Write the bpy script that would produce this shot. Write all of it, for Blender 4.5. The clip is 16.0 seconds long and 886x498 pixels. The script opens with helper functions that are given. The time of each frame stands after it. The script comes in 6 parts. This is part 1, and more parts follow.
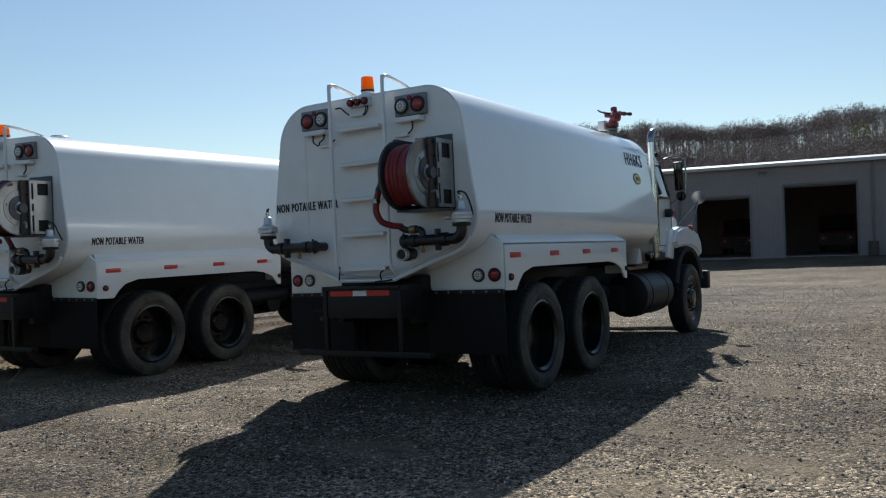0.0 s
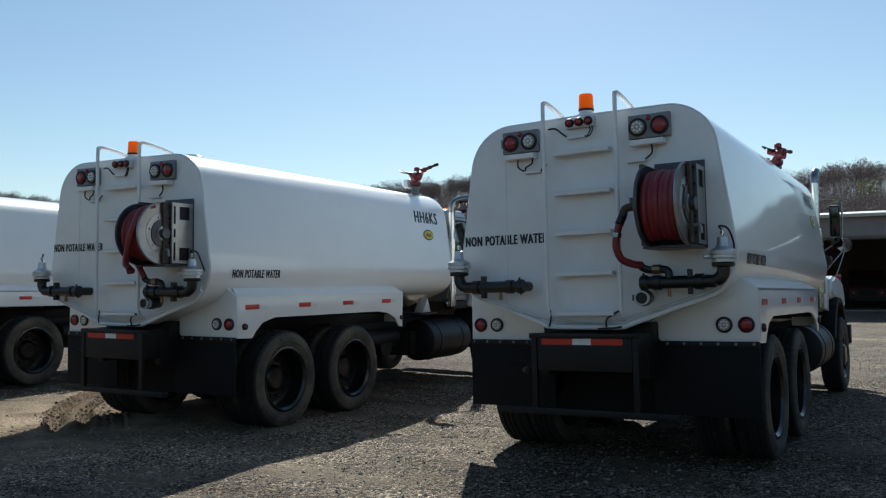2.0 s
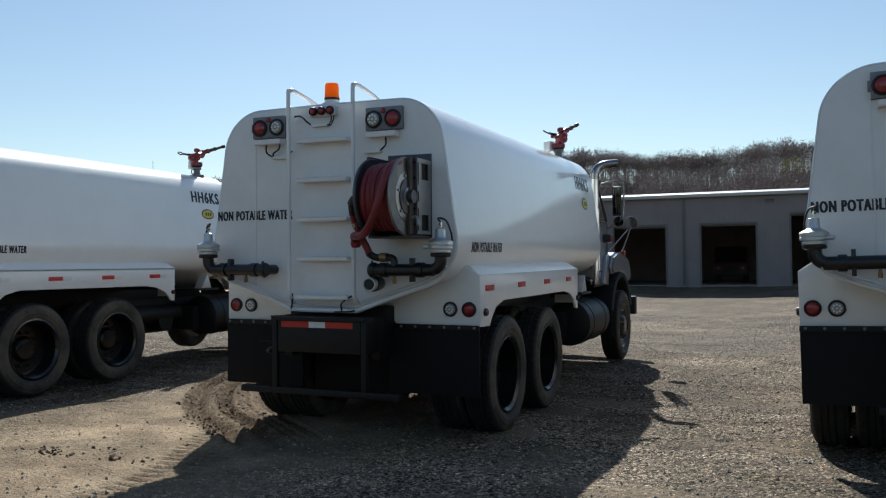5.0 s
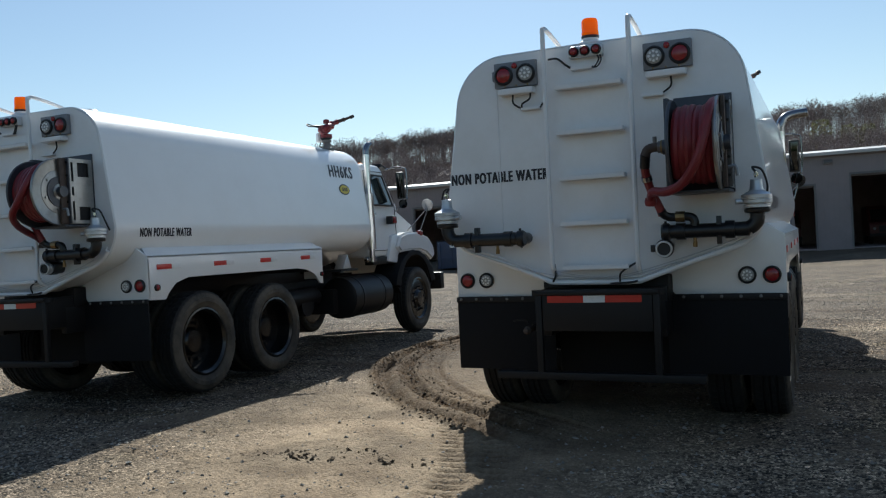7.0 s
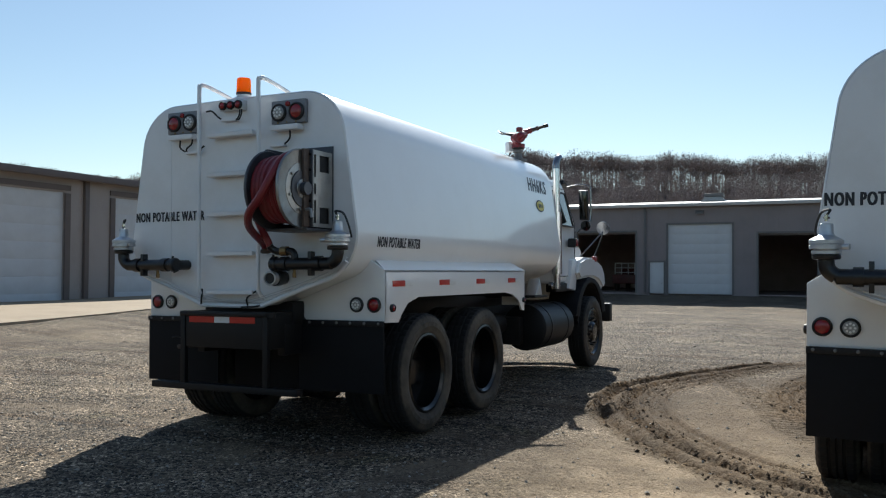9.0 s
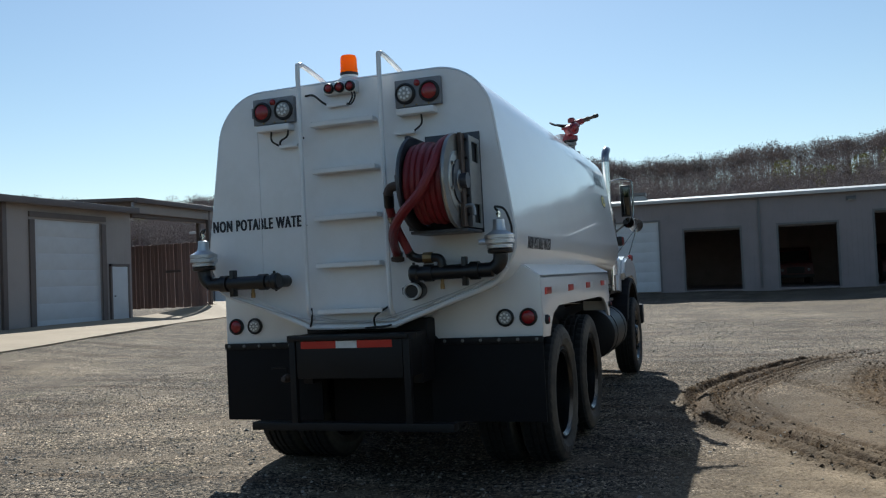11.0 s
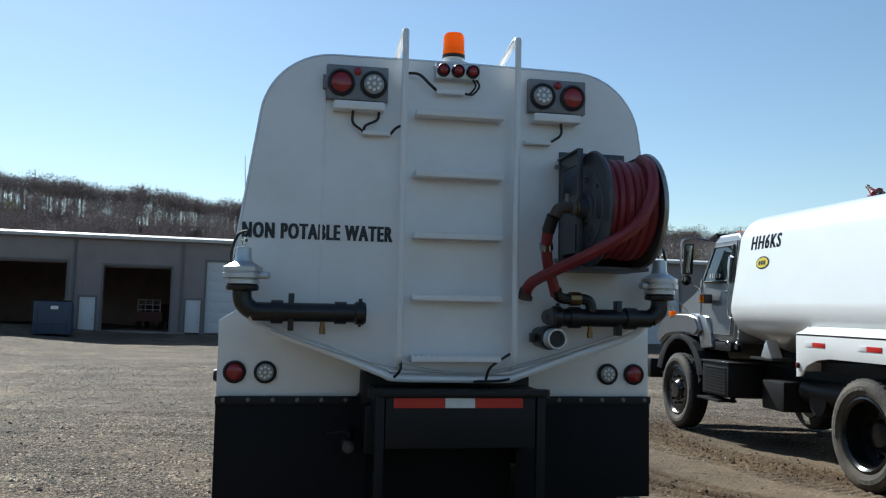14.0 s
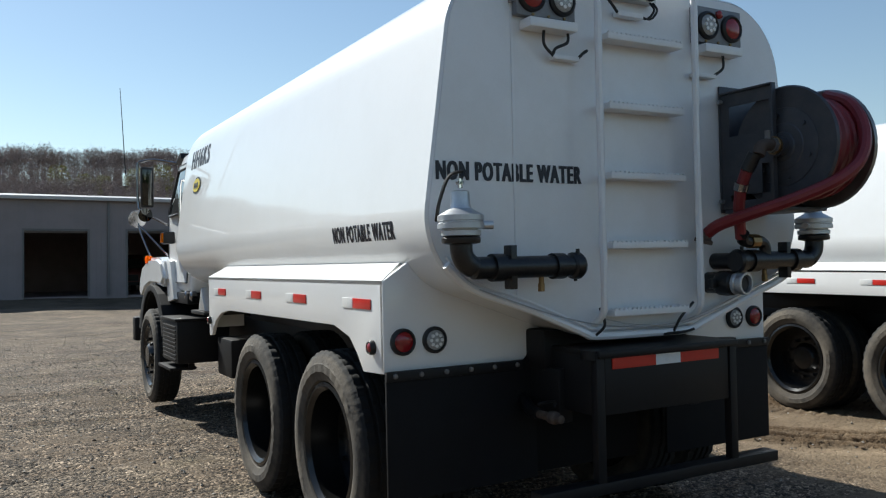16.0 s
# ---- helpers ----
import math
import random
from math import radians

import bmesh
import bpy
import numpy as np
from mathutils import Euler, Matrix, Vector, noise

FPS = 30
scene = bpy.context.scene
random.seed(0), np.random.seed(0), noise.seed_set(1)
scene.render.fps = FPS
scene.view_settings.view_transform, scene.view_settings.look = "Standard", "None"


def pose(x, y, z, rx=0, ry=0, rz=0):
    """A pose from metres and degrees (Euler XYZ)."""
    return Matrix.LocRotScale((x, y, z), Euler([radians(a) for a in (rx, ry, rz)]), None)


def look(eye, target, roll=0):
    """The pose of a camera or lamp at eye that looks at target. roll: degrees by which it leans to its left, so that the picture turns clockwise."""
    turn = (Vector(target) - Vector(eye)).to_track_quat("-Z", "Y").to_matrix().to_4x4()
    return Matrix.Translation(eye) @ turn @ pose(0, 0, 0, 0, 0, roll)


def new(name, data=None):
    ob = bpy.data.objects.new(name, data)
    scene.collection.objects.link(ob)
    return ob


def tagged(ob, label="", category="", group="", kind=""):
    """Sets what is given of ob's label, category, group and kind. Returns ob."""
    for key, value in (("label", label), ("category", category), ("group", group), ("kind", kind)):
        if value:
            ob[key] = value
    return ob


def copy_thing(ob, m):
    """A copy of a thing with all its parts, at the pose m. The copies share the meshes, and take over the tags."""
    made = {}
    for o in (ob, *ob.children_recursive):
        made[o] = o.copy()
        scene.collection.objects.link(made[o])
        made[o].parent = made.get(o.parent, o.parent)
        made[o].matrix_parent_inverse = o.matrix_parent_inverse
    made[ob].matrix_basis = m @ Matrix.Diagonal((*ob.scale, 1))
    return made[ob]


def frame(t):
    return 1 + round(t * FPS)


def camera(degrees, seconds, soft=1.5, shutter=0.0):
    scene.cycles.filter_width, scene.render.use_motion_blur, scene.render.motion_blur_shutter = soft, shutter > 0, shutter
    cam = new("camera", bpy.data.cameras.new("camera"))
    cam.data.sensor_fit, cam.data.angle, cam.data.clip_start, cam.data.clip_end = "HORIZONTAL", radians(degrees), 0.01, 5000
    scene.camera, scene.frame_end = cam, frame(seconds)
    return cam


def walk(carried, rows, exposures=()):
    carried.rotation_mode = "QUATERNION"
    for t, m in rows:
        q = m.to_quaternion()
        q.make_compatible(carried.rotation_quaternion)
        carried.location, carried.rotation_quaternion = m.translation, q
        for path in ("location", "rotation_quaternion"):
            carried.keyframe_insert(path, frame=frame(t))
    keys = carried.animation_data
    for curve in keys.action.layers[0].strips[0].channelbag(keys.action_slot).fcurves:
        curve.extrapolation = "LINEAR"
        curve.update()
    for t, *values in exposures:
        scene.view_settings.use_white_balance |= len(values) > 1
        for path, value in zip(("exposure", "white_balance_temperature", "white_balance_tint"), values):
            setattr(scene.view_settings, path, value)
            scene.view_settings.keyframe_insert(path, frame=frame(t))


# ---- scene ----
cam = camera(56.14, 16.0, soft=1.2)
walk(cam, [
    (0.0, pose(14.717, -6.747, 1.257, 90.16, 2.23, 26.21)),
    (0.5, pose(14.201, -6.665, 1.269, 89.87, 2.11, 26.03)),
    (1.0, pose(13.615, -6.742, 1.250, 89.86, 2.31, 25.58)),
    (1.5, pose(13.119, -6.764, 1.294, 91.63, 2.97, 25.55)),
    (2.0, pose(12.530, -6.644, 1.280, 93.20, 0.65, 25.99)),
    (2.5, pose(11.935, -6.611, 1.331, 91.97, 1.90, 23.57)),
    (3.0, pose(11.391, -6.561, 1.292, 93.20, 1.65, 25.84)),
    (3.5, pose(10.785, -6.637, 1.294, 90.74, 1.64, 23.95)),
    (4.0, pose(10.207, -6.624, 1.266, 91.03, 2.26, 22.92)),
    (4.2, pose(9.996, -6.578, 1.337, 90.72, 1.26, 23.31)),
    (6.3, pose(7.688, -6.315, 1.329, 93.38, 1.96, 17.94)),
    (6.5, pose(7.481, -6.235, 1.322, 91.73, 1.98, 19.79)),
    (7.0, pose(6.938, -6.308, 1.310, 90.10, 3.23, 22.36)),
    (7.5, pose(6.408, -6.205, 1.295, 90.73, 2.13, 23.88)),
    (8.0, pose(5.831, -6.056, 1.336, 91.16, 0.35, 24.12)),
    (8.5, pose(5.279, -5.985, 1.355, 91.02, 0.58, 24.52)),
    (9.0, pose(4.630, -5.884, 1.380, 91.78, -0.16, 25.77)),
    (9.5, pose(4.110, -5.896, 1.388, 91.23, 0.03, 24.26)),
    (9.7, pose(3.927, -5.835, 1.365, 92.43, 0.56, 23.69)),
    (11.8, pose(1.548, -5.495, 1.411, 91.93, 0.86, 12.81)),
    (12.0, pose(1.305, -5.405, 1.398, 93.31, -0.43, 10.26)),
    (12.5, pose(0.729, -5.278, 1.429, 94.05, -0.62, 8.41)),
    (13.0, pose(0.149, -5.149, 1.435, 91.47, -0.57, 1.96)),
    (13.5, pose(-0.345, -5.011, 1.431, 91.75, -1.33, -2.17)),
    (14.0, pose(-0.912, -4.787, 1.441, 94.80, -1.33, -10.74)),
    (14.5, pose(-1.434, -4.526, 1.448, 94.85, -1.12, -14.92)),
    (15.0, pose(-1.965, -4.206, 1.458, 93.39, -0.97, -19.33)),
    (15.5, pose(-2.497, -3.849, 1.455, 90.39, 0.59, -23.94)),
    (16.0, pose(-2.898, -3.449, 1.465, 91.23, 1.18, -29.48)),
], exposures=[(0.0, 0.28, 6100, 5), (1.5, 0.40, 6050, 4), (3.0, 0.27, 6050, 3), (4.2, 0.38, 6200, 6), (7.0, 0.40, 6100, 5), (7.5, 0.58, 6100, 5), (8.0, 0.52, 6150, 5), (9.0, 0.53, 6200, 6), (9.7, 0.40, 6050, 4), (12.5, 0.42, 5950, 5), (14.5, 0.58, 5850, 3), (16.0, 0.55, 6200, 6)])

# ---- light ----
SUN_EL, SUN_LEFT = radians(39.9), radians(20.6)
sky = bpy.data.worlds.new("sky")
scene.world = sky
sky.use_nodes = True
nt = sky.node_tree
tex = nt.nodes.new("ShaderNodeTexSky")
tex.sky_type, tex.sun_disc = "NISHITA", False
tex.sun_elevation, tex.sun_rotation = SUN_EL, -SUN_LEFT
tex.air_density, tex.dust_density, tex.ozone_density = 1.15, 0.2, 0.8
back = nt.nodes["Background"]
back.inputs["Strength"].default_value = 0.078
nt.links.new(tex.outputs[0], back.inputs["Color"])
lamp = bpy.data.lights.new("sun", "SUN")
lamp.energy, lamp.angle, lamp.color = 5.0, radians(0.53), (1.0, 0.95, 0.87)
sun = new("sun", lamp)
sun.matrix_world = look((-0.42 * 60, 1.12 * 60, 60), (0, 0, 0))


# ---- materials ----
def mat(name, col, rough=0.5, metal=0.0, spots=None, scale=6.0, amount=0.5, grain=0.0, grain_scale=120.0, coat=0.0, bump=0.0, bump_scale=40.0, per_object=0.0, trans=0.0, rough_var=0.0, spec=0.5):
    """A surface with stains of a second colour, fine grain and relief."""
    m = bpy.data.materials.new(name)
    m.use_nodes = True
    n, l = m.node_tree.nodes, m.node_tree.links
    b = n["Principled BSDF"]
    b.inputs["Roughness"].default_value, b.inputs["Metallic"].default_value = rough, metal
    b.inputs["Coat Weight"].default_value, b.inputs["Coat Roughness"].default_value = coat, 0.06
    b.inputs["Specular IOR Level"].default_value = spec
    b.inputs["Transmission Weight"].default_value = trans
    co = n.new("ShaderNodeTexCoord")
    src = co.outputs["Object"]
    base = n.new("ShaderNodeRGB")
    base.outputs[0].default_value = (*col, 1)
    out = base.outputs[0]
    if spots:
        t = n.new("ShaderNodeTexNoise")
        t.inputs["Scale"].default_value, t.inputs["Detail"].default_value, t.inputs["Roughness"].default_value = scale, 8, 0.65
        l.new(src, t.inputs["Vector"])
        r = n.new("ShaderNodeMapRange")
        r.inputs[1].default_value, r.inputs[2].default_value, r.inputs[4].default_value = 0.42, 0.72, amount
        l.new(t.outputs[0], r.inputs[0])
        x = n.new("ShaderNodeMix")
        x.data_type = "RGBA"
        l.new(r.outputs[0], x.inputs[0])
        l.new(out, x.inputs[6])
        x.inputs[7].default_value = (*spots, 1)
        out = x.outputs[2]
        if rough_var:
            q = n.new("ShaderNodeMath")
            q.operation = "MULTIPLY_ADD"
            q.inputs[1].default_value, q.inputs[2].default_value = rough_var, rough
            l.new(t.outputs[0], q.inputs[0])
            l.new(q.outputs[0], b.inputs["Roughness"])
    if grain:
        t = n.new("ShaderNodeTexNoise")
        t.inputs["Scale"].default_value, t.inputs["Detail"].default_value = grain_scale, 4
        l.new(src, t.inputs["Vector"])
        v = n.new("ShaderNodeMapRange")
        v.inputs[3].default_value, v.inputs[4].default_value = 1 - grain, 1 + grain
        l.new(t.outputs[0], v.inputs[0])
        x = n.new("ShaderNodeMix")
        x.data_type, x.blend_type = "RGBA", "MULTIPLY"
        x.inputs[0].default_value = 1
        l.new(out, x.inputs[6])
        l.new(v.outputs[0], x.inputs[7])
        out = x.outputs[2]
    if per_object:
        o = n.new("ShaderNodeObjectInfo")
        v = n.new("ShaderNodeMapRange")
        v.inputs[3].default_value, v.inputs[4].default_value = 1 - per_object, 1 + per_object
        l.new(o.outputs["Random"], v.inputs[0])
        x = n.new("ShaderNodeMix")
        x.data_type, x.blend_type = "RGBA", "MULTIPLY"
        x.inputs[0].default_value = 1
        l.new(out, x.inputs[6])
        l.new(v.outputs[0], x.inputs[7])
        out = x.outputs[2]
    l.new(out, b.inputs["Base Color"])
    if bump:
        t = n.new("ShaderNodeTexNoise")
        t.inputs["Scale"].default_value, t.inputs["Detail"].default_value = bump_scale, 5
        l.new(src, t.inputs["Vector"])
        k = n.new("ShaderNodeBump")
        k.inputs["Strength"].default_value, k.inputs["Distance"].default_value = 1.0, bump
        l.new(t.outputs[0], k.inputs["Height"])
        l.new(k.outputs[0], b.inputs["Normal"])
    return m


WHITE = mat("truck_white", (0.79, 0.79, 0.775), 0.32, spots=(0.70, 0.69, 0.66), scale=2.5, amount=0.3, coat=0.65, bump=0.0016, bump_scale=1.6, grain=0.02)
WHITE.node_tree.nodes["Principled BSDF"].inputs["Coat IOR"].default_value = 1.5
WHITE.node_tree.nodes["Principled BSDF"].inputs["Coat Roughness"].default_value = 0.03
HEADWHITE = mat("tank_head_white", (0.79, 0.79, 0.79), 0.3, spots=(0.64, 0.63, 0.60), scale=3.0, amount=0.4, coat=0.2, bump=0.003, bump_scale=3.0, grain=0.03)
CABWHITE = mat("cab_white", (0.76, 0.76, 0.75), 0.25, spots=(0.62, 0.61, 0.58), scale=4.0, amount=0.3, coat=0.4, grain=0.02)
CABGREY = mat("cab_silver", (0.32, 0.32, 0.325), 0.3, 0.65, spots=(0.27, 0.27, 0.275), scale=4.0, amount=0.4, coat=0.6, grain=0.03)
BLACK = mat("chassis_black", (0.009, 0.0085, 0.0095), 0.5, spots=(0.007, 0.006, 0.005), scale=5.0, amount=0.5, grain=0.2, spec=0.3)
FLAP = mat("flap_rubber", (0.008, 0.0078, 0.009), 0.7, spots=(0.006, 0.005, 0.0045), scale=4.0, amount=0.45, grain=0.2, spec=0.2)
PIPEBLACK = mat("pipe_black", (0.007, 0.007, 0.008), 0.34, spots=(0.022, 0.021, 0.02), scale=14.0, amount=0.4, bump=0.002, bump_scale=60.0)
TYRE = mat("tyre_rubber", (0.013, 0.0125, 0.012), 0.85, spots=(0.138, 0.114, 0.084), scale=3.0, amount=0.72, grain=0.25, grain_scale=60.0, bump=0.003, bump_scale=50.0)
for _q in TYRE.node_tree.nodes:
    if _q.type == "MAP_RANGE" and abs(_q.inputs[1].default_value - 0.42) < 1e-4:
        _q.inputs[1].default_value, _q.inputs[2].default_value = 0.30, 0.62
# dust keeps to the side walls; the tread's shade is painted in as a dark outer band
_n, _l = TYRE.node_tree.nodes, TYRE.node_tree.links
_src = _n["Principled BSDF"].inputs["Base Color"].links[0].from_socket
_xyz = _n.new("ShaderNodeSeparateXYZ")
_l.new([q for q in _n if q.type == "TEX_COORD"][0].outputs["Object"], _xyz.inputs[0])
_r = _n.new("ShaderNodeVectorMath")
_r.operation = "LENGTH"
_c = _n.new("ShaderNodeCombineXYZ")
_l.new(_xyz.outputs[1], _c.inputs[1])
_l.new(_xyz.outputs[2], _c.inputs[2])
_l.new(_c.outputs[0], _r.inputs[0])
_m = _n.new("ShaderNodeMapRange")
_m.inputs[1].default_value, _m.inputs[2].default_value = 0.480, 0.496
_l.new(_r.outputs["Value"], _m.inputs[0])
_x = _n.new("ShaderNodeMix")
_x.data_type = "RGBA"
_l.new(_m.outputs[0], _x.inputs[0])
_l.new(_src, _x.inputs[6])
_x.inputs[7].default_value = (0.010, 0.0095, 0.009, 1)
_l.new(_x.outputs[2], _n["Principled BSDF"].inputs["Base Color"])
RIM = mat("rim_black", (0.006, 0.006, 0.006), 0.24, spots=(0.014, 0.012, 0.010), scale=6.0, amount=0.35)
CHROME = mat("chrome", (0.75, 0.75, 0.76), 0.12, 1.0, spots=(0.5, 0.5, 0.5), scale=10.0, amount=0.4)
ALU = mat("aluminium", (0.58, 0.59, 0.60), 0.42, 0.85, spots=(0.42, 0.43, 0.44), scale=12.0, amount=0.5, grain=0.08)
STEEL = mat("painted_steel", (0.30, 0.31, 0.32), 0.42, 0.5, spots=(0.14, 0.14, 0.14), scale=9.0, amount=0.6, grain=0.1)
LAMPGREY = mat("lamp_box_grey", (0.22, 0.225, 0.24), 0.5, 0.2, spots=(0.14, 0.14, 0.15), scale=14.0, amount=0.6, grain=0.1)
REELGREY = mat("reel_grey", (0.055, 0.058, 0.068), 0.4, 0.3, spots=(0.12, 0.115, 0.112), scale=8.0, amount=0.5, grain=0.1)
HOSE = mat("hose_red", (0.20, 0.018, 0.022), 0.42, spots=(0.12, 0.010, 0.013), scale=9.0, amount=0.6, grain=0.1, bump=0.002, bump_scale=90.0)
BRASS = mat("brass", (0.26, 0.18, 0.09), 0.4, 1.0, spots=(0.2, 0.12, 0.05), scale=20.0, amount=0.6)
REDLENS = mat("red_lens", (0.27, 0.010, 0.014), 0.2, spots=(0.17, 0.008, 0.010), scale=70.0, amount=0.6, coat=0.35)
CLEARLENS = mat("clear_lens", (0.36, 0.36, 0.35), 0.15, spots=(0.22, 0.22, 0.215), scale=60.0, amount=0.8, coat=0.6)
REDTAPE = mat("red_tape", (0.52, 0.022, 0.013), 0.3, spots=(0.42, 0.02, 0.014), scale=40.0, amount=0.5, coat=0.2)
WHITETAPE = mat("white_tape", (0.72, 0.72, 0.70), 0.3, spots=(0.55, 0.55, 0.54), scale=40.0, amount=0.5, coat=0.2)
INK = mat("lettering_black", (0.012, 0.012, 0.02), 0.4, spots=(0.03, 0.03, 0.04), scale=30.0)
YELLOW = mat("badge_yellow", (0.68, 0.52, 0.02), 0.35, spots=(0.5, 0.4, 0.03), scale=30.0)
MONRED = mat("monitor_red", (0.19, 0.010, 0.016), 0.4, spots=(0.12, 0.010, 0.014), scale=14.0, amount=0.5, coat=0.2)
CABLE = mat("cable_black", (0.012, 0.012, 0.012), 0.5)
GLASS = mat("cab_glass", (0.012, 0.018, 0.017), 0.04, spots=(0.02, 0.028, 0.025), scale=3.0, coat=0.5)
MIRROR = mat("mirror_glass", (0.07, 0.075, 0.075), 0.04, 1.0)
DULLCHROME = mat("weathered_chrome", (0.28, 0.28, 0.29), 0.2, 1.0, spots=(0.2, 0.2, 0.2), scale=12.0, amount=0.5)
CASTGREY = mat("cast_grey", (0.19, 0.18, 0.17), 0.5, 0.3, spots=(0.09, 0.083, 0.08), scale=16.0, amount=0.6, grain=0.1)
FLANGEGREY = mat("dull_flange", (0.34, 0.335, 0.32), 0.33, 0.75, spots=(0.20, 0.185, 0.17), scale=9.0, amount=0.6, grain=0.06)
GALV = mat("galvanised", (0.17, 0.175, 0.18), 0.5, 0.4, spots=(0.11, 0.11, 0.11), scale=4.0, amount=0.6)
BAYRED = mat("faded_red", (0.085, 0.013, 0.012), 0.5, spots=(0.05, 0.012, 0.01), scale=3.0, amount=0.6)
RUSTED = mat("rusted_steel", (0.10, 0.072, 0.055), 0.75, 0.2, spots=(0.05, 0.035, 0.03), scale=18.0, amount=0.8, grain=0.2)
AMBER = bpy.data.materials.new("amber_dome")
AMBER.use_nodes = True
_n, _l = AMBER.node_tree.nodes, AMBER.node_tree.links
_p = _n["Principled BSDF"]
_p.inputs["Base Color"].default_value = (0.95, 0.26, 0.0, 1)
_p.inputs["Roughness"].default_value = 0.15
_t = _n.new("ShaderNodeBsdfTranslucent")
_t.inputs[0].default_value = (1.0, 0.33, 0.0, 1)
_x = _n.new("ShaderNodeMixShader")
_x.inputs[0].default_value = 0.6
_l.new(_p.outputs[0], _x.inputs[1])
_l.new(_t.outputs[0], _x.inputs[2])
_l.new(_x.outputs[0], _n["Material Output"].inputs[0])


def siding(name, col, dark, pitch=0.3, axis=0):
    """Ribbed metal sheet with streaks."""
    m = mat(name, col, 0.5, 0.1, spots=dark, scale=0.7, amount=0.55, grain=0.05, grain_scale=20.0)
    n, l = m.node_tree.nodes, m.node_tree.links
    co = [q for q in n if q.type == "TEX_COORD"][0]
    w = n.new("ShaderNodeTexWave")
    w.bands_direction = "XYZ"[axis]
    w.wave_profile = "SAW"
    w.inputs["Scale"].default_value = 0.314 / pitch
    l.new(co.outputs["Object"], w.inputs["Vector"])
    k = n.new("ShaderNodeBump")
    k.inputs["Strength"].default_value, k.inputs["Distance"].default_value = 0.8, 0.025
    l.new(w.outputs["Fac"], k.inputs["Height"])
    l.new(k.outputs[0], n["Principled BSDF"].inputs["Normal"])
    return m


WALLGREY = siding("grey_siding", (0.222, 0.190, 0.195), (0.170, 0.146, 0.148))
WALLTAN = siding("taupe_siding", (0.33, 0.288, 0.27), (0.25, 0.215, 0.20), axis=1)
TRIMBROWN = mat("brown_trim", (0.125, 0.097, 0.088), 0.5, spots=(0.08, 0.065, 0.06), scale=3.0, grain=0.1)
TRIMGREY = mat("grey_trim", (0.13, 0.125, 0.125), 0.5, spots=(0.08, 0.08, 0.08), scale=3.0, grain=0.1)
ROOFWHITE = siding("white_roof_sheet", (0.44, 0.43, 0.425), (0.33, 0.32, 0.315), pitch=0.4)
DOORWHITE = mat("white_door", (0.54, 0.55, 0.57), 0.5, spots=(0.44, 0.44, 0.45), scale=1.5, amount=0.5, grain=0.03)
INSIDE = mat("workshop_inside", (0.26, 0.21, 0.20), 0.8, spots=(0.14, 0.11, 0.10), scale=1.0, grain=0.2)
SLAT = mat("brown_slat", (0.27, 0.175, 0.155), 0.55, spots=(0.19, 0.12, 0.105), scale=2.0, grain=0.12, per_object=0.18)
SLAB = mat("concrete", (0.34, 0.262, 0.178), 0.85, spots=(0.25, 0.19, 0.125), scale=0.8, amount=0.7, grain=0.15, grain_scale=40.0, bump=0.01, bump_scale=30.0)
DUMPBLUE = mat("dumpster_blue", (0.03, 0.05, 0.10), 0.5, spots=(0.06, 0.06, 0.07), scale=3.0, grain=0.15)


# ---- shaping helpers ----
def box(bm, c, s, bevel=0.0, rot=None, seg=2):
    m = Matrix.Translation(c) @ (rot.to_4x4() if rot else Matrix()) @ Matrix.Diagonal((*s, 1))
    vs = bmesh.ops.create_cube(bm, size=1.0, matrix=m)["verts"]
    if bevel:
        es = list({e for v in vs for e in v.link_edges})
        bmesh.ops.bevel(bm, geom=es, offset=bevel, segments=seg, affect="EDGES", profile=0.6)
    return bm


def ring_frame(a, b):
    d = (Vector(b) - Vector(a)).normalized()
    u = d.orthogonal().normalized()
    return d, u, d.cross(u)


def cyl(bm, a, b, r, r2=None, seg=16, caps=True):
    r2 = r if r2 is None else r2
    d, u, w = ring_frame(a, b)
    rings = []
    for p, q in ((Vector(a), r), (Vector(b), r2)):
        rings.append([bm.verts.new(p + (u * math.cos(t) + w * math.sin(t)) * q) for t in (2 * math.pi * i / seg for i in range(seg))])
    for i in range(seg):
        j = (i + 1) % seg
        bm.faces.new((rings[0][i], rings[0][j], rings[1][j], rings[1][i]))
    if caps:
        bm.faces.new(rings[0][::-1])
        bm.faces.new(rings[1])
    return bm


def smooth_path(pts, n=6):
    """A rounded path through the points."""
    P = [Vector(p) for p in pts]
    P = [2 * P[0] - P[1], *P, 2 * P[-1] - P[-2]]
    out = []
    for i in range(1, len(P) - 2):
        a, b, c, d = P[i - 1:i + 3]
        for k in range(n):
            t = k / n
            out.append(0.5 * (2 * b + (c - a) * t + (2 * a - 5 * b + 4 * c - d) * t * t + (3 * b - a - 3 * c + d) * t ** 3))
    return out + [P[-2]]


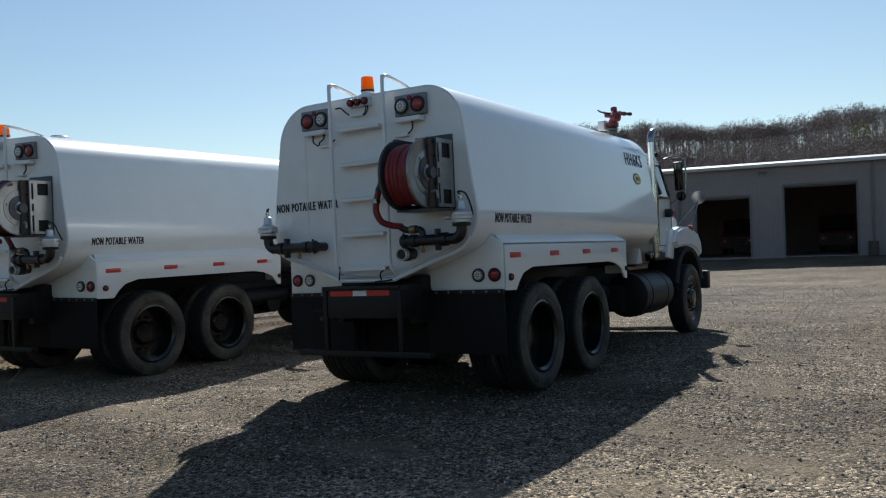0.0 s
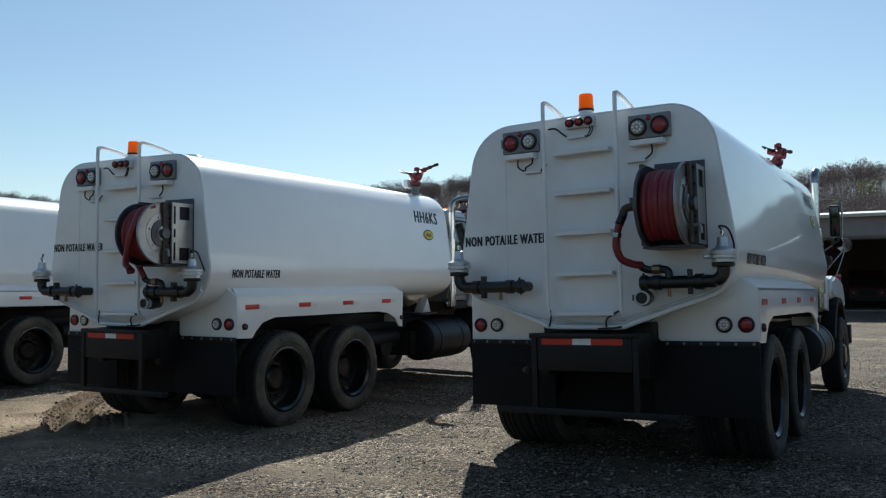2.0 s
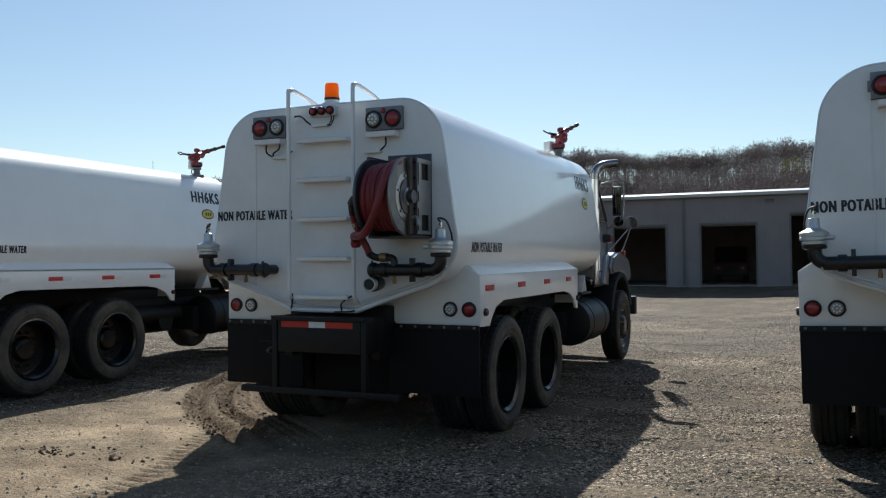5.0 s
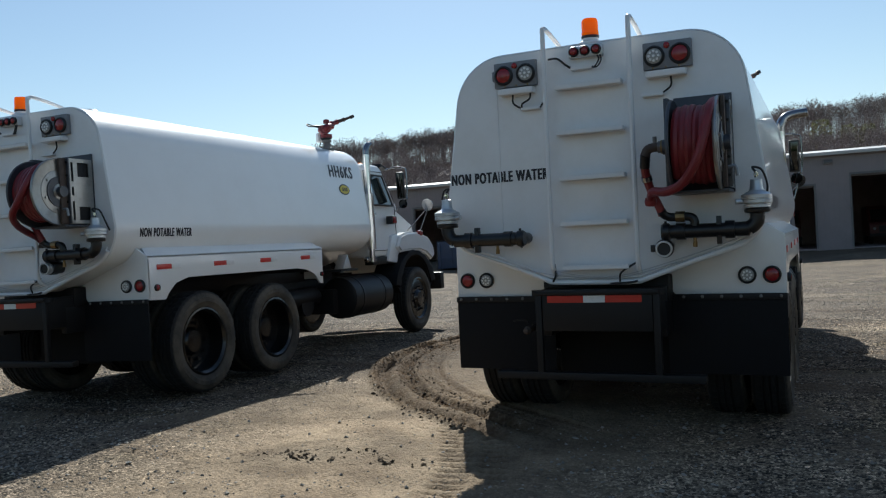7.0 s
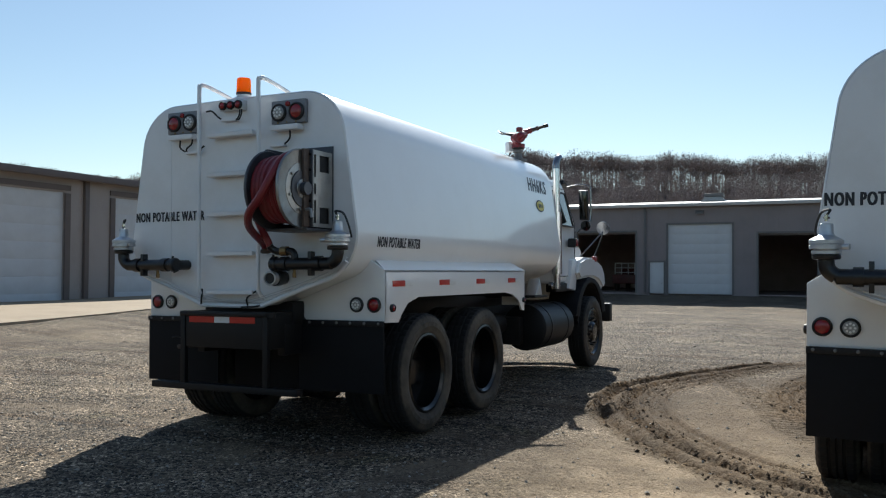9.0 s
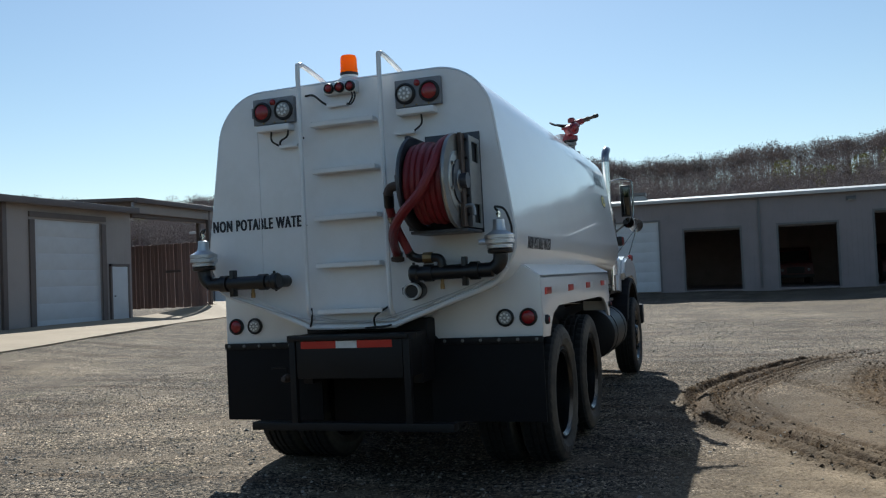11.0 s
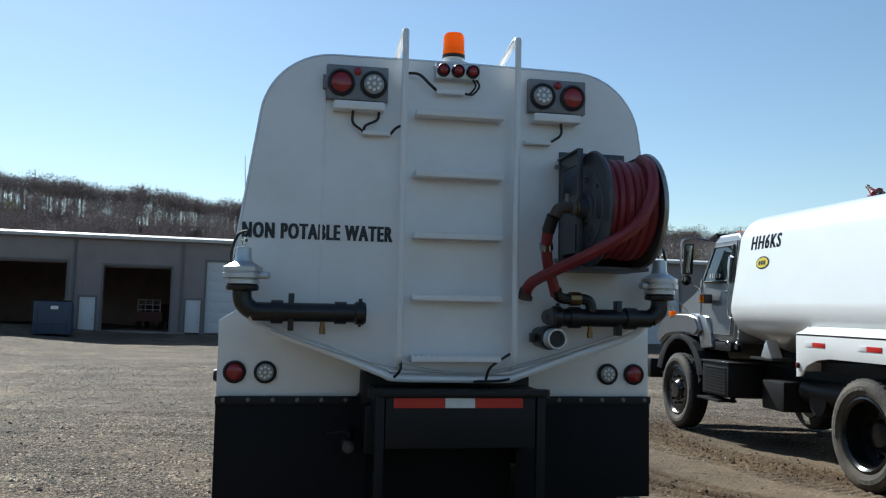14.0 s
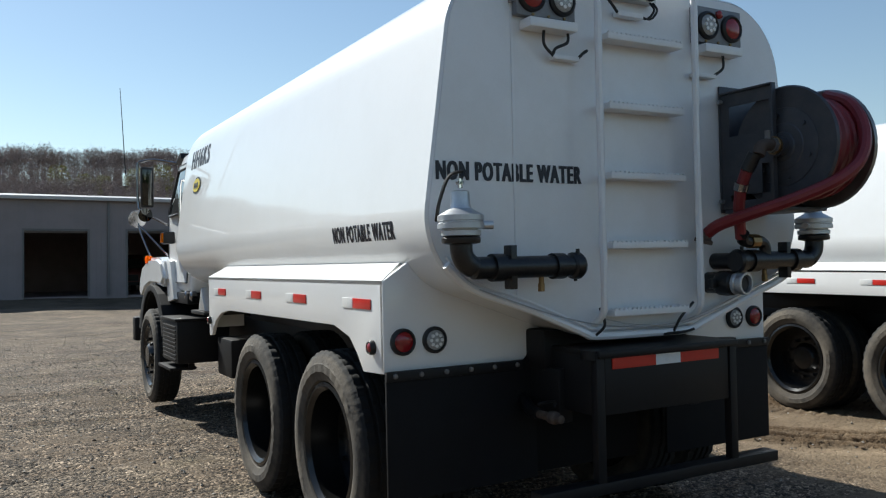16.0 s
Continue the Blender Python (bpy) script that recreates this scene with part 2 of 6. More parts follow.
def tube(bm, pts, r, seg=8, n=6, taper=None):
    path = smooth_path(pts, n) if n else [Vector(p) for p in pts]
    up, rings = None, []
    for i, p in enumerate(path):
        d = (path[min(i + 1, len(path) - 1)] - path[max(i - 1, 0)]).normalized()
        up = d.orthogonal().normalized() if up is None else (up - d * up.dot(d)).normalized()
        w = d.cross(up)
        q = r if taper is None else r + (taper - r) * i / (len(path) - 1)
        rings.append([bm.verts.new(p + (up * math.cos(t) + w * math.sin(t)) * q) for t in (2 * math.pi * k / seg for k in range(seg))])
    for A, B in zip(rings, rings[1:]):
        for i in range(seg):
            j = (i + 1) % seg
            bm.faces.new((A[i], A[j], B[j], B[i]))
    bm.faces.new(rings[0][::-1])
    bm.faces.new(rings[-1])
    return bm


def lathe(bm, profile, origin, axis, seg=32, closed=False):
    """Turns (radius, height) pairs round an axis."""
    o, d = Vector(origin), Vector(axis).normalized()
    u = d.orthogonal().normalized()
    w = d.cross(u)
    rings = []
    for r, h in profile:
        rings.append([bm.verts.new(o + d * h + (u * math.cos(t) + w * math.sin(t)) * max(r, 1e-4)) for t in (2 * math.pi * i / seg for i in range(seg))])
    pairs = list(zip(rings, rings[1:])) + ([(rings[-1], rings[0])] if closed else [])
    for A, B in pairs:
        for i in range(seg):
            j = (i + 1) % seg
            bm.faces.new((A[i], A[j], B[j], B[i]))
    if not closed:
        bm.faces.new(rings[0][::-1])
        bm.faces.new(rings[-1])
    return bm


def prism(bm, pts, axis, a, b, bevel=0.0):
    """A flat outline pushed along an axis from a to b."""
    def at(p, k):
        return (k, *p) if axis == 0 else (p[0], k, p[1]) if axis == 1 else (*p, k)
    A = [bm.verts.new(at(p, a)) for p in pts]
    B = [bm.verts.new(at(p, b)) for p in pts]
    fs = [bm.faces.new(A[::-1]), bm.faces.new(B)]
    n = len(pts)
    for i in range(n):
        fs.append(bm.faces.new((A[i], A[(i + 1) % n], B[(i + 1) % n], B[i])))
    bmesh.ops.recalc_face_normals(bm, faces=fs)
    if bevel:
        es = list({e for f in fs for e in f.edges})
        bmesh.ops.bevel(bm, geom=es, offset=bevel, segments=2, affect="EDGES", profile=0.6)
    return bm


def B():
    return bmesh.new()


def mesh_of(name, bm, material, angle=35):
    bmesh.ops.recalc_face_normals(bm, faces=bm.faces)
    me = bpy.data.meshes.new(name)
    bm.to_mesh(me)
    bm.free()
    me.materials.append(material)
    me.polygons.foreach_set("use_smooth", [True] * len(me.polygons))
    me.set_sharp_from_angle(angle=radians(angle))
    return me


def part(name, bm, material, parent, label="", angle=35):
    ob = new(name, mesh_of(name, bm, material, angle))
    ob.parent = parent
    if label:
        tagged(ob, label)
    return ob


def thing(name, label, category, group="", kind=""):
    return tagged(new(name), label, category, group, kind)


def solid(name, bm, material, label, category, group="", kind="", angle=35):
    return tagged(new(name, mesh_of(name, bm, material, angle)), label, category, group, kind)


def lettering(text, height, width, bold=0.016):
    """A flat mesh of words in the xy plane, from x 0 to width."""
    cu = bpy.data.curves.new("lettering", "FONT")
    cu.body, cu.size, cu.offset, cu.resolution_u, cu.space_character = text, 1.0, bold, 3, 1.2
    ob = bpy.data.objects.new("lettering", cu)
    scene.collection.objects.link(ob)
    dg = bpy.context.evaluated_depsgraph_get()
    me = bpy.data.meshes.new_from_object(ob.evaluated_get(dg))
    bpy.data.objects.remove(ob)
    bpy.data.curves.remove(cu)
    co = np.empty(len(me.vertices) * 3)
    me.vertices.foreach_get("co", co)
    co = co.reshape(-1, 3)
    lo, hi = co.min(0), co.max(0)
    e = height * 0.05
    co[:, 0] = e + (co[:, 0] - lo[0]) / (hi[0] - lo[0]) * (width - 2 * e)
    co[:, 1] = (co[:, 1] - lo[1]) / (hi[1] - lo[1]) * height
    me.vertices.foreach_set("co", co.ravel())
    # heavier upright strokes: the outline laid down three times, shifted sideways
    bm = bmesh.new()
    for k in (-1, 0, 1):
        new_from = len(bm.verts)
        bm.from_mesh(me)
        bm.verts.ensure_lookup_table()
        for v in bm.verts[new_from:]:
            v.co.x += k * e
            v.co.z += 0.0006 * k
    bm.to_mesh(me)
    bm.free()
    me.materials.append(INK)
    return me


# ---- ground and hill ----
def sstep(t):
    t = np.clip(t, 0, 1)
    return t * t * (3 - 2 * t)


RUTS = [  # centre lines of the wheel tracks: points, half width, depth, spacing of the grooves
    ([(6.0, -1.1), (5.2, -0.3), (4.53, 0.31), (4.06, 0.70), (3.5, 1.35), (2.95, 2.2), (2.55, 3.1), (2.37, 4.0), (2.36, 4.95), (2.65, 5.95), (3.2, 7.3), (3.9, 8.4), (4.8, 9.3)], 0.36, 0.062, 0.155),
    ([(5.3, 0.2), (4.55, 0.86), (4.05, 1.27), (3.5, 2.02), (3.0, 2.97), (2.76, 3.9), (2.76, 5.2), (3.1, 6.4), (3.9, 7.8)], 0.10, 0.016, 0.065),
    ([(4.7, 7.6), (4.35, 6.6), (4.15, 5.4), (4.2, 4.3), (4.5, 3.3), (5.0, 2.4), (5.8, 1.5)], 0.42, 0.022, 0.12),
]
TREADS = [([(4.28, 0.1), (4.40, -0.14), (4.75, -0.94), (5.0, -1.8), (5.15, -3.2)], 0.12, 0.017), ([(4.47, 0.1), (4.76, -0.3), (5.05, -1.0), (5.3, -1.9)], 0.10, 0.017), ([(2.85, 6.9), (3.2, 6.0), (3.62, 4.7), (3.95, 3.5), (4.35, 2.3), (4.9, 1.5)], 0.17, 0.013), ([(3.2, 6.3), (3.6, 5.2), (4.0, 3.9), (4.3, 3.0), (4.9, 2.1)], 0.09, 0.010)]


def ground_height(x, y):
    dip = -0.42 * sstep((y - 14) / 26) + 0.48 * sstep((y - 44.5) / 6.3)
    dip = dip * (0.25 + 0.75 * sstep((x + 32) / 14)) + 0.15 * sstep((-x - 9) / 7)
    far = 0.03 - 0.10 * sstep((x - 0.5) / 4.5) + 0.03 * sstep((x - 7) / 4)
    near = -0.05 - 0.04 * sstep((x - 0.5) / 4.5) - 0.085 * sstep((x - 3.8) / 4)
    z = dip + near + (far - near) * sstep((y - 10) / 20)
    z = z + 0.0095 * np.clip(y, 0, 8) * np.exp(-((x - 5.8) / 2.0) ** 2) * sstep((14 - y) / 5)
    z = z + 0.22 * sstep((-x - 9) / 10)
    ridge = np.interp(x, (-400, -240, -200, -151, -110, -75, -50, -23, 0, 22, 54, 75, 98, 130, 200, 400), (24.8, 27.5, 31.5, 36.5, 36, 34, 31.2, 29.2, 29.2, 31.2, 32.8, 30.8, 28.5, 26.5, 27, 31)) + 0.3 * np.sin(x / 9.0)
    hill = np.clip((y - 95) / 205, 0, 1) ** 1.5 * ridge
    left = sstep((-x - 90) / 230) * 36 * sstep((y - 20) / 160)
    right = sstep((x - 90) / 230) * 36 * sstep((y - 20) / 160)
    return z + np.maximum(hill, np.maximum(left, right))


def spread(lo, hi, step, far, grow=1.13):
    mid = np.arange(lo, hi + step / 2, step)
    out, s = [], step
    d = 0.0
    while d < far:
        s = min(s * grow, 220)
        d += s
        out.append(d)
    out = np.array(out)
    return np.concatenate([lo - out[::-1], mid, hi + out])


def along_line(X, Y, pts):
    """Distance to a rounded line, and how far along it."""
    line = np.array([(p.x, p.y) for p in smooth_path([(a, b, 0) for a, b in pts], 8)])
    run = np.concatenate([[0], np.cumsum(np.hypot(*np.diff(line, axis=0).T))])
    best, along, hand = np.full_like(X, 9.0), np.zeros_like(X), np.ones_like(X)
    for (ax, ay), (bx, by), r0 in zip(line[:-1], line[1:], run):
        dx, dy = bx - ax, by - ay
        ll = dx * dx + dy * dy
        t = np.clip(((X - ax) * dx + (Y - ay) * dy) / ll, 0, 1)
        q = np.hypot(X - ax - t * dx, Y - ay - t * dy)
        s = q < best
        side = np.sign((X - ax) * dy - (Y - ay) * dx)
        best = np.where(s, q, best)
        along = np.where(s, (r0 + t * math.sqrt(ll)), along)
        hand = np.where(s, side, hand)
    return best, along, hand


def bell(v, c, w):
    return np.exp(-((v - c) / w) ** 2)


def rut_relief(X, Y):
    """Height of the wheel ruts, and a dark mask: moist churned mud plus painted groove shade."""
    z, damp_shade = np.zeros_like(X), np.zeros_like(X)
    lump = np.random.default_rng(21).normal(0, 1, X.shape)
    for k, (pts, half, deep, gap) in enumerate(RUTS):
        d, s, hand = along_line(X, Y, pts)
        v = d * hand / half
        wob = 0.75 + 0.25 * np.sin(s * 2.3 + k) * np.sin(s * 5.9)
        end = sstep((s - 0.4) / 1.6 if k == 0 else s / 0.8) * sstep((s.max() - s) / 1.6)
        soil = np.clip(lump * 0.5 + 0.5, 0, 1)
        if k == 0:
            grooves = np.cos(2 * math.pi * v / 0.25) * sstep((v - 0.2) / 0.2) * sstep((1.05 - v) / 0.15)
            trench = bell(v, -0.86, 0.17) + bell(v, -0.06, 0.17)
            edge = bell(v, 1.03, 0.055)
            z += end * deep * (0.75 * bell(v, -1.16, 0.11) * wob - 0.85 * bell(v, -0.86, 0.17) + 0.5 * bell(v, -0.45, 0.15) * wob - 0.8 * bell(v, -0.06, 0.17) + 0.4 * bell(v, 0.24, 0.1) + 0.16 * grooves - 0.45 * edge + 0.3 * bell(v, 1.15, 0.06))
            churn = np.clip(bell(v, -1.1, 0.17) + bell(v, -0.1, 0.22), 0, 1)
            z += end * lump * (0.008 * churn + 0.0045 * np.exp(-(v / 1.15) ** 8))
            damp_shade = np.maximum(damp_shade, end * np.clip(trench * 0.9 + (0.5 + 0.5 * soil) * churn * 0.8 + 0.9 * edge + np.exp(-(v / 1.12) ** 8) * (0.66 - 0.30 * grooves), 0, 1))
        elif k == 2:
            z += end * np.exp(-v ** 4) * (deep * (0.3 * np.cos(2 * math.pi * d / gap) - 0.3) + 0.010 * lump)
            damp_shade = np.maximum(damp_shade, end * np.exp(-v ** 4) * (0.35 + 0.65 * soil))
        else:
            z += end * np.exp(-(v / 1.0) ** 6) * deep * (-0.4 + 0.6 * np.cos(2 * math.pi * d / gap))
            damp_shade = np.maximum(damp_shade, 0.65 * end * np.exp(-v ** 4) * (0.6 - 0.4 * np.cos(2 * math.pi * d / gap)))
    for pts, half, deep in TREADS:
        d, s, hand = along_line(X, Y, pts)
        bar = np.clip(np.sin(s * 2 * math.pi / 0.125 + 9 * d * hand) * 2.5, -1, 1)
        end = sstep(s / 0.6) * sstep((s.max() - s) / 0.6)
        z += end * (-deep * np.exp(-(d / half) ** 6) * (0.5 + 0.5 * bar) + 0.3 * deep * np.exp(-((d - half * 1.2) / 0.04) ** 2))
        damp_shade = np.maximum(damp_shade, end * (0.35 + 15 * deep) * np.exp(-(d / half) ** 6) * (0.5 + 0.5 * bar))
    return z, damp_shade


def two_steps(lo, a, b, hi, fine_step, step):
    core = np.concatenate([np.arange(lo, a, step), np.arange(a, b, fine_step), np.arange(b, hi + step / 2, step)])
    tail = spread(0, step, step, 2600)
    low_part, high_part = tail[tail < -1e-6], tail[tail > step + 1e-6] - step
    return np.concatenate([lo + low_part, core, hi + high_part])


xs, ys = two_steps(-7, 1.5, 6.2, 17, 0.021, 0.12), two_steps(-8.5, -2.4, 8.6, 11.5, 0.021, 0.12)
X, Y = np.meshgrid(xs, ys)
Z = ground_height(X, Y)
win = (X > -7.2) & (X < 17.2) & (Y > -8.7) & (Y < 11.7)
rz, wet_shade = rut_relief(X[win], Y[win])
rg = np.random.default_rng(4)
fine = rg.normal(0, 0.0035, X.shape)
low = np.zeros_like(X)
for k in range(26):
    a, f0 = rg.uniform(0, 6.28), rg.uniform(0.5, 4.5)
    low += np.sin((X * math.cos(a) + Y * math.sin(a)) * f0 + rg.uniform(0, 6.28)) * 0.012 / (0.6 + f0)
Z = Z + np.where((np.abs(X) < 60) & (Y < 45) & (Y > -40), low, 0)
rough = np.zeros_like(X)
rough[win] = rz
Z = Z + rough + np.where(win, fine, 0)
nx, ny = len(xs), len(ys)
idx = np.arange(nx * ny).reshape(ny, nx)
quads = np.stack([idx[:-1, :-1], idx[:-1, 1:], idx[1:, 1:], idx[1:, :-1]], -1).reshape(-1, 4)


def raw_mesh(name, verts, faces, material, smooth=True):
    """A mesh straight from arrays; every face has as many corners as the array has columns."""
    me = bpy.data.meshes.new(name)
    n, k = faces.shape
    me.vertices.add(len(verts))
    me.vertices.foreach_set("co", np.asarray(verts, np.float32).ravel())
    me.loops.add(n * k)
    me.loops.foreach_set("vertex_index", np.asarray(faces, np.int32).ravel())
    me.polygons.add(n)
    me.polygons.foreach_set("loop_start", np.arange(0, n * k, k, dtype=np.int32))
    me.polygons.foreach_set("use_smooth", [smooth] * n)
    me.update(calc_edges=True)
    me.materials.append(material)
    return me


def ground_material():
    m = bpy.data.materials.new("gravel_ground")
    m.use_nodes = True
    n, l = m.node_tree.nodes, m.node_tree.links
    b = n["Principled BSDF"]
    b.inputs["Roughness"].default_value = 0.92
    b.inputs["Specular IOR Level"].default_value = 0.25
    co = n.new("ShaderNodeTexCoord").outputs["Object"]

    def noise(scale, detail=6, rough=0.6):
        t = n.new("ShaderNodeTexNoise")
        t.inputs["Scale"].default_value, t.inputs["Detail"].default_value, t.inputs["Roughness"].default_value = scale, detail, rough
        l.new(co, t.inputs["Vector"])
        return t.outputs[0]

    def ramp(v, lo, hi, a=0.0, b2=1.0):
        r = n.new("ShaderNodeMapRange")
        for i, q in enumerate((lo, hi, a, b2)):
            r.inputs[i + 1].default_value = q
        l.new(v, r.inputs[0])
        return r.outputs[0]

    def mix(f, a, c, mode="MIX"):
        x = n.new("ShaderNodeMix")
        x.data_type, x.blend_type = "RGBA", mode
        for s, i in ((f, 0), (a, 6), (c, 7)):
            if isinstance(s, (float, tuple)):
                x.inputs[i].default_value = s if isinstance(s, float) else (*s, 1)
            else:
                l.new(s, x.inputs[i])
        return x.outputs[2]

    def maths(op, a, c):
        x = n.new("ShaderNodeMath")
        x.operation = op
        for i, s in enumerate((a, c)):
            if isinstance(s, float):
                x.inputs[i].default_value = s
            else:
                l.new(s, x.inputs[i])
        return x.outputs[0]

    stone = n.new("ShaderNodeTexVoronoi")
    stone.inputs["Scale"].default_value = 42.0
    l.new(co, stone.inputs["Vector"])
    sep = n.new("ShaderNodeSeparateColor")
    l.new(stone.outputs["Color"], sep.inputs[0])
    pebble = maths("ADD", ramp(sep.outputs[0], 0.0, 1.0, 0.08, 1.45), ramp(sep.outputs[1], 0.72, 1.0, 0.0, 1.7))
    gravel = mix(ramp(noise(0.35), 0.35, 0.65), (0.109, 0.088, 0.066), (0.148, 0.120, 0.089))
    grit = n.new("ShaderNodeTexVoronoi")
    grit.inputs["Scale"].default_value = 80.0
    l.new(co, grit.inputs["Vector"])
    gsep = n.new("ShaderNodeSeparateColor")
    l.new(grit.outputs["Color"], gsep.inputs[0])
    # faint wheel streaks that run along the row of trucks
    st = n.new("ShaderNodeMapping")
    st.inputs["Scale"].default_value = (0.12, 2.6, 1.0)
    l.new(co, st.inputs["Vector"])
    sn = n.new("ShaderNodeTexNoise")
    sn.inputs["Scale"].default_value, sn.inputs["Detail"].default_value = 1.0, 5
    l.new(st.outputs[0], sn.inputs["Vector"])
    gravel = mix(ramp(sn.outputs[0], 0.52, 0.64, 0.0, 0.8), gravel, (0.085, 0.060, 0.038))
    gravel = mix(ramp(noise(0.55, 7, 0.7), 0.52, 0.64, 0.0, 0.7), gravel, (0.098, 0.070, 0.046))
    gravel = mix(ramp(sn.outputs[0], 0.46, 0.36, 0.0, 0.7), gravel, (0.172, 0.142, 0.106))
    gravel = mix(ramp(noise(1.1, 5), 0.56, 0.68, 0.0, 0.45), gravel, (0.098, 0.092, 0.052))
    gravel = mix(maths("MULTIPLY", ramp(noise(0.22, 4), 0.52, 0.66), 0.6), gravel, (0.20, 0.162, 0.115))
    gravel = mix(1.0, gravel, pebble, "MULTIPLY")
    gravel = mix(1.0, gravel, ramp(gsep.outputs[1], 0.0, 1.0, 0.2, 1.75), "MULTIPLY")
    # bare fine dirt where the stones have worn away
    bare = maths("MULTIPLY", ramp(noise(0.75, 8, 0.68), 0.535, 0.60), ramp(noise(14.0, 5, 0.6), 0.36, 0.56, 0.35, 1.0))
    dirt = mix(ramp(noise(3.0, 6), 0.4, 0.62), (0.165, 0.130, 0.090), (0.118, 0.092, 0.064))
    dirt = mix(1.0, dirt, ramp(noise(60.0, 4), 0.3, 0.7, 0.7, 1.3), "MULTIPLY")
    gravel = mix(maths("MULTIPLY", bare, 0.85), gravel, dirt)
    xyz = n.new("ShaderNodeSeparateXYZ")
    l.new(co, xyz.inputs[0])
    # packed tan mud round the wheel ruts and in streaks across the yard
    cx, cy = maths("MULTIPLY", maths("SUBTRACT", xyz.outputs[0], 4.3), 1.5), maths("SUBTRACT", xyz.outputs[1], 1.2)
    d = maths("SQRT", maths("ADD", maths("MULTIPLY", cx, cx), maths("MULTIPLY", maths("MULTIPLY", cy, cy), 0.3)), 0.0)
    patch = ramp(maths("ADD", d, maths("MULTIPLY", noise(0.9, 8), 3.0)), 5.3, 3.4)
    mudmask = patch
    mud = mix(ramp(noise(2.2, 9), 0.4, 0.62), (0.27, 0.212, 0.142), (0.165, 0.124, 0.080))
    mud = mix(maths("MULTIPLY", ramp(maths("ADD", xyz.outputs[1], noise(1.3, 6)), 1.1, 3.4), 0.85), mud, (0.118, 0.089, 0.060))
    mud = mix(1.0, mud, ramp(noise(40.0, 4), 0.3, 0.7, 0.75, 1.25), "MULTIPLY")
    col = mix(mudmask, gravel, mud)
    # moist brown mud in the ruts, with the grooves' shade painted into its colour
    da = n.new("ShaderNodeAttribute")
    da.attribute_name = "damp_shade"
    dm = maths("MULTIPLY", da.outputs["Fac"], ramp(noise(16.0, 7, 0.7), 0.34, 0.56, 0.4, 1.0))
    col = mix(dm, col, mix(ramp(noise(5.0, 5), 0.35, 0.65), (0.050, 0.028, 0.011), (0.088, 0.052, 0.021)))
    # fallen leaves on the hill
    leaf = mix(ramp(noise(0.5, 8), 0.4, 0.6), (0.070, 0.052, 0.048), (0.095, 0.070, 0.062))
    far = ramp(xyz.outputs[1], 60.0, 74.0)
    side = maths("MAXIMUM", ramp(xyz.outputs[0], 60.0, 80.0), ramp(xyz.outputs[0], -46.0, -60.0))
    col = mix(maths("MAXIMUM", far, side), col, leaf)
    col = mix(1.0, col, maths("MULTIPLY", ramp(noise(0.9, 7, 0.65), 0.36, 0.64, 0.74, 1.24), ramp(noise(0.21, 5), 0.36, 0.64, 0.86, 1.12)), "MULTIPLY")
    col = mix(1.0, col, (1.03, 0.985, 0.95), "MULTIPLY")
    l.new(col, b.inputs["Base Color"])
    h = maths("ADD", maths("MULTIPLY", maths("SUBTRACT", 0.6, stone.outputs["Distance"]), maths("SUBTRACT", 1.0, maths("MULTIPLY", maths("MAXIMUM", mudmask, bare), 0.75))), noise(55.0, 5))
    k = n.new("ShaderNodeBump")
    k.inputs["Strength"].default_value, k.inputs["Distance"].default_value = 1.0, 0.014
    l.new(h, k.inputs["Height"])
    l.new(k.outputs[0], b.inputs["Normal"])
    return m


GROUND = ground_material()
sheet = raw_mesh("ground", np.stack([X, Y, Z], -1).reshape(-1, 3), quads, GROUND)
damp_shade = np.zeros(X.shape, np.float32)
damp_shade[win] = wet_shade
sheet.attributes.new("damp_shade", "FLOAT", "POINT").data.foreach_set("value", damp_shade.ravel())
tagged(new("ground", sheet), "grey gravel yard with tan mud and curved wheel ruts", "ground", kind="structure")


def joined(name, shapes, picks, mats, material, label, category):
    """Many copies of a few shapes (verts, triangles), in one mesh."""
    V, F, o = [], [], 0
    for i, m in zip(picks, mats):
        v, f = shapes[i]
        V.append(v @ m[:3, :3].T + m[:3, 3])
        F.append(f + o)
        o += len(v)
    return tagged(new(name, raw_mesh(name, np.concatenate(V), np.concatenate(F), material, False)), label, category, kind="stuff")


def turn_scale(x, y, z, a, s, sz=None):
    c, q = math.cos(a), math.sin(a)
    return np.array([[c * s, -q * s, 0, x], [q * s, c * s, 0, y], [0, 0, s if sz is None else sz, z], [0, 0, 0, 1.0]])


def height_at(px, py):
    """Height of the yard at points, by the ground sheet itself."""
    i = np.clip(np.searchsorted(xs, px) - 1, 0, nx - 2)
    j = np.clip(np.searchsorted(ys, py) - 1, 0, ny - 2)
    u, v = (px - xs[i]) / (xs[i + 1] - xs[i]), (py - ys[j]) / (ys[j + 1] - ys[j])
    return (Z[j, i] * (1 - u) + Z[j, i + 1] * u) * (1 - v) + (Z[j + 1, i] * (1 - u) + Z[j + 1, i + 1] * u) * v


def pebble_shape(r):
    v = np.array([(1, 0, 0), (0, 1, 0), (-1, 0, 0), (0, -1, 0), (0, 0, 0.7), (0, 0, -0.5)], float)
    v = v * r.uniform(0.65, 1.25, (6, 1)) + r.normal(0, 0.12, (6, 3))
    f = np.array([(0, 1, 4), (1, 2, 4), (2, 3, 4), (3, 0, 4), (1, 0, 5), (2, 1, 5), (3, 2, 5), (0, 3, 5)])
    return v, f


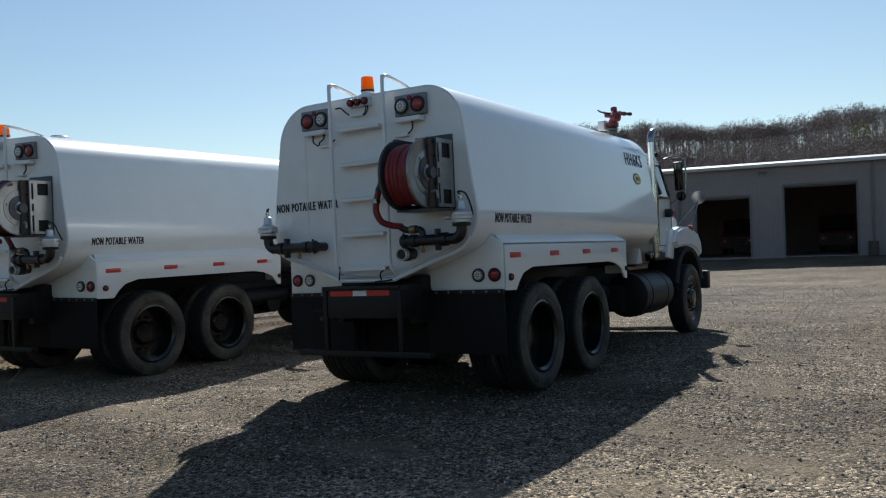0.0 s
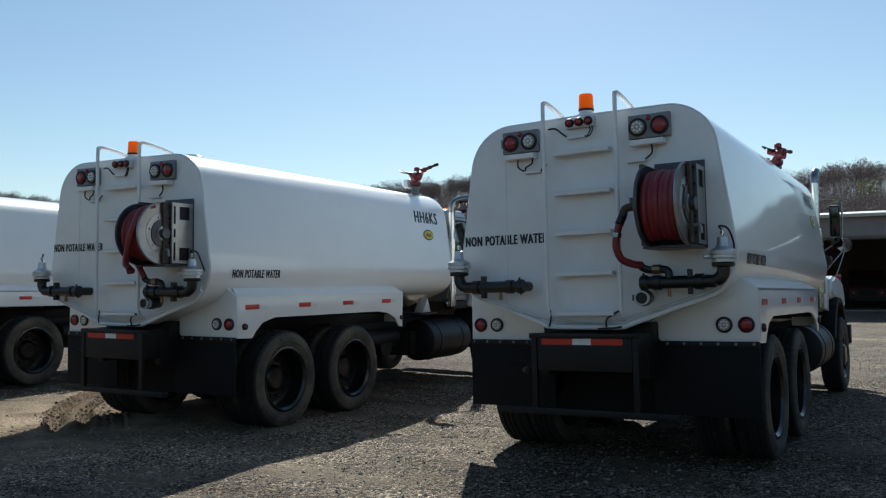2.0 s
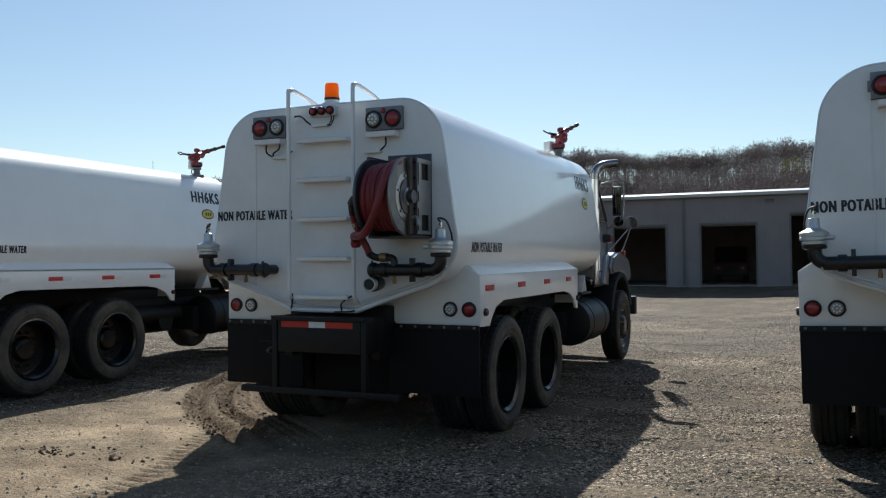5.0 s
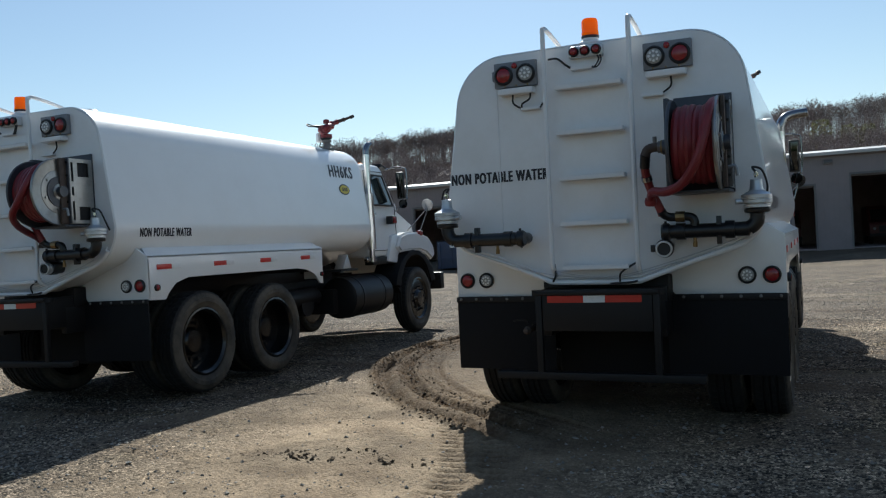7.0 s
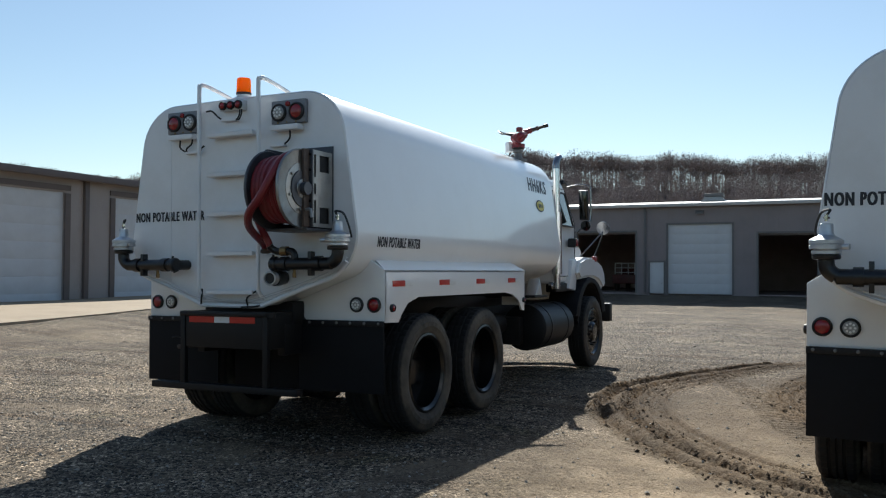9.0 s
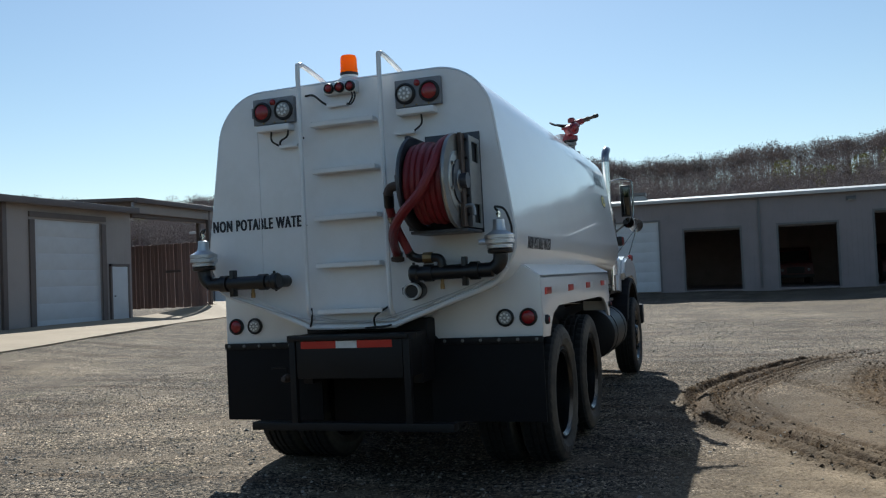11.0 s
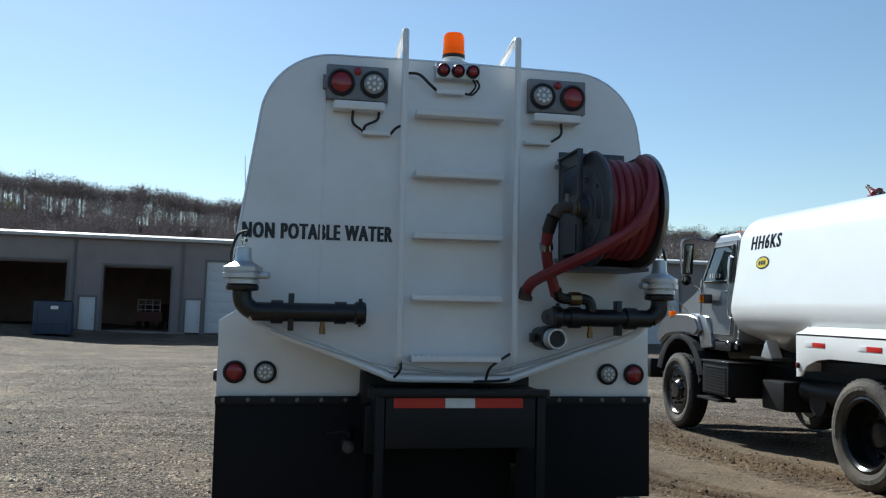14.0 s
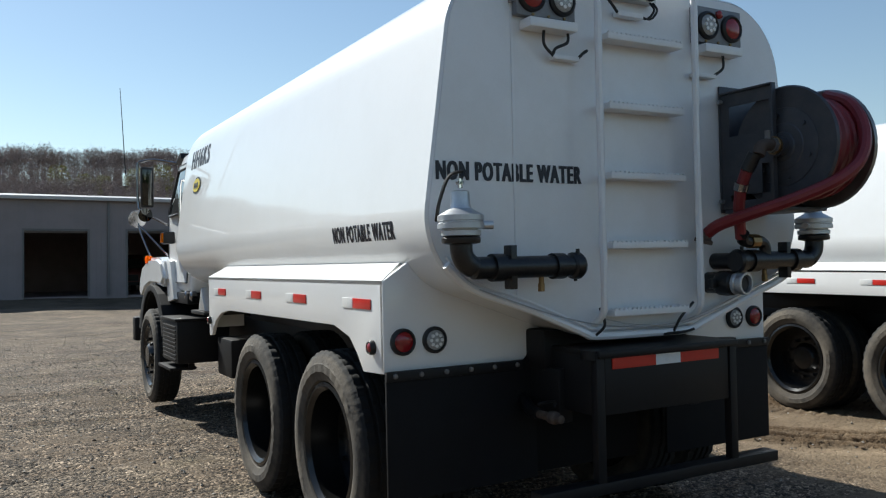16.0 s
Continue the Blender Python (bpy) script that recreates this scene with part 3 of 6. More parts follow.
def island_tint(m, amount):
    """Lightness that varies from piece to piece of a joined mesh."""
    n, l = m.node_tree.nodes, m.node_tree.links
    b = n["Principled BSDF"]
    src = b.inputs["Base Color"].links[0].from_socket
    g = n.new("ShaderNodeNewGeometry")
    v = n.new("ShaderNodeMapRange")
    v.inputs[3].default_value, v.inputs[4].default_value = 1 - amount, 1 + amount
    l.new(g.outputs["Random Per Island"], v.inputs[0])
    x = n.new("ShaderNodeMix")
    x.data_type, x.blend_type = "RGBA", "MULTIPLY"
    x.inputs[0].default_value = 1
    l.new(src, x.inputs[6])
    l.new(v.outputs[0], x.inputs[7])
    l.new(x.outputs[2], b.inputs["Base Color"])
    return m


PEBBLE = island_tint(mat("gravel_stone", (0.27, 0.24, 0.20), 0.85, spots=(0.13, 0.12, 0.105), scale=30.0), 0.5)
rg = np.random.default_rng(8)
shapes = [pebble_shape(rg) for _ in range(10)]
N = 42000
px, py = rg.uniform(-7, 18, N), -6.2 + 26 * rg.uniform(0, 1, N) ** 1.6
keep = rg.uniform(0, 1, N) < np.where(np.hypot(px - 3.6, (py - 3) * 0.55) < 2.6, 0.25, 1.0)
px, py = px[keep], py[keep]
size = 0.008 + 0.013 * rg.uniform(0, 1, len(px)) ** 3 + 0.012 * (rg.uniform(0, 1, len(px)) > 0.995)
pz = height_at(px, py)
joined("gravel_stones", shapes, rg.integers(0, 10, len(px)), [turn_scale(a, b, c + s * 0.2, t, s) for a, b, c, s, t in zip(px, py, pz, size, rg.uniform(0, 6.28, len(px)))], PEBBLE, "loose grey gravel stones scattered over the yard", "gravel")
CLOD = island_tint(mat("mud_clod", (0.078, 0.050, 0.025), 0.95, spots=(0.045, 0.028, 0.014), scale=20.0), 0.35)
cl = []
for (pts, half, deep, gap), many in zip(RUTS, (14, 0, 12)):
    path = smooth_path([(a, b, 0) for a, b in pts], 22)
    for p, q in list(zip(path, path[1:]))[30 if many > 12 else 0:]:
        t = (q - p).normalized()
        for _ in range(many):
            v = half * (rg.choice((-1.05, -0.1, 0.5), p=(0.45, 0.4, 0.15)) + rg.normal(0, 0.16) if many > 12 else rg.normal(0, 0.6))
            cl.append((p.x + t.y * v + rg.normal(0, 0.02), p.y - t.x * v + rg.normal(0, 0.02)))
for a, b in ((3.5, -1.32), (3.8, -1.4), (4.15, -1.22), (4.42, -1.33), (3.65, -1.3)):
    for _ in range(40):
        cl.append((a + rg.normal(0, 0.12), b + rg.normal(0, 0.07)))
cl = np.array(cl)
size = 0.004 + 0.021 * rg.uniform(0, 1, len(cl)) ** 3.5
pz = height_at(cl[:, 0], cl[:, 1])
joined("mud_clods", shapes, rg.integers(0, 10, len(cl)), [turn_scale(a, b, c + s * 0.2, t, s) for (a, b), c, s, t in zip(cl, pz, size, rg.uniform(0, 6.28, len(cl)))], CLOD, "crumbled brown mud clods along the wheel ruts", "mud")


# ---- woods on the hill ----
def sliver(V, F, a, b, r0, r1, k=3):
    """A tapered twig of k sides, with no caps."""
    a, b = np.asarray(a, float), np.asarray(b, float)
    d = b - a
    d = d / (np.linalg.norm(d) + 1e-9)
    u = np.cross(d, (0.3, 0.9, 0.2) if abs(d[2]) > 0.8 else (0, 0, 1.0))
    u = u / np.linalg.norm(u)
    w = np.cross(d, u)
    o = len(V)
    for p, r in ((a, r0), (b, r1)):
        for i in range(k):
            t = 2 * math.pi * i / k
            V.append(p + (u * math.cos(t) + w * math.sin(t)) * r)
    for i in range(k):
        j = (i + 1) % k
        F.append((o + i, o + j, o + k + j))
        F.append((o + i, o + k + j, o + k + i))


def bare_tree(r):
    """A slim trunk that forks into a domed crown of limbs and fine twigs."""
    V, F = [], []

    def twig(p, q, w):
        o = len(V)
        d = np.cross(q - p, r.normal(0, 1, 3))
        d = d / (np.linalg.norm(d) + 1e-9) * w
        V.extend((p - d, p + d, q))
        F.append((o, o + 1, o + 2))

    h = r.uniform(9.6, 11.6)
    rad = h * 0.013
    lean = r.normal(0, 0.02, 2)
    ts = (0, 0.25, 0.45, 0.62, 0.78, 0.9)
    spine = np.array([(lean[0] * t * h + r.normal(0, 0.06), lean[1] * t * h + r.normal(0, 0.06), t * h) for t in ts])
    for i, (p, q) in enumerate(zip(spine, spine[1:])):
        sliver(V, F, p, q, rad * (1 - i / 5.5) + 0.02, rad * (1 - (i + 1) / 5.5) + 0.02, 4)
    wide, tall = h * r.uniform(0.23, 0.30), h * r.uniform(0.20, 0.25)
    mid = spine[4] - (0, 0, h * 0.03)
    for n in range(12):
        az, el = 2.4 * n + r.uniform(-0.4, 0.4), math.asin(r.uniform(-0.35, 1.0))
        e = mid + np.array([math.cos(az) * math.cos(el) * wide, math.sin(az) * math.cos(el) * wide, math.sin(el) * tall]) * r.uniform(0.84, 0.93)
        k = max(0.45, min(0.85, (e[2] / h) - r.uniform(0.14, 0.3)))
        p = np.array([np.interp(k, ts, spine[:, q]) for q in range(3)])
        m = (p + e) / 2 + np.array([(e[0] - p[0]) * 0.16, (e[1] - p[1]) * 0.16, -0.1])
        sliver(V, F, p, m, 0.055, 0.04)
        twig(m, e, 0.045)
    for n in range(165):
        az, el, far = r.uniform(0, 6.28), math.asin(r.uniform(-0.5, 1.0)), r.uniform(0.2, 0.95) ** 0.5
        b = mid + np.array([math.cos(az) * math.cos(el) * wide, math.sin(az) * math.cos(el) * wide, math.sin(el) * tall]) * far
        d = r.normal(0, 1, 3) + (0, 0, 0.2)
        twig(b, b + d / np.linalg.norm(d) * r.uniform(0.4, 0.8), 0.065)
    return np.array(V), np.array(F)


def leafy_crown(r):
    """Small young leaves round the twigs of a tree."""
    V, F = [], []
    for _ in range(1000):
        a, z = r.uniform(0, 6.28), r.uniform(3.5, 11)
        q = (1 - ((z - 7) / 5) ** 2) ** 0.5 * 2.6 * r.uniform(0.2, 1) ** 0.5 if abs(z - 7) < 5 else 0.3
        c = np.array([math.cos(a) * q, math.sin(a) * q, z])
        e = r.normal(0, 1, (3, 3)) * 0.17
        o = len(V)
        V += [c + e[0], c + e[1], c + e[2]]
        F.append((o, o + 1, o + 2))
    return np.array(V), np.array(F)


BARK = island_tint(mat("bare_wood", (0.25, 0.20, 0.182), 0.9, spots=(0.16, 0.122, 0.108), scale=0.09, amount=0.7), 0.14)
LEAF = island_tint(mat("young_leaves", (0.23, 0.21, 0.075), 0.8, spots=(0.17, 0.15, 0.055), scale=0.5), 0.35)
SCRUB = island_tint(mat("scrub_twigs", (0.12, 0.088, 0.083), 0.9, spots=(0.18, 0.13, 0.105), scale=0.15, amount=0.7), 0.15)
rg = np.random.default_rng(11)
trees = [bare_tree(rg) for _ in range(9)]
N = 5600
tx = rg.uniform(-340, 320, N)
crest = rg.uniform(0, 1, N) < 0.36
ty = np.where(crest, rg.uniform(293, 320, N), 165 + 128 * rg.uniform(0, 1, N) ** 0.75)
slope = np.where(crest, 1.30, np.interp(ty, (165, 270, 293), (0.95, 0.95, 0.92)))
tz = ground_height(tx, ty)
joined("woods", trees, rg.integers(0, 9, N), [turn_scale(a, b, c - 0.2, t, s, s * q) for a, b, c, t, s, q in zip(tx, ty, tz, rg.uniform(0, 6.28, N), rg.uniform(0.84, 1.06, N) * slope * (1 + 0.07 * np.sin(tx / 6.3) * np.sin(tx / 17.0 + 1)), rg.uniform(0.92, 1.08, N))], BARK, "bare grey-brown trees covering the hill behind the yard", "trees")


def scrub_shape(r):
    V, F = [], []
    for _ in range(36):
        a, z = r.uniform(0, 6.28), r.uniform(0, 0.3)
        b = np.array([r.normal(0, 0.8), r.normal(0, 0.8), z])
        sliver(V, F, b, b + np.array([math.cos(a) * 0.9, math.sin(a) * 0.9, r.uniform(0.8, 2.2)]), 0.03, 0.012)
    return np.array(V), np.array(F)


scrubs = [scrub_shape(rg) for _ in range(5)]
N = 1800
tx, ty = rg.uniform(-330, 300, N), rg.uniform(165, 296, N)
tz = ground_height(tx, ty)
joined("scrub", scrubs, rg.integers(0, 5, N), [turn_scale(a, b, c - 0.1, t, s) for a, b, c, t, s in zip(tx, ty, tz, rg.uniform(0, 6.28, N), rg.uniform(1.2, 2.4, N))], SCRUB, "leafless brown undergrowth on the slope", "bushes")
crowns = [leafy_crown(rg) for _ in range(3)]
spots = [(115, 242, 0.9), (124, 238, 1.0), (130, 246, 0.8), (66, 250, 1.0), (-58, 240, 0.7), (-126, 248, 1.0), (-150, 240, 0.9), (25, 256, 0.9), (-14, 242, 0.7), (-205, 250, 1.0), (160, 246, 1.0), (18, 250, 1.15), (27, 244, 0.9), (38, 249, 1.1), (46, 251, 1.2), (52, 246, 1.0), (80, 252, 1.1), (30, 252, 0.9), (62, 240, 0.6), (-80, 254, 0.9), (-200, 240, 0.8), (95, 249, 1.0), (57, 254, 0.9), (88, 243, 0.8), (-40, 250, 0.6)]
joined("budding_trees", crowns, [i % 3 for i in range(len(spots))], [turn_scale(a, b, float(ground_height(np.float64(a), np.float64(b))) - 2.2, i, s * 1.08) for i, (a, b, s) in enumerate(spots)], LEAF, "pale green budding trees among the bare woods", "trees")


def conifer(r):
    V, F = [], []
    h = r.uniform(9, 14)
    sliver(V, F, (0, 0, 0), (0, 0, h * 0.9), 0.16, 0.03, 5)
    for k in range(int(h * 3.2)):
        z = h * (0.08 + 0.92 * k / (h * 3.2))
        w = (h - z) * 0.24 + 0.12
        for q in range(7):
            a = r.uniform(0, 6.28)
            d = np.array([math.cos(a), math.sin(a), 0])
            e = np.array([-math.sin(a), math.cos(a), 0]) * w * 0.22
            tip = np.array([0, 0, z - w * r.uniform(0.15, 0.45)]) + d * w * r.uniform(0.8, 1.15)
            o = len(V)
            V += [np.array([0, 0, z + 0.25]), tip * 0.55 + np.array([0, 0, z]) * 0.45 + e, tip, tip * 0.55 + np.array([0, 0, z]) * 0.45 - e]
            F += [(o, o + 1, o + 2), (o, o + 2, o + 3)]
    return np.array(V), np.array(F)


NEEDLES = island_tint(mat("conifer_needles", (0.035, 0.065, 0.028), 0.8, spots=(0.06, 0.09, 0.035), scale=0.6), 0.4)
firs = [conifer(rg) for _ in range(5)]
line = [(rg.uniform(-60, 75), rg.uniform(-62, -40)) for _ in range(120)] + [(rg.uniform(48, 66), rg.uniform(-40, 34)) for _ in range(60)]
joined("conifers", firs, rg.integers(0, 5, len(line)), [turn_scale(a, b, float(ground_height(np.float64(a), np.float64(b))) - 0.2, rg.uniform(0, 6), rg.uniform(0.7, 1.1)) for a, b in line], NEEDLES, "dark green conifers round the yard's far edge", "trees")


# ---- long workshop building across the yard ----
WY, FLOOR_Z, EAVE = 50.84, 0.07, 5.90
earlier = set(bpy.data.objects)
BAYS = [  # from, to, top, kind
    (-36.4, -32.75, 4.42, "shut"), (-30.85, -26.6, 4.42, "open"), (-24.75, -20.5, 4.36, "open"), (-18.75, -14.5, 4.36, "open"), (-13.65, -12.7, 2.15, "small"),
    (-12.3, -8.2, 4.21, "open"), (-7.22, -6.3, 2.15, "small"), (-6.02, -1.93, 4.68, "shut"), (-0.32, 3.12, 4.03, "open"), (5.41, 8.78, 4.05, "open"),
    (10.91, 15.05, 4.60, "open"), (17.1, 20.8, 4.1, "open"), (22.9, 26.9, 4.5, "shut"), (28.9, 32.5, 4.1, "open")]
W0, W1 = -38.0, 36.0
bm = B()
x0 = W0
for a, b, top, kind in BAYS:
    box(bm, ((x0 + a) / 2, WY + 0.12, (EAVE + FLOOR_Z - 0.6) / 2), (a - x0, 0.24, EAVE - FLOOR_Z + 0.6))
    box(bm, ((a + b) / 2, WY + 0.12, (top + EAVE) / 2), (b - a, 0.24, EAVE - top))
    x0 = b
box(bm, ((x0 + W1) / 2, WY + 0.12, (EAVE + FLOOR_Z - 0.6) / 2), (W1 - x0, 0.24, EAVE - FLOOR_Z + 0.6))
solid("wall_front", bm, WALLGREY, "grey ribbed metal wall of the long workshop", "wall", kind="structure")
for nm, c, s in (("wall_back", ((W0 + W1) / 2, WY + 18, 2.6), (W1 - W0, 0.24, 6.2)), ("wall_west", (W0 + 0.12, WY + 9, 2.5), (0.24, 17.5, 6.1)), ("wall_east", (W1 - 0.12, WY + 9, 2.5), (0.24, 17.5, 6.1))):
    solid(nm, box(B(), c, s), INSIDE if nm == "wall_back" else WALLGREY, "grey metal wall of the long workshop", "wall", kind="structure")
solid("floor", box(B(), ((W0 + W1) / 2, WY + 9.1, FLOOR_Z - 0.1), (W1 - W0 - 0.5, 17.6, 0.22)), INSIDE, "dark concrete workshop floor", "floor", kind="structure")
solid("ceiling", box(B(), ((W0 + W1) / 2, WY + 9.1, EAVE - 0.25), (W1 - W0 - 0.5, 17.5, 0.1)), INSIDE, "dark workshop ceiling", "ceiling", kind="structure")
bm = B()
for sgn in (1, -1):
    prism(bm, [(WY + 9 - sgn * 9.35, EAVE + 0.02), (WY + 9, EAVE + 0.93), (WY + 9, EAVE + 1.08), (WY + 9 - sgn * 9.35, EAVE + 0.17)], 0, W0 - 0.3, W1 + 0.3)
solid("roof", bm, ROOFWHITE, "low white metal roof of the long workshop", "roof", kind="structure")
solid("eave_trim", box(B(), ((W0 + W1) / 2, WY - 0.40, EAVE + 0.06), (W1 - W0 + 0.6, 0.1, 0.2), 0.01), ROOFWHITE, "white metal eave trim", "trim", kind="structure")
bm = B()
for a, b, top, kind in BAYS:
    lo = FLOOR_Z
    for cx in (a - 0.06, b + 0.06):
        box(bm, (cx, WY - 0.02, (top + lo) / 2), (0.12, 0.05, top - lo))
    box(bm, ((a + b) / 2, WY - 0.02, top + 0.06), (b - a + 0.24, 0.05, 0.12))
solid("trim", bm, TRIMGREY, "dark grey metal trim round the bay doors", "trim", kind="structure")


def sectional_door(name, a, b, top, rows, y):
    d = thing(name, "closed white sectional bay door", "door", "bay doors", "structure")
    d.location = ((a + b) / 2, y, FLOOR_Z)
    h = (top - FLOOR_Z) / rows
    me = mesh_of("panel", box(B(), (0, 0, h / 2), (b - a - 0.01, 0.06, h - 0.001), 0.0015), DOORWHITE)
    for i in range(rows):
        p = new("panel", me)
        p.parent, p.location = d, (0, 0, i * h)
    return d


num = 0
for a, b, top, kind in BAYS:
    if kind == "open":
        solid("door_edge", box(B(), ((a + b) / 2, WY + 0.16, top - 0.05), (b - a, 0.10, 0.14), 0.01), TRIMBROWN, "brown lower edge of a rolled-up bay door", "door", "rolled-up doors")
    if kind == "shut":
        num += 1
        sectional_door("door_%d" % num, a, b, top, 7, WY + 0.1)
    if kind == "small":
        num += 1
        d = solid("door_%d" % num, box(B(), ((a + b) / 2, WY + 0.04, (top + FLOOR_Z) / 2), (b - a, 0.06, top - FLOOR_Z), 0.01), DOORWHITE, "white steel entrance door beside a bay", "door", "entrance doors", "structure")
        part("door_handle", cyl(B(), (b - 0.12, WY - 0.06, 0.75), (b - 0.12, WY + 0.01, 0.75), 0.035, seg=10), STEEL, d)
d = solid("door_%d" % (num + 1), box(B(), (-30.25, WY + 0.10, 2.24), (1.18, 0.06, 4.32), 0.01), WALLGREY, "grey door leaf half across an open bay", "door", kind="structure")
part("latch_plate", box(B(), (-30.0, WY + 0.06, 1.6), (0.34, 0.02, 0.42), 0.004), TRIMBROWN, d)
for px in (-25.7, -14.1, -7.55, 4.3, 15.95):
    bm = box(B(), (px, WY - 0.07, (EAVE + FLOOR_Z) / 2), (0.14, 0.12, EAVE - FLOOR_Z - 0.1), 0.02)
    solid("downpipe", bm, TRIMGREY, "dark grey rain downpipe on the workshop wall", "downpipe", "downpipes")


def wall_light(x):
    d = thing("wall_light", "small grey floodlight box on the workshop wall", "lamp", "wall lights")
    d.location = (x, WY, 5.48)
    part("housing", prism(B(), [(0, -0.12), (0, 0.12), (-0.16, 0.12), (-0.28, -0.02), (-0.28, -0.12)], 0, -0.26, 0.26, 0.015), TRIMGREY, d)
    part("lens", box(B(), (0, -0.2, -0.125), (0.4, 0.13, 0.02)), CLEARLENS, d)
    return d


for x in (-22.98, -3.95, 9.65, 21.8):
    wall_light(x)


def roof_vent(x, y, z, w, h):
    d = thing("roof_vent", "square galvanised metal vent stack on the workshop roof", "vent", "roof vents")
    d.location = (x, y, z)
    part("duct", box(B(), (0, 0, h / 2 - 0.3), (w, w, h + 0.3), 0.01), GALV, d)
    part("cap", box(B(), (0, 0, h - 0.12), (w * 1.28, w * 1.28, 0.22), 0.02), TRIMGREY, d)
    part("skirt", prism(B(), [(-w * 0.85, -0.1), (w * 0.85, -0.1), (w * 0.55, 0.22), (-w * 0.55, 0.22)], 1, -w * 0.8, w * 0.8), STEEL, d)


for x, w, h, y in ((-35.2, 0.5, 1.7, 3.0), (-33.0, 0.5, 1.0, 6.0), (-29.5, 0.5, 1.9, 3.0), (-27.9, 0.5, 1.1, 6.0), (-3.7, 1.0, 0.5, 5.0)):
    roof_vent(x, WY + y, EAVE + 0.15 + y * 0.115, w, h)


def red_machine(x, y):
    d = thing("red_truck", "red truck with a pale headache rack parked in the bay", "truck")
    d.location = (x, y, FLOOR_Z)
    part("body", prism(B(), [(-2.4, 0.55), (-2.4, 1.25), (0.6, 1.25), (0.9, 1.85), (2.0, 1.85), (2.5, 1.2), (3.2, 1.1), (3.2, 0.5)], 0, -0.95, 0.95, 0.05), BAYRED, d)
    bm = B()
    for q in (-0.75, -0.25, 0.25, 0.75):
        cyl(bm, (q, -2.3, 1.2), (q, -2.3, 2.1), 0.035, seg=8)
    for h in (1.4, 1.75, 2.1):
        cyl(bm, (-0.78, -2.3, h), (0.78, -2.3, h), 0.035, seg=8)
    part("rack", bm, DOORWHITE, d)
    for sx in (-0.8, 0.8):
        for yy in (-1.5, 2.2):
            part("wheel", lathe(B(), [(0.2, -0.12), (0.36, -0.12), (0.4, -0.08), (0.4, 0.08), (0.36, 0.12), (0.2, 0.12)], (sx, yy, 0.4), (1, 0, 0), 20), TYRE, d)


red_machine(-10.4, WY + 8.5)


def bay_truck(x, y, paint, label, wide=1.2):
    """A truck standing nose out, deep in a bay."""
    d = thing("parked_truck", label, "truck", "trucks in the bays")
    d.location = (x, y, FLOOR_Z)
    part("body", prism(B(), [(0.0, 0.55), (0.0, 1.35), (0.12, 1.55), (0.9, 1.7), (1.5, 2.55), (2.0, 2.75), (6.2, 2.75), (6.2, 0.6)], 0, -wide, wide, 0.06), paint, d)
    part("windscreen", prism(B(), [(0.90, 1.74), (1.42, 2.47), (1.46, 2.45), (0.94, 1.72)], 0, -wide * 0.86, wide * 0.86), GLASS, d)
    part("grille", box(B(), (0, -0.02, 1.05), (wide * 1.0, 0.05, 0.45), 0.01), BLACK, d)
    part("bumper", box(B(), (0, -0.1, 0.62), (wide * 2.05, 0.16, 0.24), 0.03), BLACK, d)
    for s in (-1, 1):
        lathe_ = lathe(B(), [(0.10, 0), (0.10, 0.03), (0.06, 0.05), (0.001, 0.055)], (s * wide * 0.74, -0.01, 1.08), (0, -1, 0), 16)
        part("headlight", lathe_, STEEL, d)
        for yy in (1.1, 4.9):
            part("wheel", lathe(B(), [(0.25, -0.14), (0.44, -0.14), (0.49, -0.1), (0.49, 0.1), (0.44, 0.14), (0.25, 0.14)], (s * (wide - 0.15), yy, 0.49), (1, 0, 0), 22), TYRE, d)


bay_truck(6.9, WY + 9.0, BAYRED, "dull red truck standing in a dark workshop bay")
bay_truck(-30.7, WY + 5.5, CASTGREY, "pale grey van standing in a half-open workshop bay", 1.0)
bay_truck(13.75, WY + 9.0, BAYRED, "dull red truck standing in a dark workshop bay")
bay_truck(19.1, WY + 5.0, CASTGREY, "white van standing in a dark workshop bay", 1.0)
solid("barrel", lathe(B(), [(0.27, 0), (0.29, 0.01), (0.285, 0.29), (0.30, 0.30), (0.285, 0.31), (0.285, 0.59), (0.30, 0.60), (0.285, 0.61), (0.29, 0.88), (0.27, 0.89), (0.26, 0.86), (0.001, 0.86)], (15.9, WY - 0.6, FLOOR_Z - 0.05), (0, 0, 1), 24), RUSTED, "rusty steel barrel standing by the workshop wall", "barrel")


fall = Matrix.Translation((10, WY, 0)) @ Matrix.Rotation(0.0062, 4, 'Y') @ Matrix.Translation((-10, -WY, 0))
for ob in set(bpy.data.objects) - earlier:
    if not ob.parent:
        ob.matrix_basis = fall @ ob.matrix_basis


# ---- wires up the hill ----
wires = thing("power_lines", "pale power lines climbing the wooded hill", "power line")
for x, z in ((0.0, 0.0), (1.7, 1.2), (3.3, 0.6), (5.2, 0.0)):
    part("wire", tube(B(), [(x - 71.5, 180, 18.5 + z), (x - 76, 200, 22.3 + z), (x - 86, 243, 31.5 + z), (x - 97.5, 284, 41.8 + z * 0.5)], 0.024, 4, 4), RUSTED, wires)
for x, z in ((0.0, 0.0), (3.3, 0.4)):
    part("wire", tube(B(), [(x - 97.5, 284, 41.8 + z), (x - 84, 288, 40.6 + z), (x - 70, 292, 40.9 + z)], 0.024, 4, 4), RUSTED, wires)
part("pole", cyl(B(), (-95.0, 284.5, 31.0), (-95.0, 284.5, 43.2), 0.2, 0.14, seg=8), TRIMBROWN, wires)
part("cross_arm", box(B(), (-95.0, 284.3, 42.0), (6.4, 0.2, 0.25), 0.02), TRIMBROWN, wires)


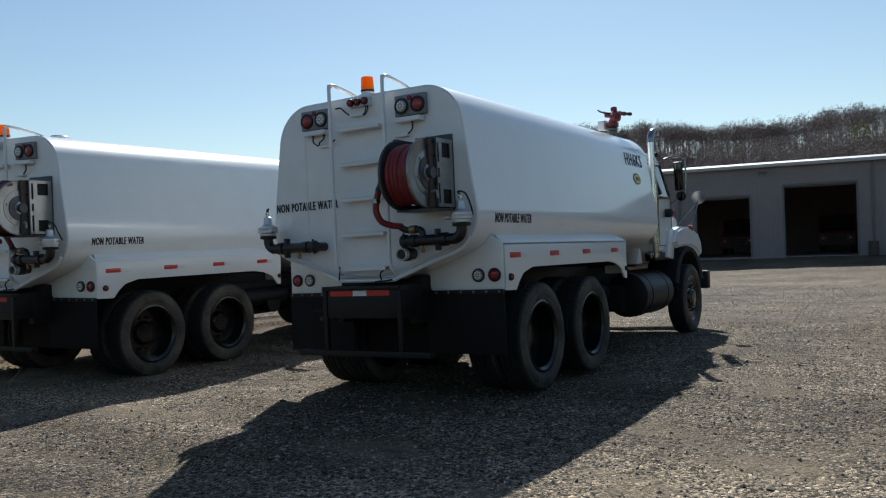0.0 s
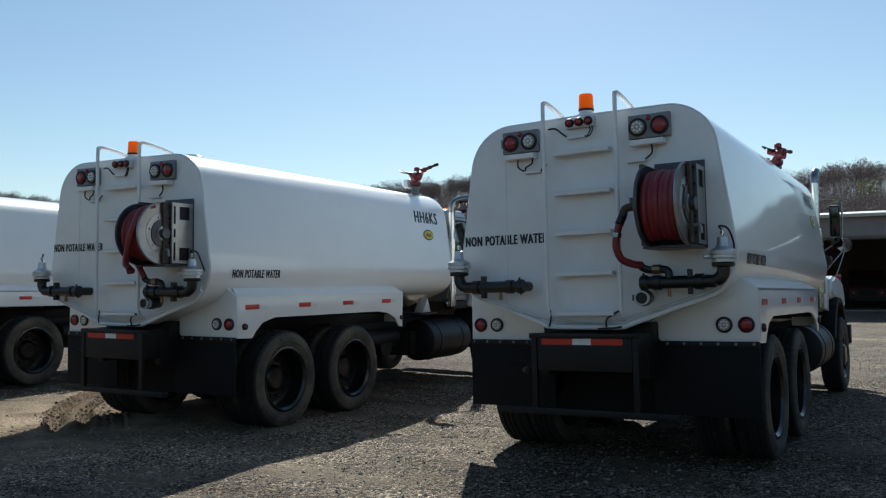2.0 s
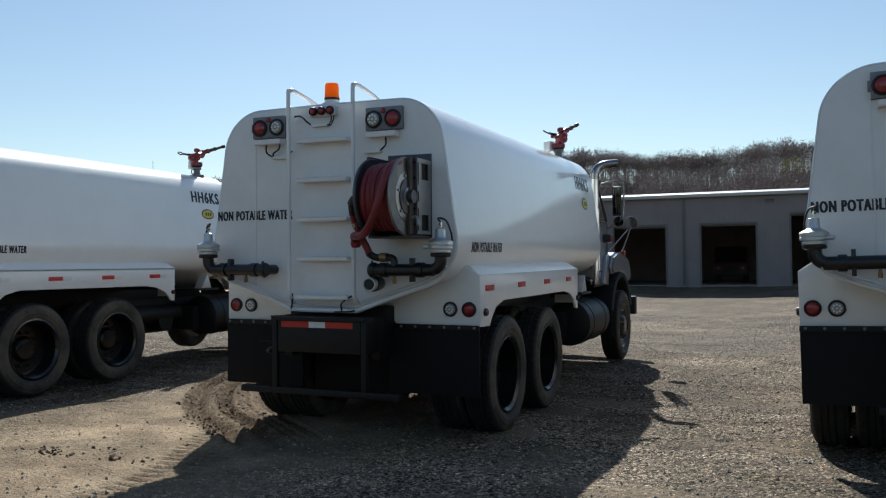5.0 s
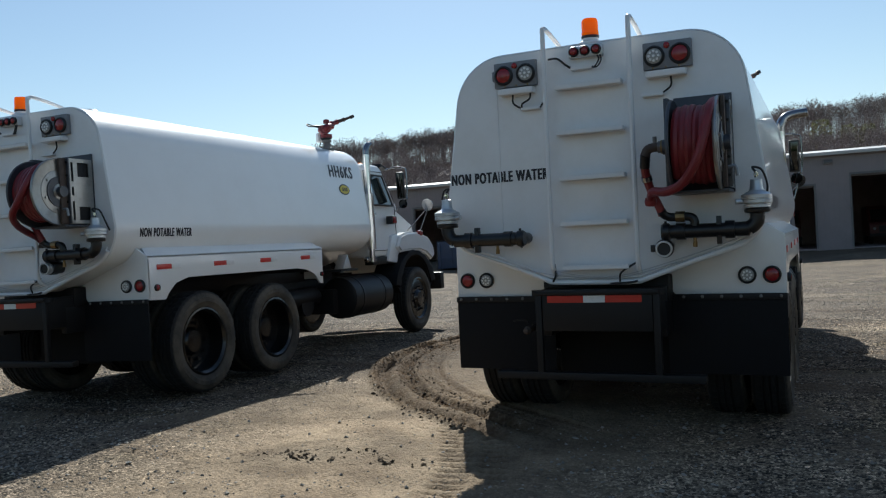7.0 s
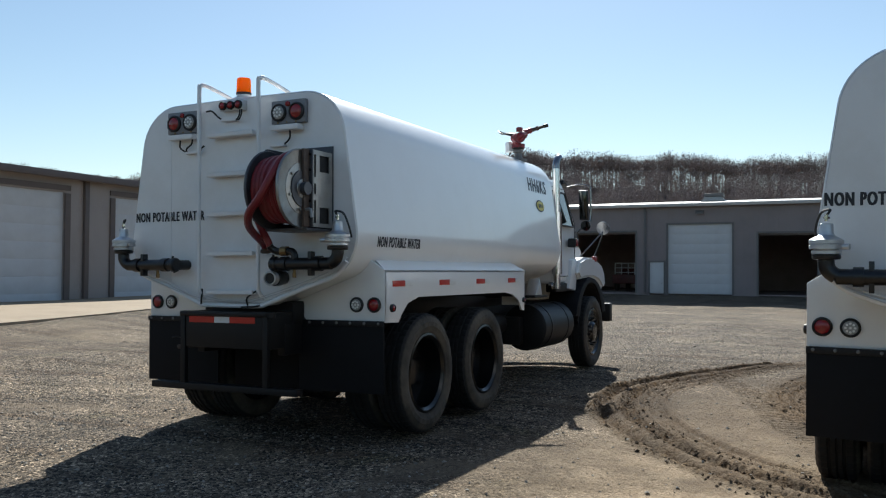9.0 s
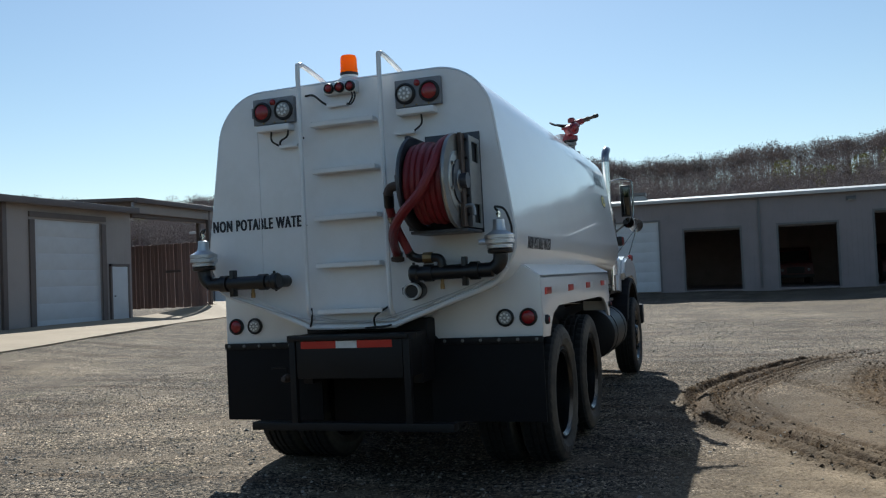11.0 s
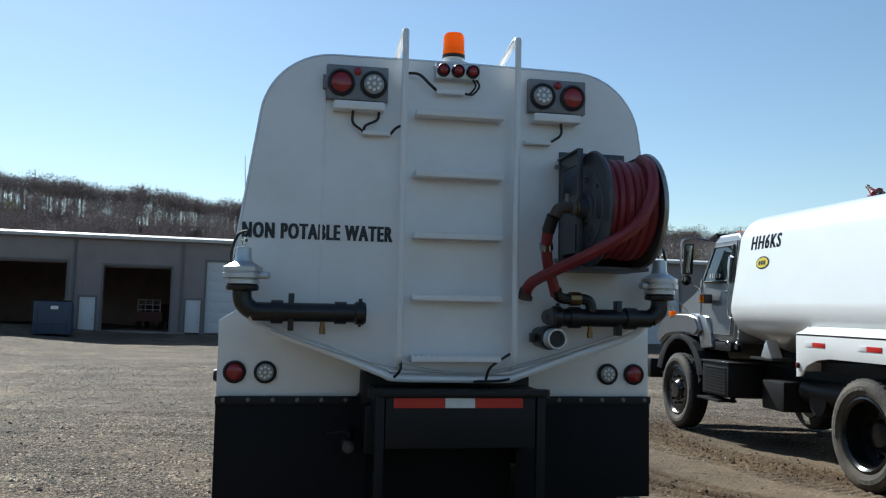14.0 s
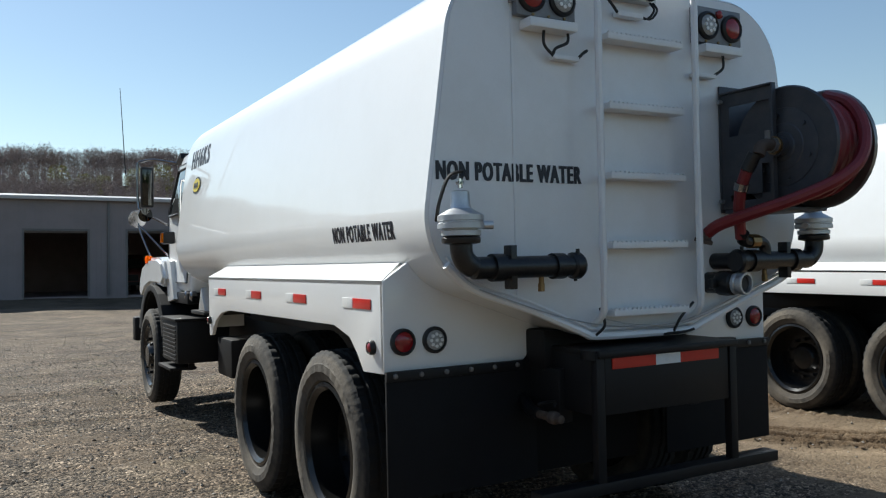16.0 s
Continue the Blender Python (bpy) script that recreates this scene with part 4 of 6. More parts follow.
def dumpster(x, y, rz):
    d = thing("dumpster", "dark blue steel dumpster standing by the workshop", "dumpster")
    d.matrix_world = pose(x, y, float(ground_height(np.float64(x), np.float64(y))), 0, 0, rz)
    part("bin", prism(B(), [(-0.75, 0.1), (0.7, 0.1), (0.85, 1.62), (-0.75, 1.95)], 0, -1.0, 1.0, 0.03), DUMPBLUE, d)
    for s in (-0.5, 0.5):
        part("lid", box(B(), (s, 0.03, 1.85), (0.96, 1.66, 0.05), 0.015, Euler((radians(-10.5), 0, 0)).to_matrix()), BLACK, d)
    bm = B()
    for s in (-0.8, 0, 0.8):
        box(bm, (s, -0.78, 0.95), (0.08, 0.08, 1.6), 0.01)
    box(bm, (0, -0.79, 0.75), (2.06, 0.06, 0.1), 0.01)
    part("rib", bm, DUMPBLUE, d)
    part("label_plate", box(B(), (0.1, -0.83, 1.6), (0.4, 0.01, 0.2)), WHITETAPE, d)
    for a in (-0.8, 0.8):
        for b in (-0.55, 0.5):
            part("caster", cyl(B(), (a - 0.04, b, 0.07), (a + 0.04, b, 0.07), 0.07, seg=10), BLACK, d)


dumpster(-14.0, 46.6, 8)


# ---- storage building along the yard's side, with its canopy ----
LX, LE = -22.0, 5.02
DOORS_L = [(3.8, 7.8), (12.3, 16.2), (18.6, 22.1)]
bm = B()
y0 = -14.0
for a, b in DOORS_L:
    box(bm, (LX - 0.12, (y0 + a) / 2, LE / 2 - 0.3), (0.24, a - y0, LE + 0.6))
    box(bm, (LX - 0.12, (a + b) / 2, (4.47 + LE) / 2), (0.24, b - a, LE - 4.47))
    y0 = b
box(bm, (LX - 0.12, (y0 + 23.9) / 2, LE / 2 - 0.3), (0.24, 23.9 - y0, LE + 0.6))
solid("wall_side", bm, WALLTAN, "taupe ribbed metal wall of the storage building", "wall", kind="structure")
for nm, c, s in (("wall_north", (LX - 7, 23.78, LE / 2 - 0.3), (13.7, 0.24, LE + 0.6)), ("wall_south", (LX - 7, -13.9, LE / 2 - 0.3), (13.7, 0.24, LE + 0.6)), ("wall_rear", (LX - 14, 5.3, LE / 2 - 0.3), (0.24, 38.6, LE + 0.6))):
    solid(nm, box(B(), c, s), WALLTAN, "taupe metal wall of the storage building", "wall", kind="structure")
bm = B()
for sgn in (1, -1):
    prism(bm, [(LX - 7 + sgn * 7.35, LE + 0.02), (LX - 7, LE + 0.95), (LX - 7, LE + 1.1), (LX - 7 + sgn * 7.35, LE + 0.17)], 1, -14.3, 24.0)
solid("roof_side", bm, TRIMBROWN, "low brown metal roof of the storage building", "roof", kind="structure")
bm = B()
box(bm, (LX + 0.42, 4.85, LE + 0.06), (0.12, 38.2, 0.26), 0.01)
for a, b in DOORS_L:
    for q in (a - 0.12, b + 0.12):
        box(bm, (LX + 0.03, q, 2.2), (0.08, 0.24, 4.47))
    box(bm, (LX + 0.03, (a + b) / 2, 4.64), (0.08, b - a + 0.48, 0.2))
for q in (17.15, 9.2, 1.2):
    box(bm, (LX + 0.08, q, LE / 2), (0.14, 0.2, LE - 0.1), 0.01)
solid("trim_side", bm, TRIMBROWN, "dark brown metal door and eave trim", "trim", kind="structure")
for i, (a, b) in enumerate(DOORS_L):
    d = thing("door_%d" % (20 + i), "closed white sectional door in the taupe building", "door", "storage doors", "structure")
    d.location = (LX - 0.1, (a + b) / 2, 0.0)
    h = 4.47 / 7
    me = mesh_of("panel", box(B(), (0, 0, h / 2), (0.06, b - a - 0.01, h - 0.001), 0.0015), DOORWHITE)
    for k in range(7):
        p = new("panel", me)
        p.parent, p.location = d, (0, 0, k * h)
d = solid("door_30", box(B(), (LX + 0.04, 23.1, 1.58), (0.06, 0.96, 2.22), 0.01), DOORWHITE, "white steel entrance door in the taupe wall", "door", kind="structure")
part("door_handle", cyl(B(), (LX + 0.06, 22.75, 1.45), (LX + 0.13, 22.75, 1.45), 0.03, seg=10), STEEL, d)
bm = B()
for q in (22.57, 23.63):
    box(bm, (LX + 0.045, q, 1.6), (0.09, 0.1, 2.4))
box(bm, (LX + 0.045, 23.1, 2.75), (0.09, 1.16, 0.1))
part("door_frame", bm, TRIMBROWN, d)
canopy = thing("canopy", "brown steel canopy with a slatted fence at its far end", "canopy")
canopy.location = (LX, 26.7, 0.82)
part("roof", prism(B(), [(-14, 5.37), (0.42, 4.70), (0.42, 4.86), (-14, 5.53)], 1, -2.75, 3.15, 0.02), TRIMBROWN, canopy)
part("fascia", box(B(), (0.1, 0.15, 4.44), (0.12, 5.8, 0.46), 0.01), WALLTAN, canopy, "taupe sheet fascia under the eave")
part("header", box(B(), (-0.12, 0.15, 4.14), (0.24, 5.6, 0.22), 0.01), TRIMBROWN, canopy)
for a, b in ((0.08, 2.78), (-0.45, 2.72), (-7, 2.75), (-13.8, 2.75), (-13.8, -2.7)):
    part("post", box(B(), (a, b, 2.35), (0.17, 0.17, 4.7), 0.015), TRIMBROWN, canopy)
part("eave_cap", box(B(), (0.36, 0.15, 4.74), (0.14, 6.0, 0.22), 0.01), TRIMBROWN, canopy)
me = mesh_of("slat", box(B(), (0, 0, 1.53), (0.212, 0.05, 3.2), 0.008), SLAT)
for k in range(58):
    p = new("slat", me)
    p.parent, p.location = canopy, (-0.10 - k * 0.235, 2.6 + 0.02 * (k % 2), 0.015 * math.sin(k * 2.1))
bm = B()
for h in (0.8, 3.0):
    box(bm, (-7.0, 2.69, h), (13.4, 0.06, 0.1))
part("rail", bm, TRIMBROWN, canopy)
part("gate_latch", box(B(), (-1.9, 2.56, 1.75), (0.9, 0.05, 0.12), 0.01), TRIMBROWN, canopy)
# the apron lies a hand's width over the yard and follows its fall
edge_y = (-14, 4, 8, 11.2, 16, 20, 24, 33, 42, 49.6)
edge_x = (-12.2, -12.9, -13.6, -14.3, -15.6, -17.0, -18.6, -22.2, -24.8, -25.8)
bm = B()
rows = []
for y in np.arange(-14.0, 49.7, 1.2):
    a, b = float(np.interp(y, (-14, 30.2, 36, 49.6), (LX + 0.02, LX + 0.02, -27, -33))), float(np.interp(y, edge_y, edge_x))
    row = []
    for k in range(9):
        x = a + (b - a) * k / 8
        lift = float(np.interp(y, (-14, 16, 19, 24, 29.5, 36, 49.6), (0, 0, 0.08, 0.17, 0.62, 0.62, 0.34))) * (1 - k / 8)
        row.append(bm.verts.new((x, y, float(ground_height(np.float64(x), np.float64(y))) + 0.055 + lift)))
    rows.append(row + [bm.verts.new((b, y, row[-1].co.z - 0.3))])
for p, q in zip(rows, rows[1:]):
    for k in range(9):
        bm.faces.new((p[k], p[k + 1], q[k + 1], q[k]))
solid("pavement", bm, SLAB, "pale worn concrete apron before the side building", "pavement", kind="structure")


# ---- water truck ----
def fillet(pts, radii, n=14):
    """An open outline with its inner corners rounded."""
    out = [Vector(pts[0])]
    for a, p, b, r in zip(pts, pts[1:], pts[2:], radii):
        a, p, b = Vector(a), Vector(p), Vector(b)
        u, w = (a - p).normalized(), (b - p).normalized()
        half = math.acos(max(-1, min(1, u.dot(w)))) / 2
        d = r / math.tan(half)
        c = p + (u + w).normalized() * (r / math.sin(half))
        s, e = p + u * d - c, p + w * d - c
        a0 = math.atan2(s.y, s.x)
        da = (math.atan2(e.y, e.x) - a0 + math.pi) % (2 * math.pi) - math.pi
        out += [c + Vector((math.cos(a0 + da * k / n), math.sin(a0 + da * k / n))) * r for k in range(n + 1)]
    return out + [Vector(pts[-1])]


# right half of the tank's section: across, up
HALF = fillet([(0.0, 2.875), (1.03, 2.865), (1.238, 1.44), (0.31, 1.11), (0.0, 1.11)], [0.40, 0.36, 0.12])
_hz = np.array([p.y for p in HALF])[::-1]
_hx = np.array([p.x for p in HALF])[::-1]


def tank_side(z):
    """Half width of the tank at a height, between its bottom and top bends."""
    return float(np.interp(z, _hz, _hx))


T0, T1 = -0.30, 5.02


def tank_ring(bm, y, inset):
    """The tank's outline at a place along it, drawn in by inset."""
    c = Vector((0, 2.0))
    pts = HALF + [Vector((-p.x, p.y)) for p in HALF[-2:0:-1]]
    out = []
    n = len(pts)
    for i, p in enumerate(pts):
        t = (pts[(i + 1) % n] - pts[i - 1]).normalized()
        nrm = Vector((-t.y, t.x))
        if nrm.dot(p - c) < 0:
            nrm = -nrm
        q = p - nrm * inset
        out.append(bm.verts.new((q.x, y, q.y)))
    return out


def skin(bm, rings):
    for A, C in zip(rings, rings[1:]):
        n = len(A)
        for i in range(n):
            bm.faces.new((A[i], A[(i + 1) % n], C[(i + 1) % n], C[i]))


def round_lamp(parent, x, y, z, r, lens, label, axis=(0, -1, 0)):
    rim = part("lamp_ring", lathe(B(), [(r * 0.74, 0.0), (r * 0.74, 0.018), (r * 0.84, 0.026), (r, 0.016), (r, 0.0)], (x, y, z), axis, 28), CABLE, parent, label)
    a = Vector(axis)
    bm = lathe(B(), [(r * 0.75, 0.004), (r * 0.74, 0.018), (r * 0.55, 0.026), (r * 0.25, 0.029), (0.002, 0.030)], (x, y, z), axis, 24)
    part("lens", bm, lens, rim)
    if lens is CLEARLENS:
        bm = B()
        for k in range(9):
            t = 2 * math.pi * k / 8
            q = 0 if k == 8 else r * 0.45
            u = a.orthogonal().normalized()
            w = a.cross(u)
            c = Vector((x, y, z)) + u * q * math.cos(t) + w * q * math.sin(t) + a * 0.024
            cyl(bm, c, c + a * 0.008, r * 0.13, seg=8)
        part("diode", bm, WHITETAPE, rim)
    return rim


def wheel_mesh_tyre():
    """A tyre with shoulder lugs and grooves pressed into its tread, and a raised band of plain bars on the side wall."""
    prof = [(0.342, -0.10), (0.358, -0.125), (0.395, -0.140), (0.402, -0.142), (0.442, -0.141), (0.449, -0.138), (0.475, -0.132), (0.498, -0.116), (0.512, -0.104), (0.514, -0.062), (0.499, -0.058), (0.499, -0.040), (0.515, -0.036), (0.515, -0.009), (0.50, -0.005)]
    prof += [(r, -w) for r, w in prof[::-1]]
    seg = 132
    bm = B()
    rings = []
    for k, (r, w) in enumerate(prof):
        m = min(k, len(prof) - 1 - k)
        ring = []
        for i in range(seg):
            lug = (i + (1 if w > 0 else 0)) % 3 != 0
            q, ww = r, w
            if m in (7, 8, 9) and not lug:
                q -= 0.008
            if m in (12, 13) and i % 6 == 0:
                q -= 0.010
            if m in (3, 4) and (i % 66) < 40 and (i % 4) < 3:
                ww = w * 1.035
            a = 2 * math.pi * i / seg
            ring.append(bm.verts.new((ww, q * math.cos(a), q * math.sin(a))))
        rings.append(ring)
    for A, C in zip(rings, rings[1:] + rings[:1]):
        for i in range(seg):
            j = (i + 1) % seg
            bm.faces.new((A[i], A[j], C[j], C[i]))
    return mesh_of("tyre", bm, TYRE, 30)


def wheel_mesh_rim(dish):
    """A steel rim; dish: how deep the disc lies inside the outer edge."""
    bm = lathe(B(), [(0.325, -0.125), (0.346, -0.12), (0.346, 0.12), (0.325, 0.125), (0.30, 0.10), (0.288, 0.125 - dish), (0.15, 0.115 - dish), (0.13, 0.145 - dish), (0.11, 0.165 - dish), (0.06, 0.17 - dish), (0.002, 0.17 - dish), (0.002, 0.09 - dish), (0.288, 0.09 - dish), (0.30, -0.10)], (0, 0, 0), (1, 0, 0), 32)
    for k in range(10):
        t = 2 * math.pi * k / 10
        c = Vector((0.115 - dish, math.cos(t) * 0.19, math.sin(t) * 0.19))
        cyl(bm, c, c + Vector((0.045, 0, 0)), 0.016, seg=6)
    return mesh_of("wheel", bm, RIM)


def make_truck():
    T = thing("water_truck", "white water tank truck with a red hose reel", "truck", "water trucks")
    # tank shell, head plate and rim
    bm = B()
    prof = [(T0, 0.012), (T0 + 0.012, 0.0)]
    prof += [(T1 - 0.22 + 0.22 * math.sin(a), 0.22 * (1 - math.cos(a))) for a in (math.pi / 2 * k / 6 for k in range(7))]
    rings = [tank_ring(bm, y, i) for y, i in prof]
    skin(bm, rings)
    bm.faces.new(rings[-1][::-1])
    part("tank", bm, WHITE, T, "glossy white steel water tank", 40)
    bm = B()
    rings = [tank_ring(bm, y, i) for y, i in ((T0 + 0.008, 0.013), (T0, 0.014), (T0 - 0.001, 0.03))]
    skin(bm, rings)
    bm.faces.new(rings[-1])
    bm.faces.new(rings[0][::-1])
    part("tank_head", bm, HEADWHITE, T, "flat white tank head plate", 40)
    H = T0 - 0.012
    part("head_seam", box(B(), (-0.735, T0 - 0.002, 2.04), (0.013, 0.008, 1.48), 0.003), HEADWHITE, T)
    # ladder
    for x in (-0.315, 0.315):
        part("ladder_rail", tube(B(), [(x, H - 0.02, 1.17), (x, H - 0.085, 1.22), (x, H - 0.10, 1.3), (x, H - 0.10, 1.6), (x, H - 0.10, 2.3), (x, H - 0.10, 2.92), (x, H - 0.085, 2.98), (x, H - 0.02, 3.0), (x, H + 0.27, 2.955), (x, H + 0.44, 2.90), (x, H + 0.47, 2.85)], 0.018, 8, 4), HEADWHITE, T)
    for z in (1.22, 1.545, 1.88, 2.215, 2.55):
        bm = box(B(), (0, H - 0.045, z), (0.49, 0.09, 0.032), 0.006)
        for k in range(18):
            for dy in (0.03, 0.085):
                box(bm, (-0.235 + k * 0.0276, H - dy, z + 0.017), (0.013, 0.014, 0.009))
        part("ladder_rung", bm, HEADWHITE, T)
    # upper lamp boxes
    for s in (-1, 1):
        cx = s * 0.565
        lb = part("lamp_box", box(B(), (cx, T0 - 0.024, 2.70), (0.335, 0.045, 0.19), 0.006), LAMPGREY, T, "grey aluminium lamp box")
        inner, outer = cx - s * 0.088, cx + s * 0.088
        round_lamp(lb, outer, T0 - 0.046, 2.695, 0.074, REDLENS, "red tail lamp")
        round_lamp(lb, inner, T0 - 0.046, 2.695, 0.074, CLEARLENS, "clear reversing lamp")
        part("marker", lathe(B(), [(0.022, 0), (0.022, 0.012), (0.012, 0.02), (0.001, 0.022)], (cx, T0 - 0.046, 2.762), (0, -1, 0), 14), REDLENS, lb)
        for k in (-1, 0, 1):
            part("stud", cyl(B(), (cx - s * 0.01 + k * 0.09, T0 - 0.046, 2.612), (cx - s * 0.01 + k * 0.09, T0 - 0.054, 2.612), 0.007, seg=6), BRASS, lb)
        part("shelf", box(B(), (cx - s * 0.01, T0 - 0.048, 2.567), (0.272, 0.09, 0.045), 0.006), HEADWHITE, lb)
        cb = cx - s * 0.11
        part("junction", box(B(), (cb, T0 - 0.03, 2.43), (0.15, 0.045, 0.022), 0.005), HEADWHITE, lb)
        runs = [[(cx + s * 0.02, T0 - 0.05, 2.55), (cx + s * 0.02, T0 - 0.05, 2.48), (cx - s * 0.04, T0 - 0.04, 2.435)]]
        if s < 0:
            runs += [[(cx + 0.12, T0 - 0.05, 2.55), (cx + 0.11, T0 - 0.055, 2.50), (cx + 0.05, T0 - 0.045, 2.47), (cx + 0.04, T0 - 0.035, 2.435)], [(cb + 0.075, T0 - 0.03, 2.43), (cb + 0.10, T0 - 0.04, 2.46), (cb + 0.13, T0 - 0.04, 2.48)]]
        for run in runs:
            part("cable", tube(B(), run, 0.0075, 6, 5), CABLE, lb)
    part("switch_box", box(B(), (-0.735, T0 - 0.022, 2.70), (0.032, 0.035, 0.075), 0.005), LAMPGREY, T)
    # three small lamps under the beacon
    bar = part("lamp_bar", box(B(), (-0.014, T0 - 0.03, 2.80), (0.25, 0.06, 0.085), 0.008), ALU, T)
    for k in (-1, 0, 1):
        round_lamp(bar, -0.014 + k * 0.083, T0 - 0.06, 2.80, 0.037, REDLENS, "small red lamp")
    part("junction", box(B(), (-0.05, T0 - 0.03, 2.685), (0.16, 0.045, 0.025), 0.005), HEADWHITE, bar)
    for dx in (0.0, 0.02):
        part("cable", tube(B(), [(0.07 + dx, T0 - 0.05, 2.765), (0.085 + dx, T0 - 0.07, 2.72), (0.05 + dx, T0 - 0.06, 2.675), (0.02, T0 - 0.04, 2.685)], 0.006, 6, 5), CABLE, bar)
    part("cable", tube(B(), [(-0.30, T0 - 0.04, 2.775), (-0.23, T0 - 0.05, 2.77), (-0.17, T0 - 0.05, 2.72), (-0.13, T0 - 0.04, 2.69)], 0.008, 6, 5), CABLE, bar)
    # amber beacon
    be = part("beacon", lathe(B(), [(0.09, 2.862), (0.09, 2.885), (0.06, 2.90), (0.062, 2.915), (0.05, 2.918)], (-0.01, T0 + 0.10, 0), (0, 0, 1), 24), HEADWHITE, T, "amber flashing beacon on a white base")
    part("collar", lathe(B(), [(0.060, 2.916), (0.066, 2.92), (0.066, 2.935), (0.055, 2.938)], (-0.01, T0 + 0.10, 0), (0, 0, 1), 24), CABLE, be)
    bm = lathe(B(), [(0.060, 2.935), (0.063, 2.945), (0.063, 2.965), (0.060, 2.97), (0.061, 3.0), (0.059, 3.045), (0.053, 3.06), (0.002, 3.064)], (-0.01, T0 + 0.10, 0), (0, 0, 1), 24)
    part("dome", bm, AMBER, be, "translucent amber dome")
    # lids along the tank's top
    for x, y, r in ((-0.42, 0.15, 0.14), (0.45, 0.2, 0.10), (0.0, 1.5, 0.28)):
        part("hatch", lathe(B(), [(r, 2.86), (r, 2.895), (r * 1.06, 2.90), (r * 1.06, 2.915), (r * 0.9, 2.93), (0.002, 2.935)], (x, y, 0), (0, 0, 1), 24), HEADWHITE, T)
    # conduit sagging along the head's lower edge
    for dz, r in ((0.0, 0.02), (0.035, 0.007)):
        y = H - 0.035
        part("conduit", tube(B(), [(-1.13, y, 1.47 + dz), (-1.0, y, 1.365 + dz), (-0.7, y, 1.26 + dz), (-0.40, y, 1.14 + dz), (-0.32, y, 1.115 + dz), (0.0, y, 1.11 + dz), (0.28, y, 1.11 + dz), (0.36, y, 1.13 + dz), (0.7, y, 1.25 + dz), (1.02, y, 1.36 + dz), (1.13, y, 1.47 + dz)], r, 8, 4), HEADWHITE, T)
    for pts in ([(-0.33, H - 0.05, 1.12), (-0.30, H - 0.08, 1.17), (-0.31, H - 0.06, 1.25)], [(0.10, H - 0.05, 1.10), (0.24, H - 0.06, 1.105), (0.30, H - 0.06, 1.115)], [(0.17, H - 0.05, 1.11), (0.19, H - 0.08, 1.18), (0.30, H - 0.06, 1.25)]):
        part("cable", tube(B(), pts, 0.0075, 6, 5), CABLE, T)
    for pts in ([(-0.98, H - 0.06, 1.36), (-0.6, H - 0.065, 1.235), (-0.28, H - 0.065, 1.165), (0.1, H - 0.065, 1.14), (0.3, H - 0.065, 1.165), (0.62, H - 0.065, 1.25)], [(-0.31, H - 0.07, 1.20), (-0.1, H - 0.07, 1.16), (0.12, H - 0.07, 1.15), (0.34, H - 0.07, 1.19), (0.75, H - 0.065, 1.31), (0.98, H - 0.06, 1.39)]):
        part("wire", tube(B(), pts, 0.003, 6, 5), ALU, T)
    # spray valves, elbows and pipes on both sides
    for s in (-1, 1):
        vx, vy = s * 1.125, -0.47
        pipe = part("spray_pipe", tube(B(), [(vx, vy, 1.60), (vx, vy, 1.53), (vx - s * 0.015, vy, 1.49), (vx - s * 0.055, vy, 1.46), (vx - s * 0.11, vy, 1.455), (s * 0.54, vy, 1.455)], 0.048, 14, 5), PIPEBLACK, T, "black painted spray pipe")
        part("coupling", cyl(B(), (s * 0.98, vy, 1.455), (s * 0.92, vy, 1.455), 0.060, seg=16), PIPEBLACK, pipe)
        part("coupling", cyl(B(), (s * 0.60, vy, 1.455), (s * 0.66, vy, 1.455), 0.058, seg=16), PIPEBLACK, pipe)
        part("end_cap", lathe(B(), [(0.002, 0), (0.052, 0.0), (0.062, 0.015), (0.060, 0.05), (0.05, 0.06), (0.002, 0.061)], (s * 0.50, vy, 1.455), (s, 0, 0), 16), PIPEBLACK, pipe)
        part("end_bolt", cyl(B(), (s * 0.53, vy - 0.02, 1.505), (s * 0.53, vy - 0.02, 1.53), 0.010, seg=6), PIPEBLACK, pipe)
        part("end_bolt", cyl(B(), (s * 0.53, vy, 1.385), (s * 0.53, vy, 1.41), 0.009, seg=6), PIPEBLACK, pipe)
        part("tank_branch", tube(B(), [(s * 0.56, vy, 1.455), (s * 0.54, vy + 0.05, 1.455), (s * 0.54, T0, 1.455)], 0.044, 12, 4), PIPEBLACK, pipe)
        bm = box(B(), (s * 0.88, vy, 1.455), (0.03, 0.06, 0.19), 0.004)
        box(bm, (s * 0.88, (vy + T0) / 2, 1.455), (0.012, abs(vy - T0), 0.08))
        part("clamp", bm, PIPEBLACK, pipe)
        part("drain_cock", cyl(cyl(B(), (s * 0.72, vy, 1.41), (s * 0.72, vy, 1.38), 0.012, seg=8), (s * 0.72, vy, 1.38), (s * 0.72, vy, 1.345), 0.016, seg=6), BRASS, pipe)
        part("pipe_flange", lathe(B(), [(0.05, 1.555), (0.078, 1.56), (0.082, 1.567), (0.082, 1.582), (0.076, 1.588), (0.05, 1.588)], (vx, vy, 0), (0, 0, 1), 24), PIPEBLACK, pipe)
